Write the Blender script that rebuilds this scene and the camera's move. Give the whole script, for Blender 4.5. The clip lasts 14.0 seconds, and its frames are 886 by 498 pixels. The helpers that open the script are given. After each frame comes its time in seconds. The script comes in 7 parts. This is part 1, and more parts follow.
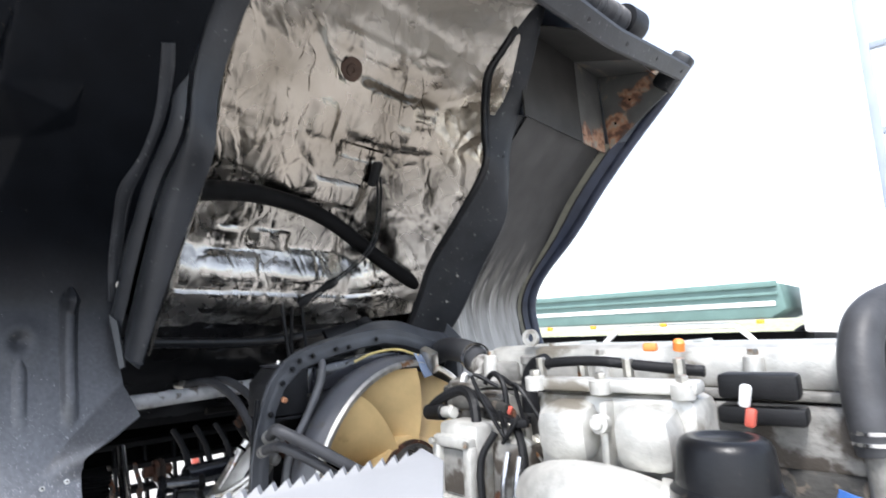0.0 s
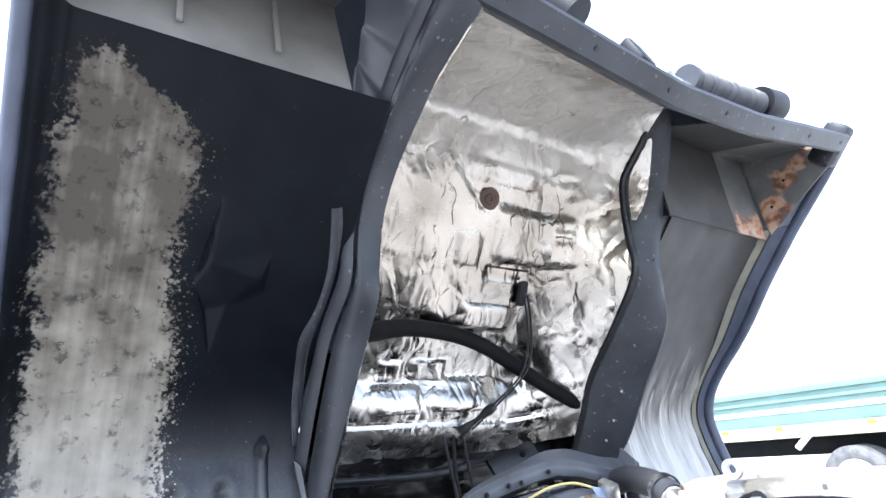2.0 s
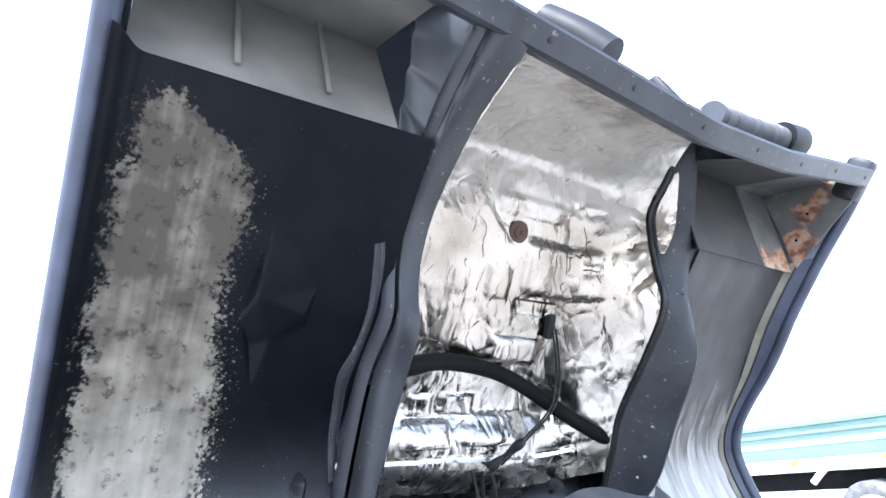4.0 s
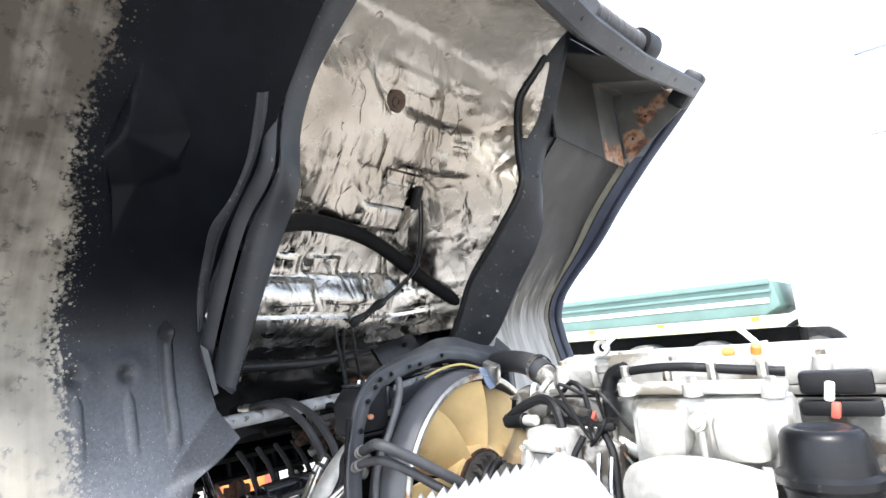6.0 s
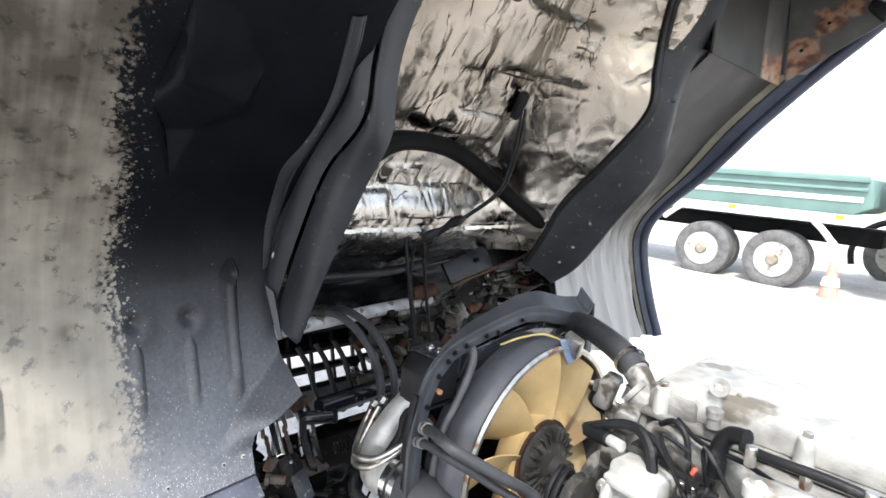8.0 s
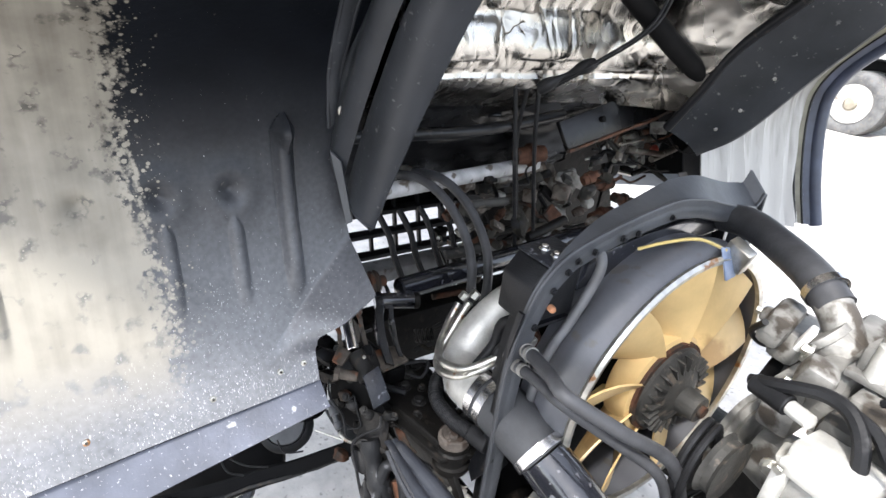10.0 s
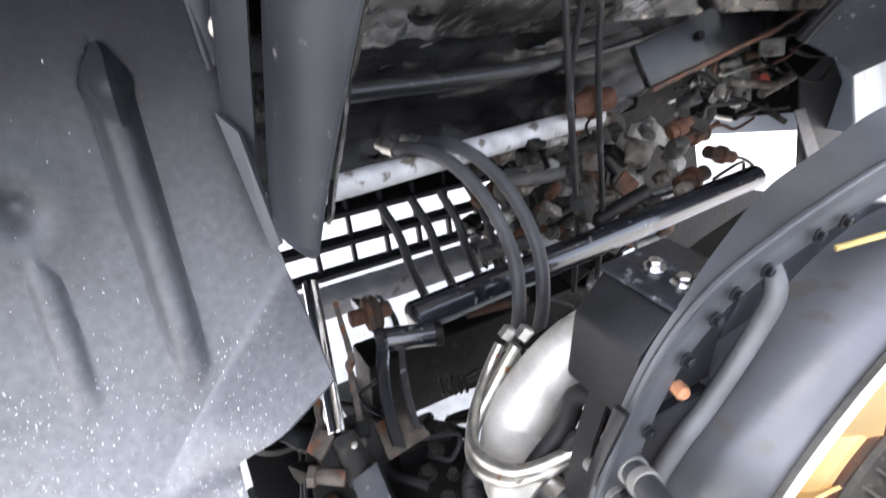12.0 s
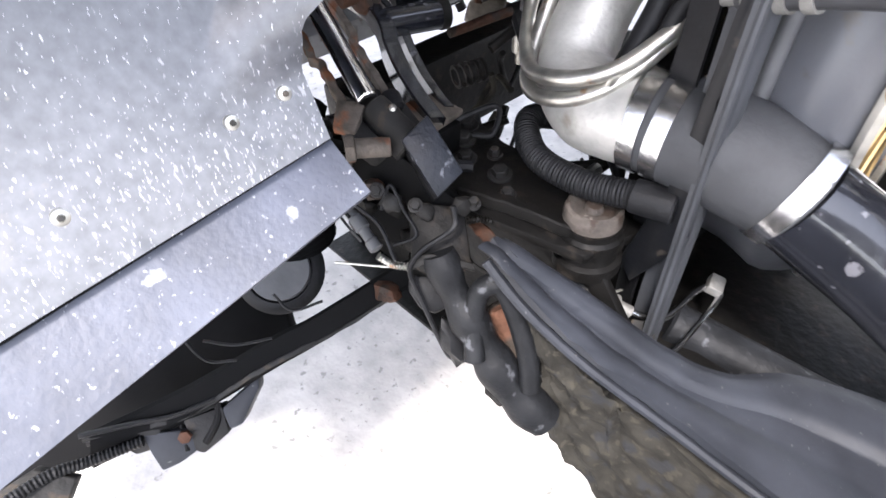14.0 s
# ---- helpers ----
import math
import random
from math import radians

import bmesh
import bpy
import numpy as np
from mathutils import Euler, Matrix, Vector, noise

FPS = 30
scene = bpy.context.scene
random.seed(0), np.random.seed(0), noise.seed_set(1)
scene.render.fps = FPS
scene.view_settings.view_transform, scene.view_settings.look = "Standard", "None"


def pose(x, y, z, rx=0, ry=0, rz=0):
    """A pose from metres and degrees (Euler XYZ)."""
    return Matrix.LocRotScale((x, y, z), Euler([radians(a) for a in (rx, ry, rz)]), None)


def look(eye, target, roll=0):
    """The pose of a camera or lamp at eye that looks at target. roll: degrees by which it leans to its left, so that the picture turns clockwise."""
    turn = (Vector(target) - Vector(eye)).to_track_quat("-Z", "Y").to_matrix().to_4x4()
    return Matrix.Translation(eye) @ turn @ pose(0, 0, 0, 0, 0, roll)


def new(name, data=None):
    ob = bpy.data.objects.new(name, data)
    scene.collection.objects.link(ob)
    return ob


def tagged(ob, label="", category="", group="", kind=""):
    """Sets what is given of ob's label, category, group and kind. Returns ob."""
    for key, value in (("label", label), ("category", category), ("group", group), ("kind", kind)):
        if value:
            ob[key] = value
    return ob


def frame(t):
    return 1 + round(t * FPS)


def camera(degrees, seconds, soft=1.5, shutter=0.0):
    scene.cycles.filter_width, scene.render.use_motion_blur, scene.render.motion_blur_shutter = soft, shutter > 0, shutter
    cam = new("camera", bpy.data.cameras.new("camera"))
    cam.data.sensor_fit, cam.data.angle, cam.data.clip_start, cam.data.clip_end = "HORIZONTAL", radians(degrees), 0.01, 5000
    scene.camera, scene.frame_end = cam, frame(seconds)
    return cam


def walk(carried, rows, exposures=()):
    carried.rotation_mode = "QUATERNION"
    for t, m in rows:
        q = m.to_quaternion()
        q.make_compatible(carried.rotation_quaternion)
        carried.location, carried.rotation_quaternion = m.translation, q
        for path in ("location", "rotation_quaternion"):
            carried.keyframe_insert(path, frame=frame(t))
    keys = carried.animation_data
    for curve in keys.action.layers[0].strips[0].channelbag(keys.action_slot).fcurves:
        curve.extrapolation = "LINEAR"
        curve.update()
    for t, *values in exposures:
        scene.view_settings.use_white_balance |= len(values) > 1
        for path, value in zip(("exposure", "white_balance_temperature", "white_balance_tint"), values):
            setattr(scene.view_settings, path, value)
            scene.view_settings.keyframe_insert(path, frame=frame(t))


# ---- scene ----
cam = camera(77.6, 14.0, soft=1.5, shutter=0.3)
PATH = [
    (0, (1.262, -0.975, 1.335), (-0.055, 0.5, 1.636), -2.1),
    (0.5, (1.262, -0.985, 1.34), (-0.167, 0.326, 1.83), -3.3),
    (1, (1.258, -0.992, 1.345), (-0.285, 0.149, 1.907), -3.7),
    (1.5, (1.25, -1.0, 1.36), (-0.324, 0.031, 2.037), -4.0),
    (2, (1.24, -1.02, 1.385), (-0.298, 0.049, 2.085), -5.1),
    (2.5, (1.222, -1.06, 1.405), (-0.269, 0.023, 2.181), -5.7),
    (2.7, (1.22, -1.068, 1.408), (-0.222, -0.006, 2.262), -6.0),
    (5, (1.198, -1.11, 1.395), (-0.347, -0.07, 2.124), -4.4),
    (5.4, (1.217, -1.1, 1.389), (-0.16, 0.18, 2.071), -9.6),
    (5.5, (1.211, -1.12, 1.389), (-0.148, 0.241, 1.938), -7.7),
    (6, (1.184, -1.184, 1.358), (-0.092, 0.319, 1.695), -4.8),
    (6.5, (1.143, -1.191, 1.348), (-0.176, 0.289, 1.614), -3.4),
    (7, (1.07, -1.239, 1.533), (-0.223, 0.287, 1.514), 0.3),
    (7.5, (1.009, -1.204, 1.657), (-0.227, 0.358, 1.484), 3.7),
    (8, (0.962, -1.092, 1.707), (-0.459, 0.281, 1.395), 4.5),
    (8.5, (0.795, -0.995, 1.723), (-0.596, 0.358, 1.237), 6.7),
    (8.7, (0.741, -0.973, 1.725), (-0.608, 0.365, 1.1), 8.8),
    (10.8, (0.586, -0.755, 1.644), (-0.935, 0.212, 0.778), 2.5),
    (11, (0.52, -0.696, 1.633), (-1.001, 0.297, 0.795), 0.1),
    (11.5, (0.382, -0.619, 1.586), (-1.17, 0.35, 0.778), 0.1),
    (12, (0.328, -0.61, 1.531), (-1.175, 0.273, 0.552), -1.0),
    (12.5, (0.306, -0.639, 1.456), (-1.057, 0.118, 0.203), -2.4),
    (13, (0.276, -0.671, 1.374), (-0.989, -0.004, -0.024), -6.0),
    (13.5, (0.248, -0.702, 1.306), (-0.915, 0.038, -0.142), -5.8),
    (14, (0.259, -0.784, 1.247), (-0.818, 0.183, -0.133), -3.1),
]
EXPOSURES = [(0, 1.72), (1, 2.05), (2.5, 2.90), (5, 2.93), (6.5, 2.04), (8.5, 2.04), (11, 2.70), (12, 3.10), (12.5, 3.26), (13, 3.02), (14, 2.67)]
WHITE = [(0, 6350, 11), (1, 6300, 11), (2.5, 5650, 11), (5, 5700, 11), (6, 6450, 10), (8.5, 6600, 10), (11, 6550, 12), (12, 6550, 14), (14, 6550, 15)]
def between(rows, t):
    """Values at a time from rows of (seconds, value, ...)."""
    return [float(np.interp(t, [r[0] for r in rows], [r[k] for r in rows])) for k in range(1, len(rows[0]))]


walk(cam, [(t, look(eye, target, roll)) for t, eye, target, roll in PATH], [(t, *between(EXPOSURES, t), *between(WHITE, t)) for t in sorted({r[0] for r in EXPOSURES + WHITE})])

# ---- light ----
world = bpy.data.worlds.new("sky")
scene.world = world
world.use_nodes = True
wn, wl = world.node_tree.nodes, world.node_tree.links
sky = wn.new("ShaderNodeTexSky")
sky.sky_type, sky.sun_disc = "NISHITA", False
sky.sun_elevation, sky.sun_rotation = radians(58), radians(150)
sky.air_density, sky.dust_density, sky.ozone_density = 1.0, 1.5, 1.0
haze = wn.new("ShaderNodeHueSaturation")
haze.inputs["Saturation"].default_value = 0.5
wl.new(sky.outputs[0], haze.inputs["Color"])
wl.new(haze.outputs[0], wn["Background"].inputs["Color"])
wn["Background"].inputs["Strength"].default_value = 0.15
sun_data = bpy.data.lights.new("sun", "SUN")
sun_data.energy, sun_data.angle, sun_data.color = 1.7, radians(8), (1.0, 0.98, 0.95)
sun = new("sun", sun_data)
sun.matrix_world = look((3, -5.5, 9.5), (0, 0, 0))
scene.view_settings.exposure = 0.0

# ---- materials ----


def material(name, color, rough=0.5, metal=0.0, vary=0.25, scale=30.0, bump=0.0, bump_scale=120.0, spots=None, coat=0.0, spec=0.5):
    """A principled material with two scales of noise in colour and roughness; spots: (colour, scale, amount) of dirt or rust."""
    m = bpy.data.materials.new(name)
    m.use_nodes = True
    n, l = m.node_tree.nodes, m.node_tree.links
    b = n["Principled BSDF"]
    tex = n.new("ShaderNodeTexCoord")
    def noisy(s, detail=6.0):
        t = n.new("ShaderNodeTexNoise")
        t.inputs["Scale"].default_value, t.inputs["Detail"].default_value = s, detail
        l.new(tex.outputs["Object"], t.inputs["Vector"])
        return t.outputs["Fac"]
    def ramp(src, p0, p1, c0, c1):
        r = n.new("ShaderNodeValToRGB")
        r.color_ramp.elements[0].position, r.color_ramp.elements[1].position = p0, p1
        r.color_ramp.elements[0].color, r.color_ramp.elements[1].color = (*c0, 1), (*c1, 1)
        l.new(src, r.inputs[0])
        return r.outputs[0]
    dark = [c * (1 - vary) for c in color]
    light = [min(1, c * (1 + vary)) for c in color]
    out = ramp(noisy(scale), 0.3, 0.7, dark, light)
    fine = ramp(noisy(scale * 0.15, 3.0), 0.35, 0.65, [1 - vary * 0.6] * 3, [1.0] * 3)
    mix = n.new("ShaderNodeMixRGB")
    mix.blend_type = "MULTIPLY"
    mix.inputs[0].default_value = 1.0
    l.new(out, mix.inputs[1]), l.new(fine, mix.inputs[2])
    out = mix.outputs[0]
    rsrc = None
    for colour, s, amount in spots or ():
        mask = ramp(noisy(s, 8.0), 0.66 - amount * 0.35, 0.72 - amount * 0.33, (0, 0, 0), (1, 1, 1))
        mx = n.new("ShaderNodeMixRGB")
        l.new(mask, mx.inputs[0]), l.new(out, mx.inputs[1])
        mx.inputs[2].default_value = (*colour, 1)
        out, rsrc = mx.outputs[0], mask
    l.new(out, b.inputs["Base Color"])
    rr = n.new("ShaderNodeMapRange")
    rr.inputs["To Min"].default_value, rr.inputs["To Max"].default_value = max(0.03, rough - 0.12), min(1, rough + 0.12)
    l.new(noisy(scale * 0.6), rr.inputs["Value"])
    l.new(rr.outputs[0], b.inputs["Roughness"])
    b.inputs["Metallic"].default_value = metal
    b.inputs["Coat Weight"].default_value = coat
    b.inputs["Specular IOR Level"].default_value = spec
    if bump:
        bp = n.new("ShaderNodeBump")
        bp.inputs["Strength"].default_value, bp.inputs["Distance"].default_value = min(1, bump), 0.004
        l.new(noisy(bump_scale, 5.0), bp.inputs["Height"])
        l.new(bp.outputs[0], b.inputs["Normal"])
    return m


GROMMET = material("brown_grommet_rubber", (0.062, 0.038, 0.027), 0.6, vary=0.3, scale=30, bump=0.2, spec=0.25)
BLACK_PLASTIC = material("black_plastic", (0.010, 0.0103, 0.0115), 0.48, vary=0.3, scale=25, bump=0.15, bump_scale=300, spec=0.2)
BLACK_PAINT = material("black_paint", (0.006, 0.0065, 0.008), 0.32, vary=0.3, scale=18, bump=0.1, spots=[((0.028, 0.024, 0.021), 60, 0.10)], spec=0.28)
FIREWALL = material("glossy_black_firewall", (0.0035, 0.0036, 0.0042), 0.28, vary=0.4, scale=14, bump=0.2, bump_scale=40, spec=0.3)
GREASY = material("greasy_black", (0.0065, 0.006, 0.0055), 0.55, vary=0.5, scale=14, bump=0.6, bump_scale=60, spots=[((0.016, 0.013, 0.0105), 40, 0.2)], spec=0.17)
CAB_GREY = material("cab_grey_paint", (0.024, 0.026, 0.030), 0.42, vary=0.3, scale=9, bump=0.12, spots=[((0.10, 0.10, 0.10), 70, 0.02)], spec=0.25)
SHELL = material("cab_shell_paint", (0.30, 0.34, 0.40), 0.35, vary=0.1, scale=5)
BRACKET_GREY = material("bracket_grey_paint", (0.040, 0.044, 0.050), 0.4, vary=0.25, scale=9, bump=0.1, spec=0.35)
# Pocket primer darkened: the flange's shade is put into its colour
POCKET_SHADED = material("shaded_pocket_primer", (0.036, 0.035, 0.033), 0.6, vary=0.35, scale=7, bump=0.15, spec=0.3)
SEAM = material("yellowed_seam_sealer", (0.135, 0.128, 0.095), 0.6, vary=0.3, scale=14, bump=0.2)
LIP_BLUE = material("dark_blue_lip_paint", (0.035, 0.042, 0.065), 0.4, vary=0.3, scale=12, bump=0.1, spec=0.35)
SKIRT = material("splashed_rubber", (0.070, 0.078, 0.104), 0.55, vary=0.3, scale=16, bump=0.2, bump_scale=150, spots=[((0.24, 0.25, 0.27), 190, 0.05), ((0.36, 0.37, 0.38), 30, -0.10)])
BEAM_GREY = material("dusty_beam_paint", (0.20, 0.20, 0.205), 0.55, vary=0.3, scale=16, bump=0.15, spots=[((0.09, 0.08, 0.07), 25, 0.15)])
TUBE_GREY = material("pale_tube_paint", (0.42, 0.42, 0.42), 0.5, vary=0.35, scale=20, bump=0.2, spots=[((0.12, 0.10, 0.08), 25, 0.15)])
SCUFFED = material("scuffed_black_cover", (0.011, 0.013, 0.018), 0.36, vary=0.4, scale=30, bump=0.3, bump_scale=120, spots=[((0.11, 0.115, 0.13), 75, 0.12)], spec=0.25)
RAD_GREY = material("radiator_frame_paint", (0.050, 0.053, 0.059), 0.45, vary=0.25, scale=14, bump=0.12, spec=0.35)
SHROUD = material("dusty_shroud_plastic", (0.085, 0.088, 0.098), 0.36, vary=0.2, scale=9, bump=0.1, spots=[((0.07, 0.065, 0.06), 20, 0.12)])
GLOSS_BLACK = material("gloss_black_paint", (0.012, 0.013, 0.017), 0.2, vary=0.3, scale=16, bump=0.12, coat=0.6, spots=[((0.10, 0.10, 0.11), 60, 0.08)])
GUARD = material("dull_guard_paint", (0.024, 0.0265, 0.033), 0.5, vary=0.35, scale=12, bump=0.1, bump_scale=120, spots=[((0.08, 0.08, 0.08), 160, -0.05)], spec=0.25)
PIPE_GREY = material("grey_rubber_pipe", (0.085, 0.087, 0.092), 0.5, vary=0.25, scale=20, bump=0.1)
HUB_PAINT = material("dusty_hub_paint", (0.22, 0.195, 0.15), 0.65, vary=0.3, scale=9, spots=[((0.10, 0.08, 0.06), 12, 0.3)])
RIM_PAINT = material("dusty_rim_paint", (0.40, 0.385, 0.36), 0.6, vary=0.25, scale=6, spots=[((0.16, 0.14, 0.12), 8, 0.2)])
RIBBED_HOSE = material("ribbed_hose_rubber", (0.035, 0.036, 0.040), 0.45, vary=0.25, scale=18, bump=0.1, spec=0.4)
HOSE_GREY = material("worn_hose_rubber", (0.045, 0.046, 0.05), 0.5, vary=0.3, scale=22, bump=0.15, spec=0.35)
BEIGE = material("dusty_primer", (0.115, 0.11, 0.10), 0.7, vary=0.25, scale=7, bump=0.2)
RUBBER = material("black_rubber", (0.010, 0.0103, 0.0115), 0.5, vary=0.3, scale=20, bump=0.2, bump_scale=200, spots=[((0.035, 0.035, 0.036), 18, 0.15)], spec=0.2)
DUSTY_HOSE = material("mud_dusted_rubber", (0.011, 0.0118, 0.0135), 0.55, vary=0.4, scale=24, bump=0.3, bump_scale=120, spots=[((0.065, 0.068, 0.075), 45, 0.08)], spec=0.2)
RUBBER_GREY = material("dusty_rubber", (0.048, 0.050, 0.054), 0.65, vary=0.25, scale=16, bump=0.2, bump_scale=160, spec=0.3)
ALU = material("cast_aluminium", (0.54, 0.535, 0.505), 0.52, 0.5, vary=0.28, scale=22, bump=0.25, bump_scale=160, spots=[((0.22, 0.20, 0.165), 9, 0.20)])
ALU_DIRTY = material("dirty_casting", (0.25, 0.245, 0.23), 0.62, 0.35, vary=0.4, scale=24, bump=0.5, bump_scale=110, spots=[((0.07, 0.06, 0.05), 16, 0.35)])
IRON = material("dark_casting", (0.045, 0.044, 0.041), 0.65, 0.2, vary=0.4, scale=24, bump=0.5, bump_scale=110, spots=[((0.10, 0.085, 0.07), 40, 0.25)], spec=0.3)
STEEL = material("bright_steel", (0.62, 0.62, 0.63), 0.22, 1.0, vary=0.15, scale=30, bump=0.1)
CHROME = material("chromed_rod", (0.8, 0.8, 0.82), 0.07, 1.0, vary=0.05, scale=30)
ZINC = material("zinc_plated", (0.5, 0.49, 0.45), 0.35, 0.9, vary=0.3, scale=40, spots=[((0.3, 0.16, 0.08), 30, 0.15)])
RUST = material("rusty_steel", (0.085, 0.040, 0.025), 0.8, vary=0.5, scale=40, bump=0.7, bump_scale=90, spots=[((0.035, 0.027, 0.022), 20, 0.4)], spec=0.2)
SCALE_RUST = material("flaking_rust_over_grey", (0.10, 0.085, 0.072), 0.7, vary=0.4, scale=60, bump=0.6, bump_scale=110, spots=[((0.16, 0.062, 0.030), 22, 0.35)], spec=0.25)
WORN_CAP = material("worn_cast_cap", (0.085, 0.072, 0.062), 0.7, vary=0.5, scale=60, bump=0.6, bump_scale=120, spots=[((0.035, 0.024, 0.018), 50, 0.35), ((0.20, 0.18, 0.16), 70, 0.05)], spec=0.3)
DUSTY_STEEL = material("dusty_bracket_steel", (0.021, 0.0205, 0.020), 0.6, vary=0.4, scale=30, bump=0.35, bump_scale=90, spots=[((0.045, 0.036, 0.028), 30, 0.2)], spec=0.2)
RUST_ORANGE = material("orange_rust", (0.33, 0.15, 0.075), 0.85, vary=0.45, scale=45, bump=0.6, bump_scale=90, spots=[((0.32, 0.27, 0.22), 25, 0.35)])
FAN_PLASTIC = material("amber_fan_plastic", (0.66, 0.47, 0.22), 0.42, vary=0.15, scale=12, bump=0.1, spots=[((0.42, 0.27, 0.12), 7, 0.12)])
GROUND = material("pale_concrete", (0.51, 0.485, 0.45), 0.9, vary=0.18, scale=14, bump=1.0, bump_scale=38, spots=[((0.28, 0.265, 0.245), 45, 0.12)])
SHEET_GREY = material("grey_sheet", (0.23, 0.235, 0.245), 0.5, vary=0.08, scale=6, bump=0.1)
GREEN_PAINT = material("pale_green_paint", (0.125, 0.21, 0.19), 0.45, vary=0.12, scale=3)
WHITE_PAINT = material("white_paint", (0.75, 0.75, 0.73), 0.45, vary=0.1, scale=4)
TYRE = material("tyre_rubber", (0.11, 0.11, 0.11), 0.85, vary=0.35, scale=8, bump=0.3, spots=[((0.13, 0.12, 0.11), 30, 0.3)])
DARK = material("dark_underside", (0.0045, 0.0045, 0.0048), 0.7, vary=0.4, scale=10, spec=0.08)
BROWN_DIRT = material("caked_dirt", (0.030, 0.028, 0.0235), 0.9, vary=0.5, scale=26, bump=1.0, bump_scale=45, spots=[((0.042, 0.038, 0.030), 70, 0.25), ((0.024, 0.0245, 0.026), 30, 0.3)], spec=0.2)
AMBER = material("amber_lens", (0.8, 0.32, 0.03), 0.25, vary=0.1)
CONE_RED = material("faded_cone", (0.62, 0.25, 0.19), 0.6, vary=0.2, scale=6)
RED = material("red_plastic", (0.5, 0.10, 0.07), 0.4, vary=0.1)
ORANGE = material("orange_plastic", (0.75, 0.22, 0.05), 0.4, vary=0.1)
BLUE = material("blue_plastic", (0.05, 0.15, 0.45), 0.4, vary=0.1)
TAG_BLUE = material("faded_blue_tag", (0.20, 0.25, 0.36), 0.45, vary=0.3, scale=30)
YELLOW = material("yellow_plastic", (0.42, 0.33, 0.12), 0.45, vary=0.15)
LINK_DUST = material("dusty_linkage_steel", (0.105, 0.092, 0.078), 0.75, vary=0.5, scale=30, bump=0.6, bump_scale=80, spots=[((0.045, 0.030, 0.022), 25, 0.35), ((0.22, 0.205, 0.185), 40, 0.1)], spec=0.3)
GRASS = material("dry_grass", (0.40, 0.40, 0.25), 0.9, vary=0.4, scale=3)


def liner_material():
    """Near-black coated sheet, with pale dried mud over the outer half and stone chips below."""
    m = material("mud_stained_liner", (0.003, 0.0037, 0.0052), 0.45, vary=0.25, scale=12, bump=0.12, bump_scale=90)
    n, l = m.node_tree.nodes, m.node_tree.links
    b = n["Principled BSDF"]
    tex = n.new("ShaderNodeTexCoord")
    sep = n.new("ShaderNodeSeparateXYZ")
    l.new(tex.outputs["Object"], sep.inputs[0])
    def noise_of(scale, detail=8.0):
        t = n.new("ShaderNodeTexNoise")
        t.inputs["Scale"].default_value, t.inputs["Detail"].default_value = scale, detail
        l.new(tex.outputs["Object"], t.inputs["Vector"])
        return t.outputs["Fac"]
    def math_node(op, a, c):
        t = n.new("ShaderNodeMath")
        t.operation = op
        for k, v in enumerate((a, c)):
            if isinstance(v, (int, float)):
                t.inputs[k].default_value = v
            else:
                l.new(v, t.inputs[k])
        return t.outputs[0]
    def span(src, a, c, lo=0.0, hi=1.0):
        t = n.new("ShaderNodeMapRange")
        t.inputs["From Min"].default_value, t.inputs["From Max"].default_value = a, c
        t.inputs["To Min"].default_value, t.inputs["To Max"].default_value = lo, hi
        l.new(src, t.inputs["Value"])
        return t.outputs[0]
    y, z = sep.outputs["Y"], sep.outputs["Z"]
    drift = math_node("SUBTRACT", y, span(z, 1.85, 1.25, 0.0, 0.065))
    wobble = math_node("ADD", drift, math_node("MULTIPLY", math_node("SUBTRACT", noise_of(4.5, 5.0), 0.5), 0.10))
    ragged = math_node("MULTIPLY", math_node("SUBTRACT", noise_of(9, 7.0), 0.5), 0.30)
    ends = math_node("MULTIPLY", span(math_node("ADD", z, ragged), 2.10, 1.97), span(math_node("ADD", y, math_node("MULTIPLY", noise_of(14, 6.0), 0.08)), -1.09, -0.99))
    side = math_node("MULTIPLY", span(wobble, -0.835, -0.955), ends)
    grain = math_node("ADD", math_node("MULTIPLY", noise_of(95, 12.0), 1.1), math_node("MULTIPLY", noise_of(26, 8.0), 0.5))
    drops = n.new("ShaderNodeTexVoronoi")
    drops.inputs["Scale"].default_value = 78
    l.new(tex.outputs["Object"], drops.inputs["Vector"])
    small_drops = n.new("ShaderNodeTexVoronoi")
    small_drops.inputs["Scale"].default_value = 170
    l.new(tex.outputs["Object"], small_drops.inputs["Vector"])
    near = math_node("MULTIPLY", math_node("MULTIPLY", span(wobble, -0.80, -0.93), ends), span(noise_of(17, 4.0), 0.35, 0.6, 0.5, 1.15))
    spots = span(math_node("SUBTRACT", drops.outputs["Distance"], math_node("MULTIPLY", near, 0.56)), 0.05, -0.03)
    specks = span(math_node("SUBTRACT", small_drops.outputs["Distance"], math_node("MULTIPLY", near, 0.42)), 0.03, -0.03)
    body = span(math_node("ADD", side, grain), 1.08, 1.26)
    pits = span(noise_of(34, 9.0), 0.34, 0.45, 0.40, 1.0)
    body = math_node("MULTIPLY", body, span(z, 1.02, 1.15))
    mud = math_node("MAXIMUM", math_node("MULTIPLY", body, pits), math_node("MULTIPLY", math_node("MAXIMUM", spots, specks), math_node("MULTIPLY", span(z, 1.04, 1.20), span(noise_of(60, 4.0), 0.2, 0.5, 0.5, 1.0))))
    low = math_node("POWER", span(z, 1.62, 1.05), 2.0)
    streak = n.new("ShaderNodeMapping")
    streak.inputs["Rotation"].default_value = (radians(-32), 0, 0)
    streak.inputs["Scale"].default_value = (0.6, 1.0, 0.35)
    l.new(tex.outputs["Object"], streak.inputs["Vector"])
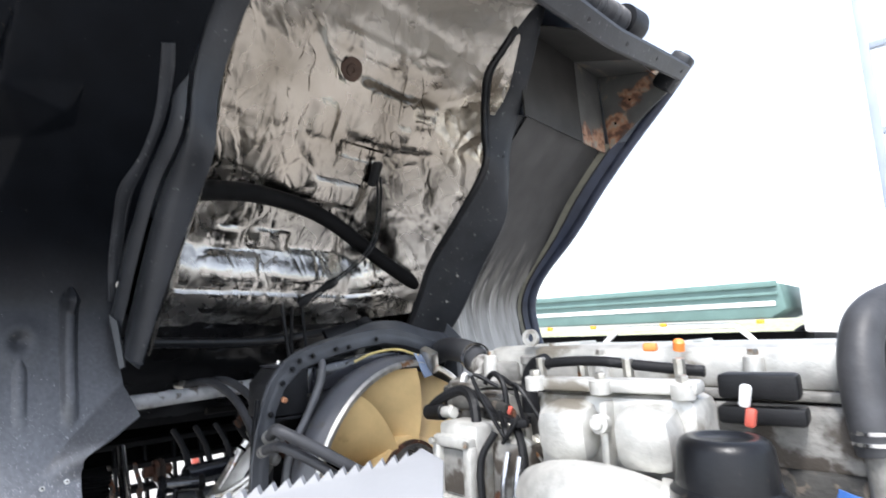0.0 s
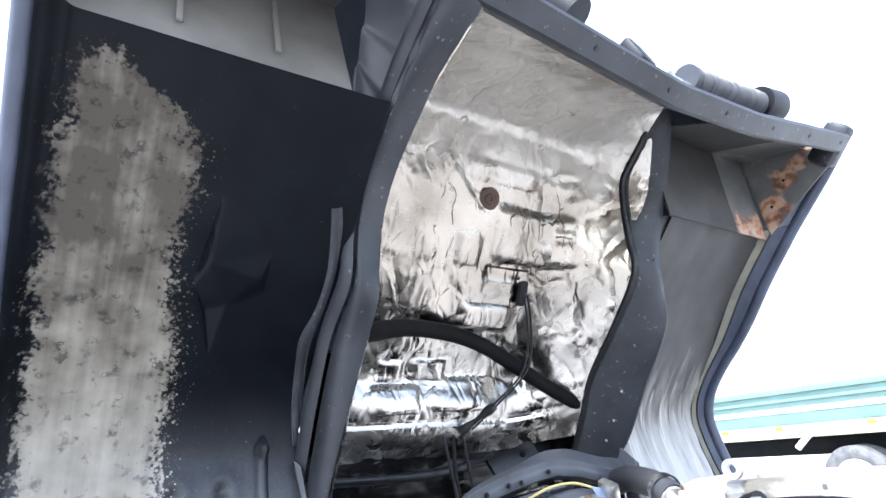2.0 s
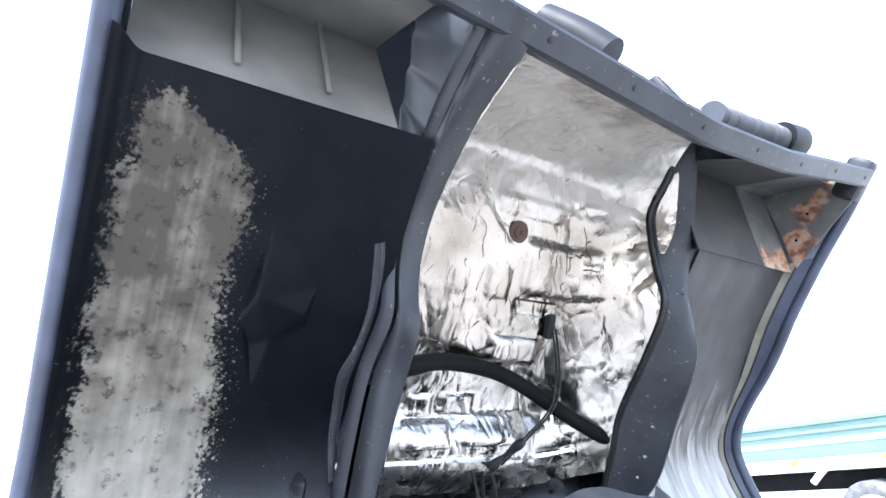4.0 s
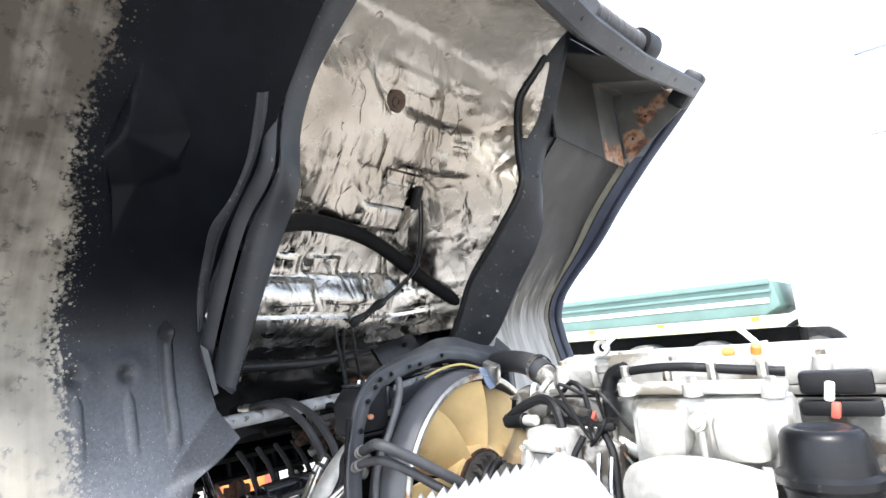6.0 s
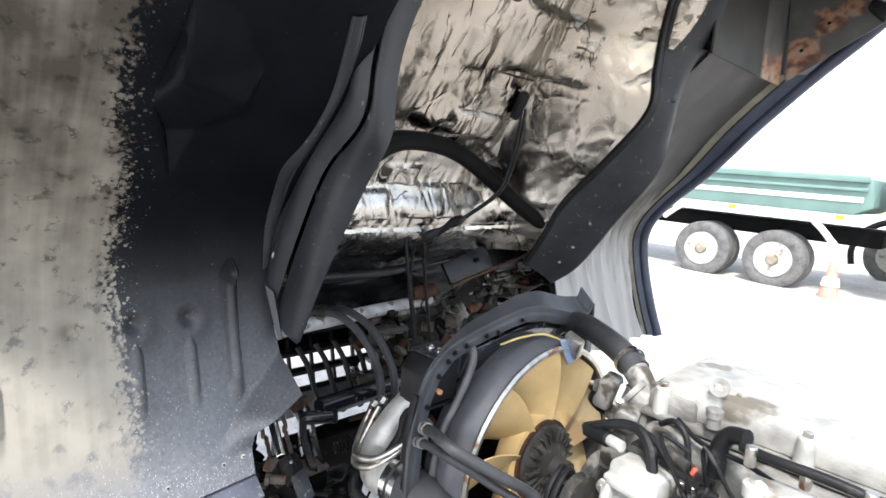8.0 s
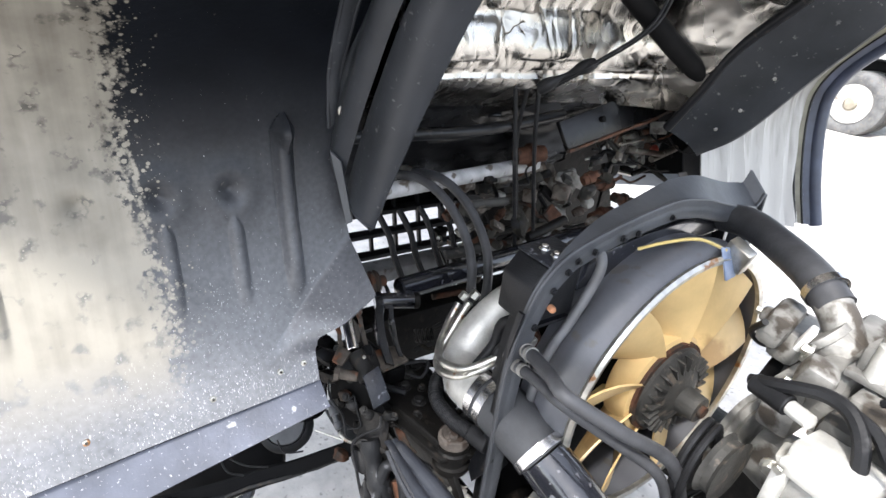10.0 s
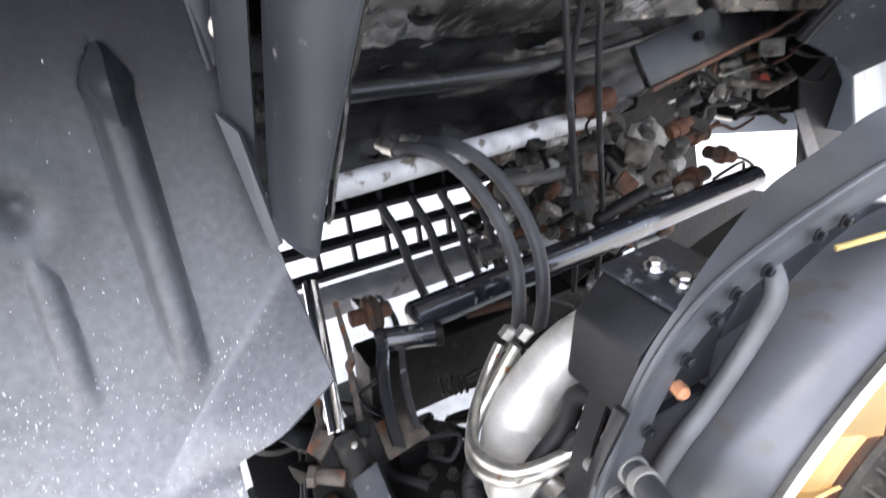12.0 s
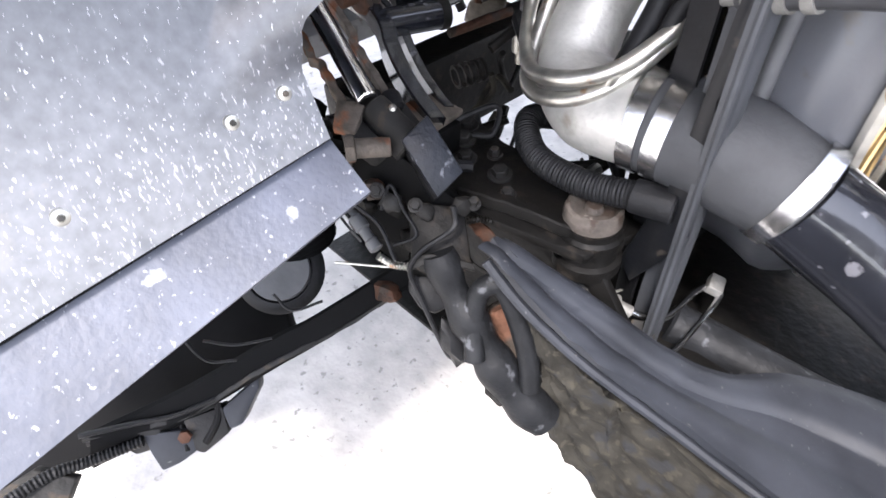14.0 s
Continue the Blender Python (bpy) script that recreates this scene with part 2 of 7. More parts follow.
    fleck = n.new("ShaderNodeTexNoise")
    fleck.inputs["Scale"].default_value, fleck.inputs["Detail"].default_value = 520, 3.0
    l.new(streak.outputs[0], fleck.inputs["Vector"])
    chips = span(math_node("ADD", math_node("ADD", math_node("MULTIPLY", low, 0.13), math_node("MULTIPLY", noise_of(8, 4.0), 0.16)), fleck.outputs["Fac"]), 0.855, 0.885)
    dash = n.new("ShaderNodeTexNoise")
    dash.inputs["Scale"].default_value, dash.inputs["Detail"].default_value = 210, 4.0
    l.new(streak.outputs[0], dash.inputs["Vector"])
    dashes = span(math_node("ADD", math_node("ADD", math_node("MULTIPLY", low, 0.14), math_node("MULTIPLY", noise_of(6, 3.0), 0.14)), dash.outputs["Fac"]), 0.86, 0.91)
    chips = math_node("MAXIMUM", chips, math_node("MULTIPLY", dashes, 0.5))
    # dust film, with the sky's sheen on the lower sheet put into its colour
    dust_and_sheen = math_node("MULTIPLY", math_node("MULTIPLY", low, span(noise_of(5, 4.0), 0.35, 0.65, 0.62, 1.0)), span(noise_of(120, 10.0), -0.5, 0.95))
    # overhang's shade put into the mud: dark above, pale below, with dry runs
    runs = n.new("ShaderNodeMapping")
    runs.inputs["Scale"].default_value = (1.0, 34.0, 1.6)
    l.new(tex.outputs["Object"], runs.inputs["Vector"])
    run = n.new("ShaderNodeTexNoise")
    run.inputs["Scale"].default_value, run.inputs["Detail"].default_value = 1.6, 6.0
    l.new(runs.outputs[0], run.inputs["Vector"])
    shade_and_runs = math_node("ADD", span(z, 1.90, 1.15, 0.04, 1.0), math_node("ADD", math_node("MULTIPLY", math_node("SUBTRACT", run.outputs["Fac"], 0.5), 0.45), math_node("MULTIPLY", math_node("SUBTRACT", noise_of(13, 10.0), 0.5), 1.0)))
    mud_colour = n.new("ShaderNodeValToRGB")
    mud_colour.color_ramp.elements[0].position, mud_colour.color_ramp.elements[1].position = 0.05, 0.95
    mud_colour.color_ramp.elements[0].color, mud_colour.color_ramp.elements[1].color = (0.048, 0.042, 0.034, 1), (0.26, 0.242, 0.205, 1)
    l.new(shade_and_runs, mud_colour.inputs[0])
    base = b.inputs["Base Color"].links[0].from_socket
    for mask, colour in ((dust_and_sheen, (0.215, 0.222, 0.242)), (chips, (0.44, 0.445, 0.46)), (mud, None)):
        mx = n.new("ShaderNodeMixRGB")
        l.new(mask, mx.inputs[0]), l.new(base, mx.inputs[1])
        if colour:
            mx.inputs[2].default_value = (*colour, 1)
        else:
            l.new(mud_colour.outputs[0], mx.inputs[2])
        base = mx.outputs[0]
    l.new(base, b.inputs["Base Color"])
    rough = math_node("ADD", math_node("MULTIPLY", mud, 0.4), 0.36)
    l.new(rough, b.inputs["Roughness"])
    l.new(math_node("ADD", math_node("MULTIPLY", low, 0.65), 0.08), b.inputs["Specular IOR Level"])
    return m


def foil_material():
    """Glossy aluminium foil over fibre: soft cushions, sharp creases with dark broken folds, fine drawn wrinkles."""
    m = bpy.data.materials.new("crinkled_foil")
    m.use_nodes = True
    n, l = m.node_tree.nodes, m.node_tree.links
    b = n["Principled BSDF"]
    tex = n.new("ShaderNodeTexCoord")
    place = tex.outputs["Object"]

    def noise_of(scale, detail=4.0, src=None, distortion=0.0):
        t = n.new("ShaderNodeTexNoise")
        t.inputs["Scale"].default_value, t.inputs["Detail"].default_value, t.inputs["Distortion"].default_value = scale, detail, distortion
        l.new(src or place, t.inputs["Vector"])
        return t

    def span(src, a, c, lo=0.0, hi=1.0):
        t = n.new("ShaderNodeMapRange")
        t.inputs["From Min"].default_value, t.inputs["From Max"].default_value = a, c
        t.inputs["To Min"].default_value, t.inputs["To Max"].default_value = lo, hi
        l.new(src, t.inputs["Value"])
        return t.outputs[0]

    def mixed(kind, fac, one, two):
        t = n.new("ShaderNodeMixRGB")
        t.blend_type = kind
        for k, v in enumerate((fac, one, two)):
            if isinstance(v, (float, tuple)):
                t.inputs[k].default_value = v
            else:
                l.new(v, t.inputs[k])
        return t.outputs[0]

    def bumped(height, strength, distance, before=None):
        t = n.new("ShaderNodeBump")
        t.inputs["Strength"].default_value, t.inputs["Distance"].default_value = strength, distance
        l.new(height, t.inputs["Height"])
        if before:
            l.new(before, t.inputs["Normal"])
        return t.outputs[0]

    def stretched(scale, turn, src):
        t = n.new("ShaderNodeMapping")
        t.inputs["Scale"].default_value, t.inputs["Rotation"].default_value = scale, turn
        l.new(src, t.inputs["Vector"])
        return t.outputs[0]

    # a warped space, so that creases wander
    warp = mixed("LINEAR_LIGHT", 0.055, place, noise_of(6.0, 3.0).outputs["Color"])
    creases, folds = None, None
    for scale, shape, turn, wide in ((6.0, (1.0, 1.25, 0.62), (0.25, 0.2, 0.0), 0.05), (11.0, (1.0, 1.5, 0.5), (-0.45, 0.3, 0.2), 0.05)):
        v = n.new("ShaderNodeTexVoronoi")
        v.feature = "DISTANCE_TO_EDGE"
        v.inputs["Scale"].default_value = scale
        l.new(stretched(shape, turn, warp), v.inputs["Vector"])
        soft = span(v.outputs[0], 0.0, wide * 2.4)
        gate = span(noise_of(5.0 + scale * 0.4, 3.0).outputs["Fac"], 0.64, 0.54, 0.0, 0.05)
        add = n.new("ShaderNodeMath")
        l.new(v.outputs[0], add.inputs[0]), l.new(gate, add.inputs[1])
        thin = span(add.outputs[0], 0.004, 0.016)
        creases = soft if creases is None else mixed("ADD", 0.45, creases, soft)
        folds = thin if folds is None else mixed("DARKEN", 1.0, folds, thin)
    drawn = noise_of(13.0, 5.0, stretched((1.0, 3.2, 0.55), (0.35, 0.15, 0.0), warp)).outputs["Fac"]
    cushion = noise_of(4.6, 1.5, warp).outputs["Fac"]
    tarnish = noise_of(4.0, 6.0).outputs["Fac"]
    metal = n.new("ShaderNodeValToRGB")
    metal.color_ramp.elements[0].position, metal.color_ramp.elements[1].position = 0.30, 0.66
    metal.color_ramp.elements[0].color, metal.color_ramp.elements[1].color = (0.25, 0.235, 0.21, 1), (0.44, 0.425, 0.40, 1)
    l.new(tarnish, metal.inputs[0])
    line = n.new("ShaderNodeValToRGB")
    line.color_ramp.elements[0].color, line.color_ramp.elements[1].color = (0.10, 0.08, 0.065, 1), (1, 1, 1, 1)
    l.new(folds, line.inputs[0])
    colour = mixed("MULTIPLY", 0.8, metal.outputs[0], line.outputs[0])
    # browned by heat over the upper part, paler and less metallic on the roof
    sep = n.new("ShaderNodeSeparateXYZ")
    l.new(place, sep.inputs[0])
    high = n.new("ShaderNodeMath")
    high.operation = "MULTIPLY_ADD"
    high.inputs[1].default_value = 0.5
    l.new(tarnish, high.inputs[0]), l.new(sep.outputs["Z"], high.inputs[2])
    colour = mixed("MULTIPLY", span(high.outputs[0], 1.98, 2.20, 0.0, 0.75), colour, (0.70, 0.64, 0.57, 1))
    roof = span(high.outputs[0], 2.46, 2.56)
    roof_tone = mixed("MULTIPLY", 0.7, (0.40, 0.375, 0.335, 1), line.outputs[0])
    l.new(mixed("MIX", roof, colour, roof_tone), b.inputs["Base Color"])
    l.new(span(roof, 0.0, 1.0, 1.0, 0.35), b.inputs["Metallic"])
    l.new(span(noise_of(9.0, 5.0).outputs["Fac"], 0.3, 0.7, 0.16, 0.34), b.inputs["Roughness"])
    normal = bumped(cushion, 0.45, 0.030)
    normal = bumped(creases, 0.22, 0.010, normal)
    normal = bumped(drawn, 0.14, 0.008, normal)
    normal = bumped(folds, 0.4, 0.004, normal)
    l.new(normal, b.inputs["Normal"])
    return m


LINER = liner_material()
FOIL = foil_material()


def rusted_primer(name, colour, seats):
    """Grey primer with flaking rust spread round its seats: brown scale, orange bloom, pale stained rim."""
    m = material(name, colour, 0.55, vary=0.4, scale=6, bump=0.2, spots=[((0.13, 0.11, 0.09), 12, 0.15)])
    n, l = m.node_tree.nodes, m.node_tree.links
    b = n["Principled BSDF"]
    tex = n.new("ShaderNodeTexCoord")
    def math_of(op, a, c):
        t = n.new("ShaderNodeMath")
        t.operation = op
        for k, v in enumerate((a, c)):
            if isinstance(v, float):
                t.inputs[k].default_value = v
            else:
                l.new(v, t.inputs[k])
        return t.outputs[0]
    far = None
    for seat, reach in seats:
        d = n.new("ShaderNodeVectorMath")
        d.operation = "DISTANCE"
        l.new(tex.outputs["Object"], d.inputs[0])
        d.inputs[1].default_value = seat
        gone = math_of("DIVIDE", d.outputs["Value"], reach)
        far = gone if far is None else math_of("MINIMUM", far, gone)
    for scale, weight in ((9.0, 2.0), (38.0, 1.1)):
        t = n.new("ShaderNodeTexNoise")
        t.inputs["Scale"].default_value, t.inputs["Detail"].default_value = scale, 8.0
        l.new(tex.outputs["Object"], t.inputs["Vector"])
        far = math_of("ADD", far, math_of("MULTIPLY", math_of("SUBTRACT", t.outputs["Fac"], 0.5), weight))
    ramp = n.new("ShaderNodeValToRGB")
    e = ramp.color_ramp.elements
    e[0].position, e[0].color = 0.25, (0.075, 0.035, 0.022, 1)
    e[1].position, e[1].color = 0.92, (0.24, 0.215, 0.18, 1)
    for at, c in ((0.42, (0.17, 0.082, 0.047, 1)), (0.62, (0.30, 0.165, 0.10, 1)), (0.78, (0.28, 0.21, 0.155, 1))):
        k = e.new(at)
        k.color = c
    flake = n.new("ShaderNodeTexNoise")
    flake.inputs["Scale"].default_value, flake.inputs["Detail"].default_value = 24.0, 10.0
    l.new(tex.outputs["Object"], flake.inputs["Vector"])
    spread = n.new("ShaderNodeMapRange")
    spread.inputs["From Min"].default_value, spread.inputs["From Max"].default_value = 0.30, 0.70
    l.new(flake.outputs["Fac"], spread.inputs["Value"])
    l.new(spread.outputs[0], ramp.inputs[0])
    cover = n.new("ShaderNodeMapRange")
    cover.inputs["From Min"].default_value, cover.inputs["From Max"].default_value = 1.0, 0.70
    l.new(far, cover.inputs["Value"])
    mx = n.new("ShaderNodeMixRGB")
    l.new(cover.outputs[0], mx.inputs[0]), l.new(b.inputs["Base Color"].links[0].from_socket, mx.inputs[1]), l.new(ramp.outputs[0], mx.inputs[2])
    l.new(mx.outputs[0], b.inputs["Base Color"])
    return m


RUST_SEATS = [((0.285, 1.06, 2.115), 0.055), ((0.285, 1.14, 2.12), 0.065), ((0.285, 1.20, 2.135), 0.075), ((0.325, 1.21, 2.195), 0.07), ((0.395, 1.21, 2.28), 0.055), ((0.455, 1.21, 2.335), 0.04), ((0.51, 1.21, 2.362), 0.03)]
POCKET_RUSTED = rusted_primer("rusted_pocket_primer", (0.085, 0.087, 0.084), RUST_SEATS)


def far_liner_material():
    """Dark coated sheet, streaked, paler on the lower part."""
    m = material("dusty_liner", (0.027, 0.0265, 0.026), 0.5, vary=0.3, scale=10, bump=0.15, spec=0.3)
    n, l = m.node_tree.nodes, m.node_tree.links
    b = n["Principled BSDF"]
    tex, sep = n.new("ShaderNodeTexCoord"), n.new("ShaderNodeSeparateXYZ")
    l.new(tex.outputs["Object"], sep.inputs[0])
    base = b.inputs["Base Color"].links[0].from_socket
    for scale, lift, lo, hi, colour, stretch in ((7.0, 0.60, 1.92, 1.72, (0.17, 0.162, 0.148), (1.0, 4.0, 0.4)), (11.0, 0.75, 1.88, 1.66, (0.33, 0.325, 0.31), (1.0, 4.0, 0.35))):
        mp = n.new("ShaderNodeMapping")
        mp.inputs["Scale"].default_value = stretch
        l.new(tex.outputs["Object"], mp.inputs["Vector"])
        t = n.new("ShaderNodeTexNoise")
        t.inputs["Scale"].default_value, t.inputs["Detail"].default_value = scale, 9.0
        l.new(mp.outputs[0], t.inputs["Vector"])
        add = n.new("ShaderNodeMath")
        add.operation = "MULTIPLY_ADD"
        l.new(t.outputs["Fac"], add.inputs[0])
        add.inputs[1].default_value = lift
        l.new(sep.outputs["Z"], add.inputs[2])
        r = n.new("ShaderNodeMapRange")
        r.inputs["From Min"].default_value, r.inputs["From Max"].default_value = lo, hi
        l.new(add.outputs[0], r.inputs["Value"])
        mx = n.new("ShaderNodeMixRGB")
        l.new(r.outputs[0], mx.inputs[0]), l.new(base, mx.inputs[1])
        mx.inputs[2].default_value = (*colour, 1)
        base = mx.outputs[0]
    l.new(base, b.inputs["Base Color"])
    return m


FAR_LINER = far_liner_material()

# ---- building helpers ----


def thing(name, at, label, category, kind="", group=""):
    ob = new(name)
    ob.empty_display_size = 0.05
    ob.matrix_basis = Matrix.Translation(at)
    return tagged(ob, label, category, group, kind)


def link(name, bm, mat, smooth=True):
    me = bpy.data.meshes.new(name)
    bm.normal_update()
    bm.to_mesh(me)
    bm.free()
    me.materials.append(mat)
    if smooth:
        me.polygons.foreach_set("use_smooth", [True] * len(me.polygons))
        me.set_sharp_from_angle(angle=radians(38))
    return new(name, me)


def part(name, bm, mat, parent, label=""):
    """One mesh, built in world coordinates, under a thing or one of its parts."""
    ob = link(name, bm, mat)
    ob.parent = parent
    if parent.parent is None:
        ob.matrix_parent_inverse = parent.matrix_basis.inverted()
    return tagged(ob, label)


def solid(name, bm, mat, label, category, kind="", group=""):
    """A thing that is one mesh."""
    return tagged(link(name, bm, mat), label, category, group, kind)


def vec(p):
    return Vector(p)


def smooth_path(points, n=8):
    """A Catmull-Rom line through the points."""
    p = [vec(q) for q in points]
    if len(p) < 3:
        return p
    p = [2 * p[0] - p[1]] + p + [2 * p[-1] - p[-2]]
    out = []
    for k in range(1, len(p) - 2):
        a, b, c, d = p[k - 1], p[k], p[k + 1], p[k + 2]
        for j in range(n):
            t = j / n
            out.append(0.5 * ((2 * b) + (c - a) * t + (2 * a - 5 * b + 4 * c - d) * t * t + (3 * b - a - 3 * c + d) * t ** 3))
    out.append(p[-2])
    return out


def sweep(points, radius, seg=12, n=8, bm=None, squash=1.0, ribs=None):
    """A round tube along a smooth line; radius may be a function of 0..1; ribs: (pitch, height) of corrugation."""
    bm = bm or bmesh.new()
    line = smooth_path(points, n)
    if ribs:
        dense = []
        for a, b in zip(line, line[1:]):
            k = max(1, int((b - a).length / (ribs[0] / 4)))
            dense += [a.lerp(b, j / k) for j in range(k)]
        line = dense + [line[-1]]
    rings, walked = [], 0.0
    total = sum((b - a).length for a, b in zip(line, line[1:])) or 1
    side = None
    for k, p in enumerate(line):
        t = (line[min(k + 1, len(line) - 1)] - line[max(k - 1, 0)]).normalized()
        if side is None:
            side = t.orthogonal().normalized()
        side = (side - t * side.dot(t)).normalized()
        up = t.cross(side)
        if k:
            walked += (p - line[k - 1]).length
        r = radius(walked / total) if callable(radius) else radius
        if ribs:
            r += ribs[1] * math.cos(2 * math.pi * walked / ribs[0])
        rings.append([bm.verts.new(p + (side * math.cos(a) + up * math.sin(a) * squash) * r) for a in (2 * math.pi * j / seg for j in range(seg))])
    for a, b in zip(rings, rings[1:]):
        for j in range(seg):
            bm.faces.new((a[j], a[(j + 1) % seg], b[(j + 1) % seg], b[j]))
    bm.faces.new(rings[0][::-1])
    bm.faces.new(rings[-1])
    return bm


def rod(a, b, r, r2=None, seg=16, bm=None):
    """A cylinder or cone from a to b."""
    bm = bm or bmesh.new()
    r2 = r if r2 is None else r2
    a, b = vec(a), vec(b)
    t = (b - a).normalized()
    s = t.orthogonal().normalized()
    u = t.cross(s)
    e = min(r, r2, (b - a).length) * 0.12
    rings = []
    for p, q in ((a, max(r - e, 1e-4)), (a + t * e, r), (b - t * e, r2), (b, max(r2 - e, 1e-4))):
        rings.append([bm.verts.new(p + (s * math.cos(w) + u * math.sin(w)) * q) for w in (2 * math.pi * j / seg for j in range(seg))])
    for x, y in zip(rings, rings[1:]):
        for j in range(seg):
            bm.faces.new((x[j], x[(j + 1) % seg], y[(j + 1) % seg], y[j]))
    bm.faces.new(rings[0][::-1])
    bm.faces.new(rings[-1])
    return bm


def lathe(origin, axis, profile, seg=32, bm=None, close=False):
    """A turned form: profile rows (distance along the axis, radius)."""
    bm = bm or bmesh.new()
    o, t = vec(origin), vec(axis).normalized()
    s = t.orthogonal().normalized()
    u = t.cross(s)
    rings = []
    for d, r in profile:
        rings.append([bm.verts.new(o + t * d + (s * math.cos(w) + u * math.sin(w)) * max(r, 1e-4)) for w in (2 * math.pi * j / seg for j in range(seg))])
    pairs = list(zip(rings, rings[1:])) + ([(rings[-1], rings[0])] if close else [])
    for x, y in pairs:
        for j in range(seg):
            bm.faces.new((x[j], x[(j + 1) % seg], y[(j + 1) % seg], y[j]))
    if not close:
        bm.faces.new(rings[0][::-1])
        bm.faces.new(rings[-1])
    bmesh.ops.recalc_face_normals(bm, faces=bm.faces[:])
    return bm


def box(centre, size, turn=(0, 0, 0), bevel=0.004, bm=None):
    """A bevelled block; turn in degrees."""
    bm = bm or bmesh.new()
    m = pose(*centre, *turn) @ Matrix.Diagonal((*size, 1))
    made = bmesh.ops.create_cube(bm, size=1.0, matrix=m)
    if bevel:
        edges = {e for v in made["verts"] for e in v.link_edges}
        bmesh.ops.bevel(bm, geom=list(edges), offset=min(bevel, min(size) * 0.3), segments=2, affect="EDGES", profile=0.5)
    return bm


def plate(points, depth, bm=None, bevel=0.0):
    """A flat polygon given a thickness along the vector depth."""
    bm = bm or bmesh.new()
    d = vec(depth)
    a = [bm.verts.new(vec(p)) for p in points]
    b = [bm.verts.new(vec(p) + d) for p in points]
    k = len(a)
    faces = [bm.faces.new(a), bm.faces.new(b[::-1])]
    faces += [bm.faces.new((a[j], b[j], b[(j + 1) % k], a[(j + 1) % k])) for j in range(k)]
    bmesh.ops.recalc_face_normals(bm, faces=faces)
    if bevel:
        bmesh.ops.bevel(bm, geom=list({e for f in faces for e in f.edges}), offset=bevel, segments=2, affect="EDGES", profile=0.5)
    return bm


def strip(points, across, width, depth, n=6, wobble=0.0):
    """A bar of oblong section along a smooth line: across and depth are vectors, width may be a function of 0..1."""
    bm = bmesh.new()
    line = smooth_path(points, n)
    across, depth = vec(across).normalized(), vec(depth)
    rings = []
    for k, p in enumerate(line):
        w = (width(k / (len(line) - 1)) if callable(width) else width) * 0.5
        p = p + across * wobble * noise.noise(p * 90) + depth.normalized() * wobble * noise.noise(p * 90 + vec((7, 3, 1)))
        e = min(w, depth.length) * 0.25
        a, d = across, depth.normalized()
        rings.append([bm.verts.new(q) for q in (p - a * (w - e), p + a * (w - e), p + a * w + d * e, p + a * w + depth, p - a * w + depth, p - a * w + d * e)])
    for a, b in zip(rings, rings[1:]):
        for j in range(6):
            bm.faces.new((a[j], a[(j + 1) % 6], b[(j + 1) % 6], b[j]))
    bm.faces.new(rings[0][::-1])
    bm.faces.new(rings[-1])
    bmesh.ops.recalc_face_normals(bm, faces=bm.faces[:])
    return bm


def lump(p, r, turn):
    """A lumpy cast or dirt-caked piece."""
    bm = bmesh.new()
    bmesh.ops.create_icosphere(bm, subdivisions=2, radius=1.0)
    for w in bm.verts:
        w.co *= 1 + 0.45 * noise.noise(w.co * 1.6 + Vector(p) * 30)
    bmesh.ops.transform(bm, matrix=pose(*p, *turn) @ Matrix.Diagonal((r[0], r[1], r[2], 1)), verts=bm.verts)
    return bm


def skin(fn, nu, nv, thick, bm=None):
    """A curved sheet fn(u, v) with a thickness along its normals."""
    bm = bm or bmesh.new()
    pts = [[vec(fn(i / nu, j / nv)) for j in range(nv + 1)] for i in range(nu + 1)]
    nrm = []
    for i in range(nu + 1):
        row = []
        for j in range(nv + 1):
            du = pts[min(i + 1, nu)][j] - pts[max(i - 1, 0)][j]
            dv = pts[i][min(j + 1, nv)] - pts[i][max(j - 1, 0)]
            c = du.cross(dv)
            row.append(c.normalized() if c.length > 1e-9 else Vector((0, 0, 1)))
        nrm.append(row)
    top = [[bm.verts.new(p) for p in row] for row in pts]
    low = [[bm.verts.new(p - n * thick) for p, n in zip(r, q)] for r, q in zip(pts, nrm)]
    for i in range(nu):
        for j in range(nv):
            bm.faces.new((top[i][j], top[i + 1][j], top[i + 1][j + 1], top[i][j + 1]))
            bm.faces.new((low[i][j], low[i][j + 1], low[i + 1][j + 1], low[i + 1][j]))
    for i in range(nu):
        bm.faces.new((top[i][0], low[i][0], low[i + 1][0], top[i + 1][0]))
        bm.faces.new((top[i][nv], top[i + 1][nv], low[i + 1][nv], low[i][nv]))
    for j in range(nv):
        bm.faces.new((top[0][j], top[0][j + 1], low[0][j + 1], low[0][j]))
        bm.faces.new((top[nu][j], low[nu][j], low[nu][j + 1], top[nu][j + 1]))
    return bm


def along(points, t):
    """The point at 0..1 of a smooth line in which the given points are evenly spaced."""
    k = min(int(t * (len(points) - 1)), len(points) - 2)
    f = t * (len(points) - 1) - k
    p = [vec(q) for q in points]
    a = p[k - 1] if k else 2 * p[0] - p[1]
    d = p[k + 2] if k + 2 < len(p) else 2 * p[-1] - p[-2]
    b, c = p[k], p[k + 1]
    return 0.5 * ((2 * b) + (c - a) * f + (2 * a - 5 * b + 4 * c - d) * f * f + (3 * b - a - 3 * c + d) * f ** 3)


def bolt(at, axis, r, h, mat, parent, name="bolt"):
    bm = rod(at, vec(at) + vec(axis).normalized() * h * 0.35, r * 1.5, seg=14)
    rod(at, vec(at) + vec(axis).normalized() * h, r, seg=6, bm=bm)
    return part(name, bm, mat, parent)


def ease(a, b, t):
    t = max(0.0, min(1.0, (t - a) / (b - a)))
    return t * t * (3 - 2 * t)

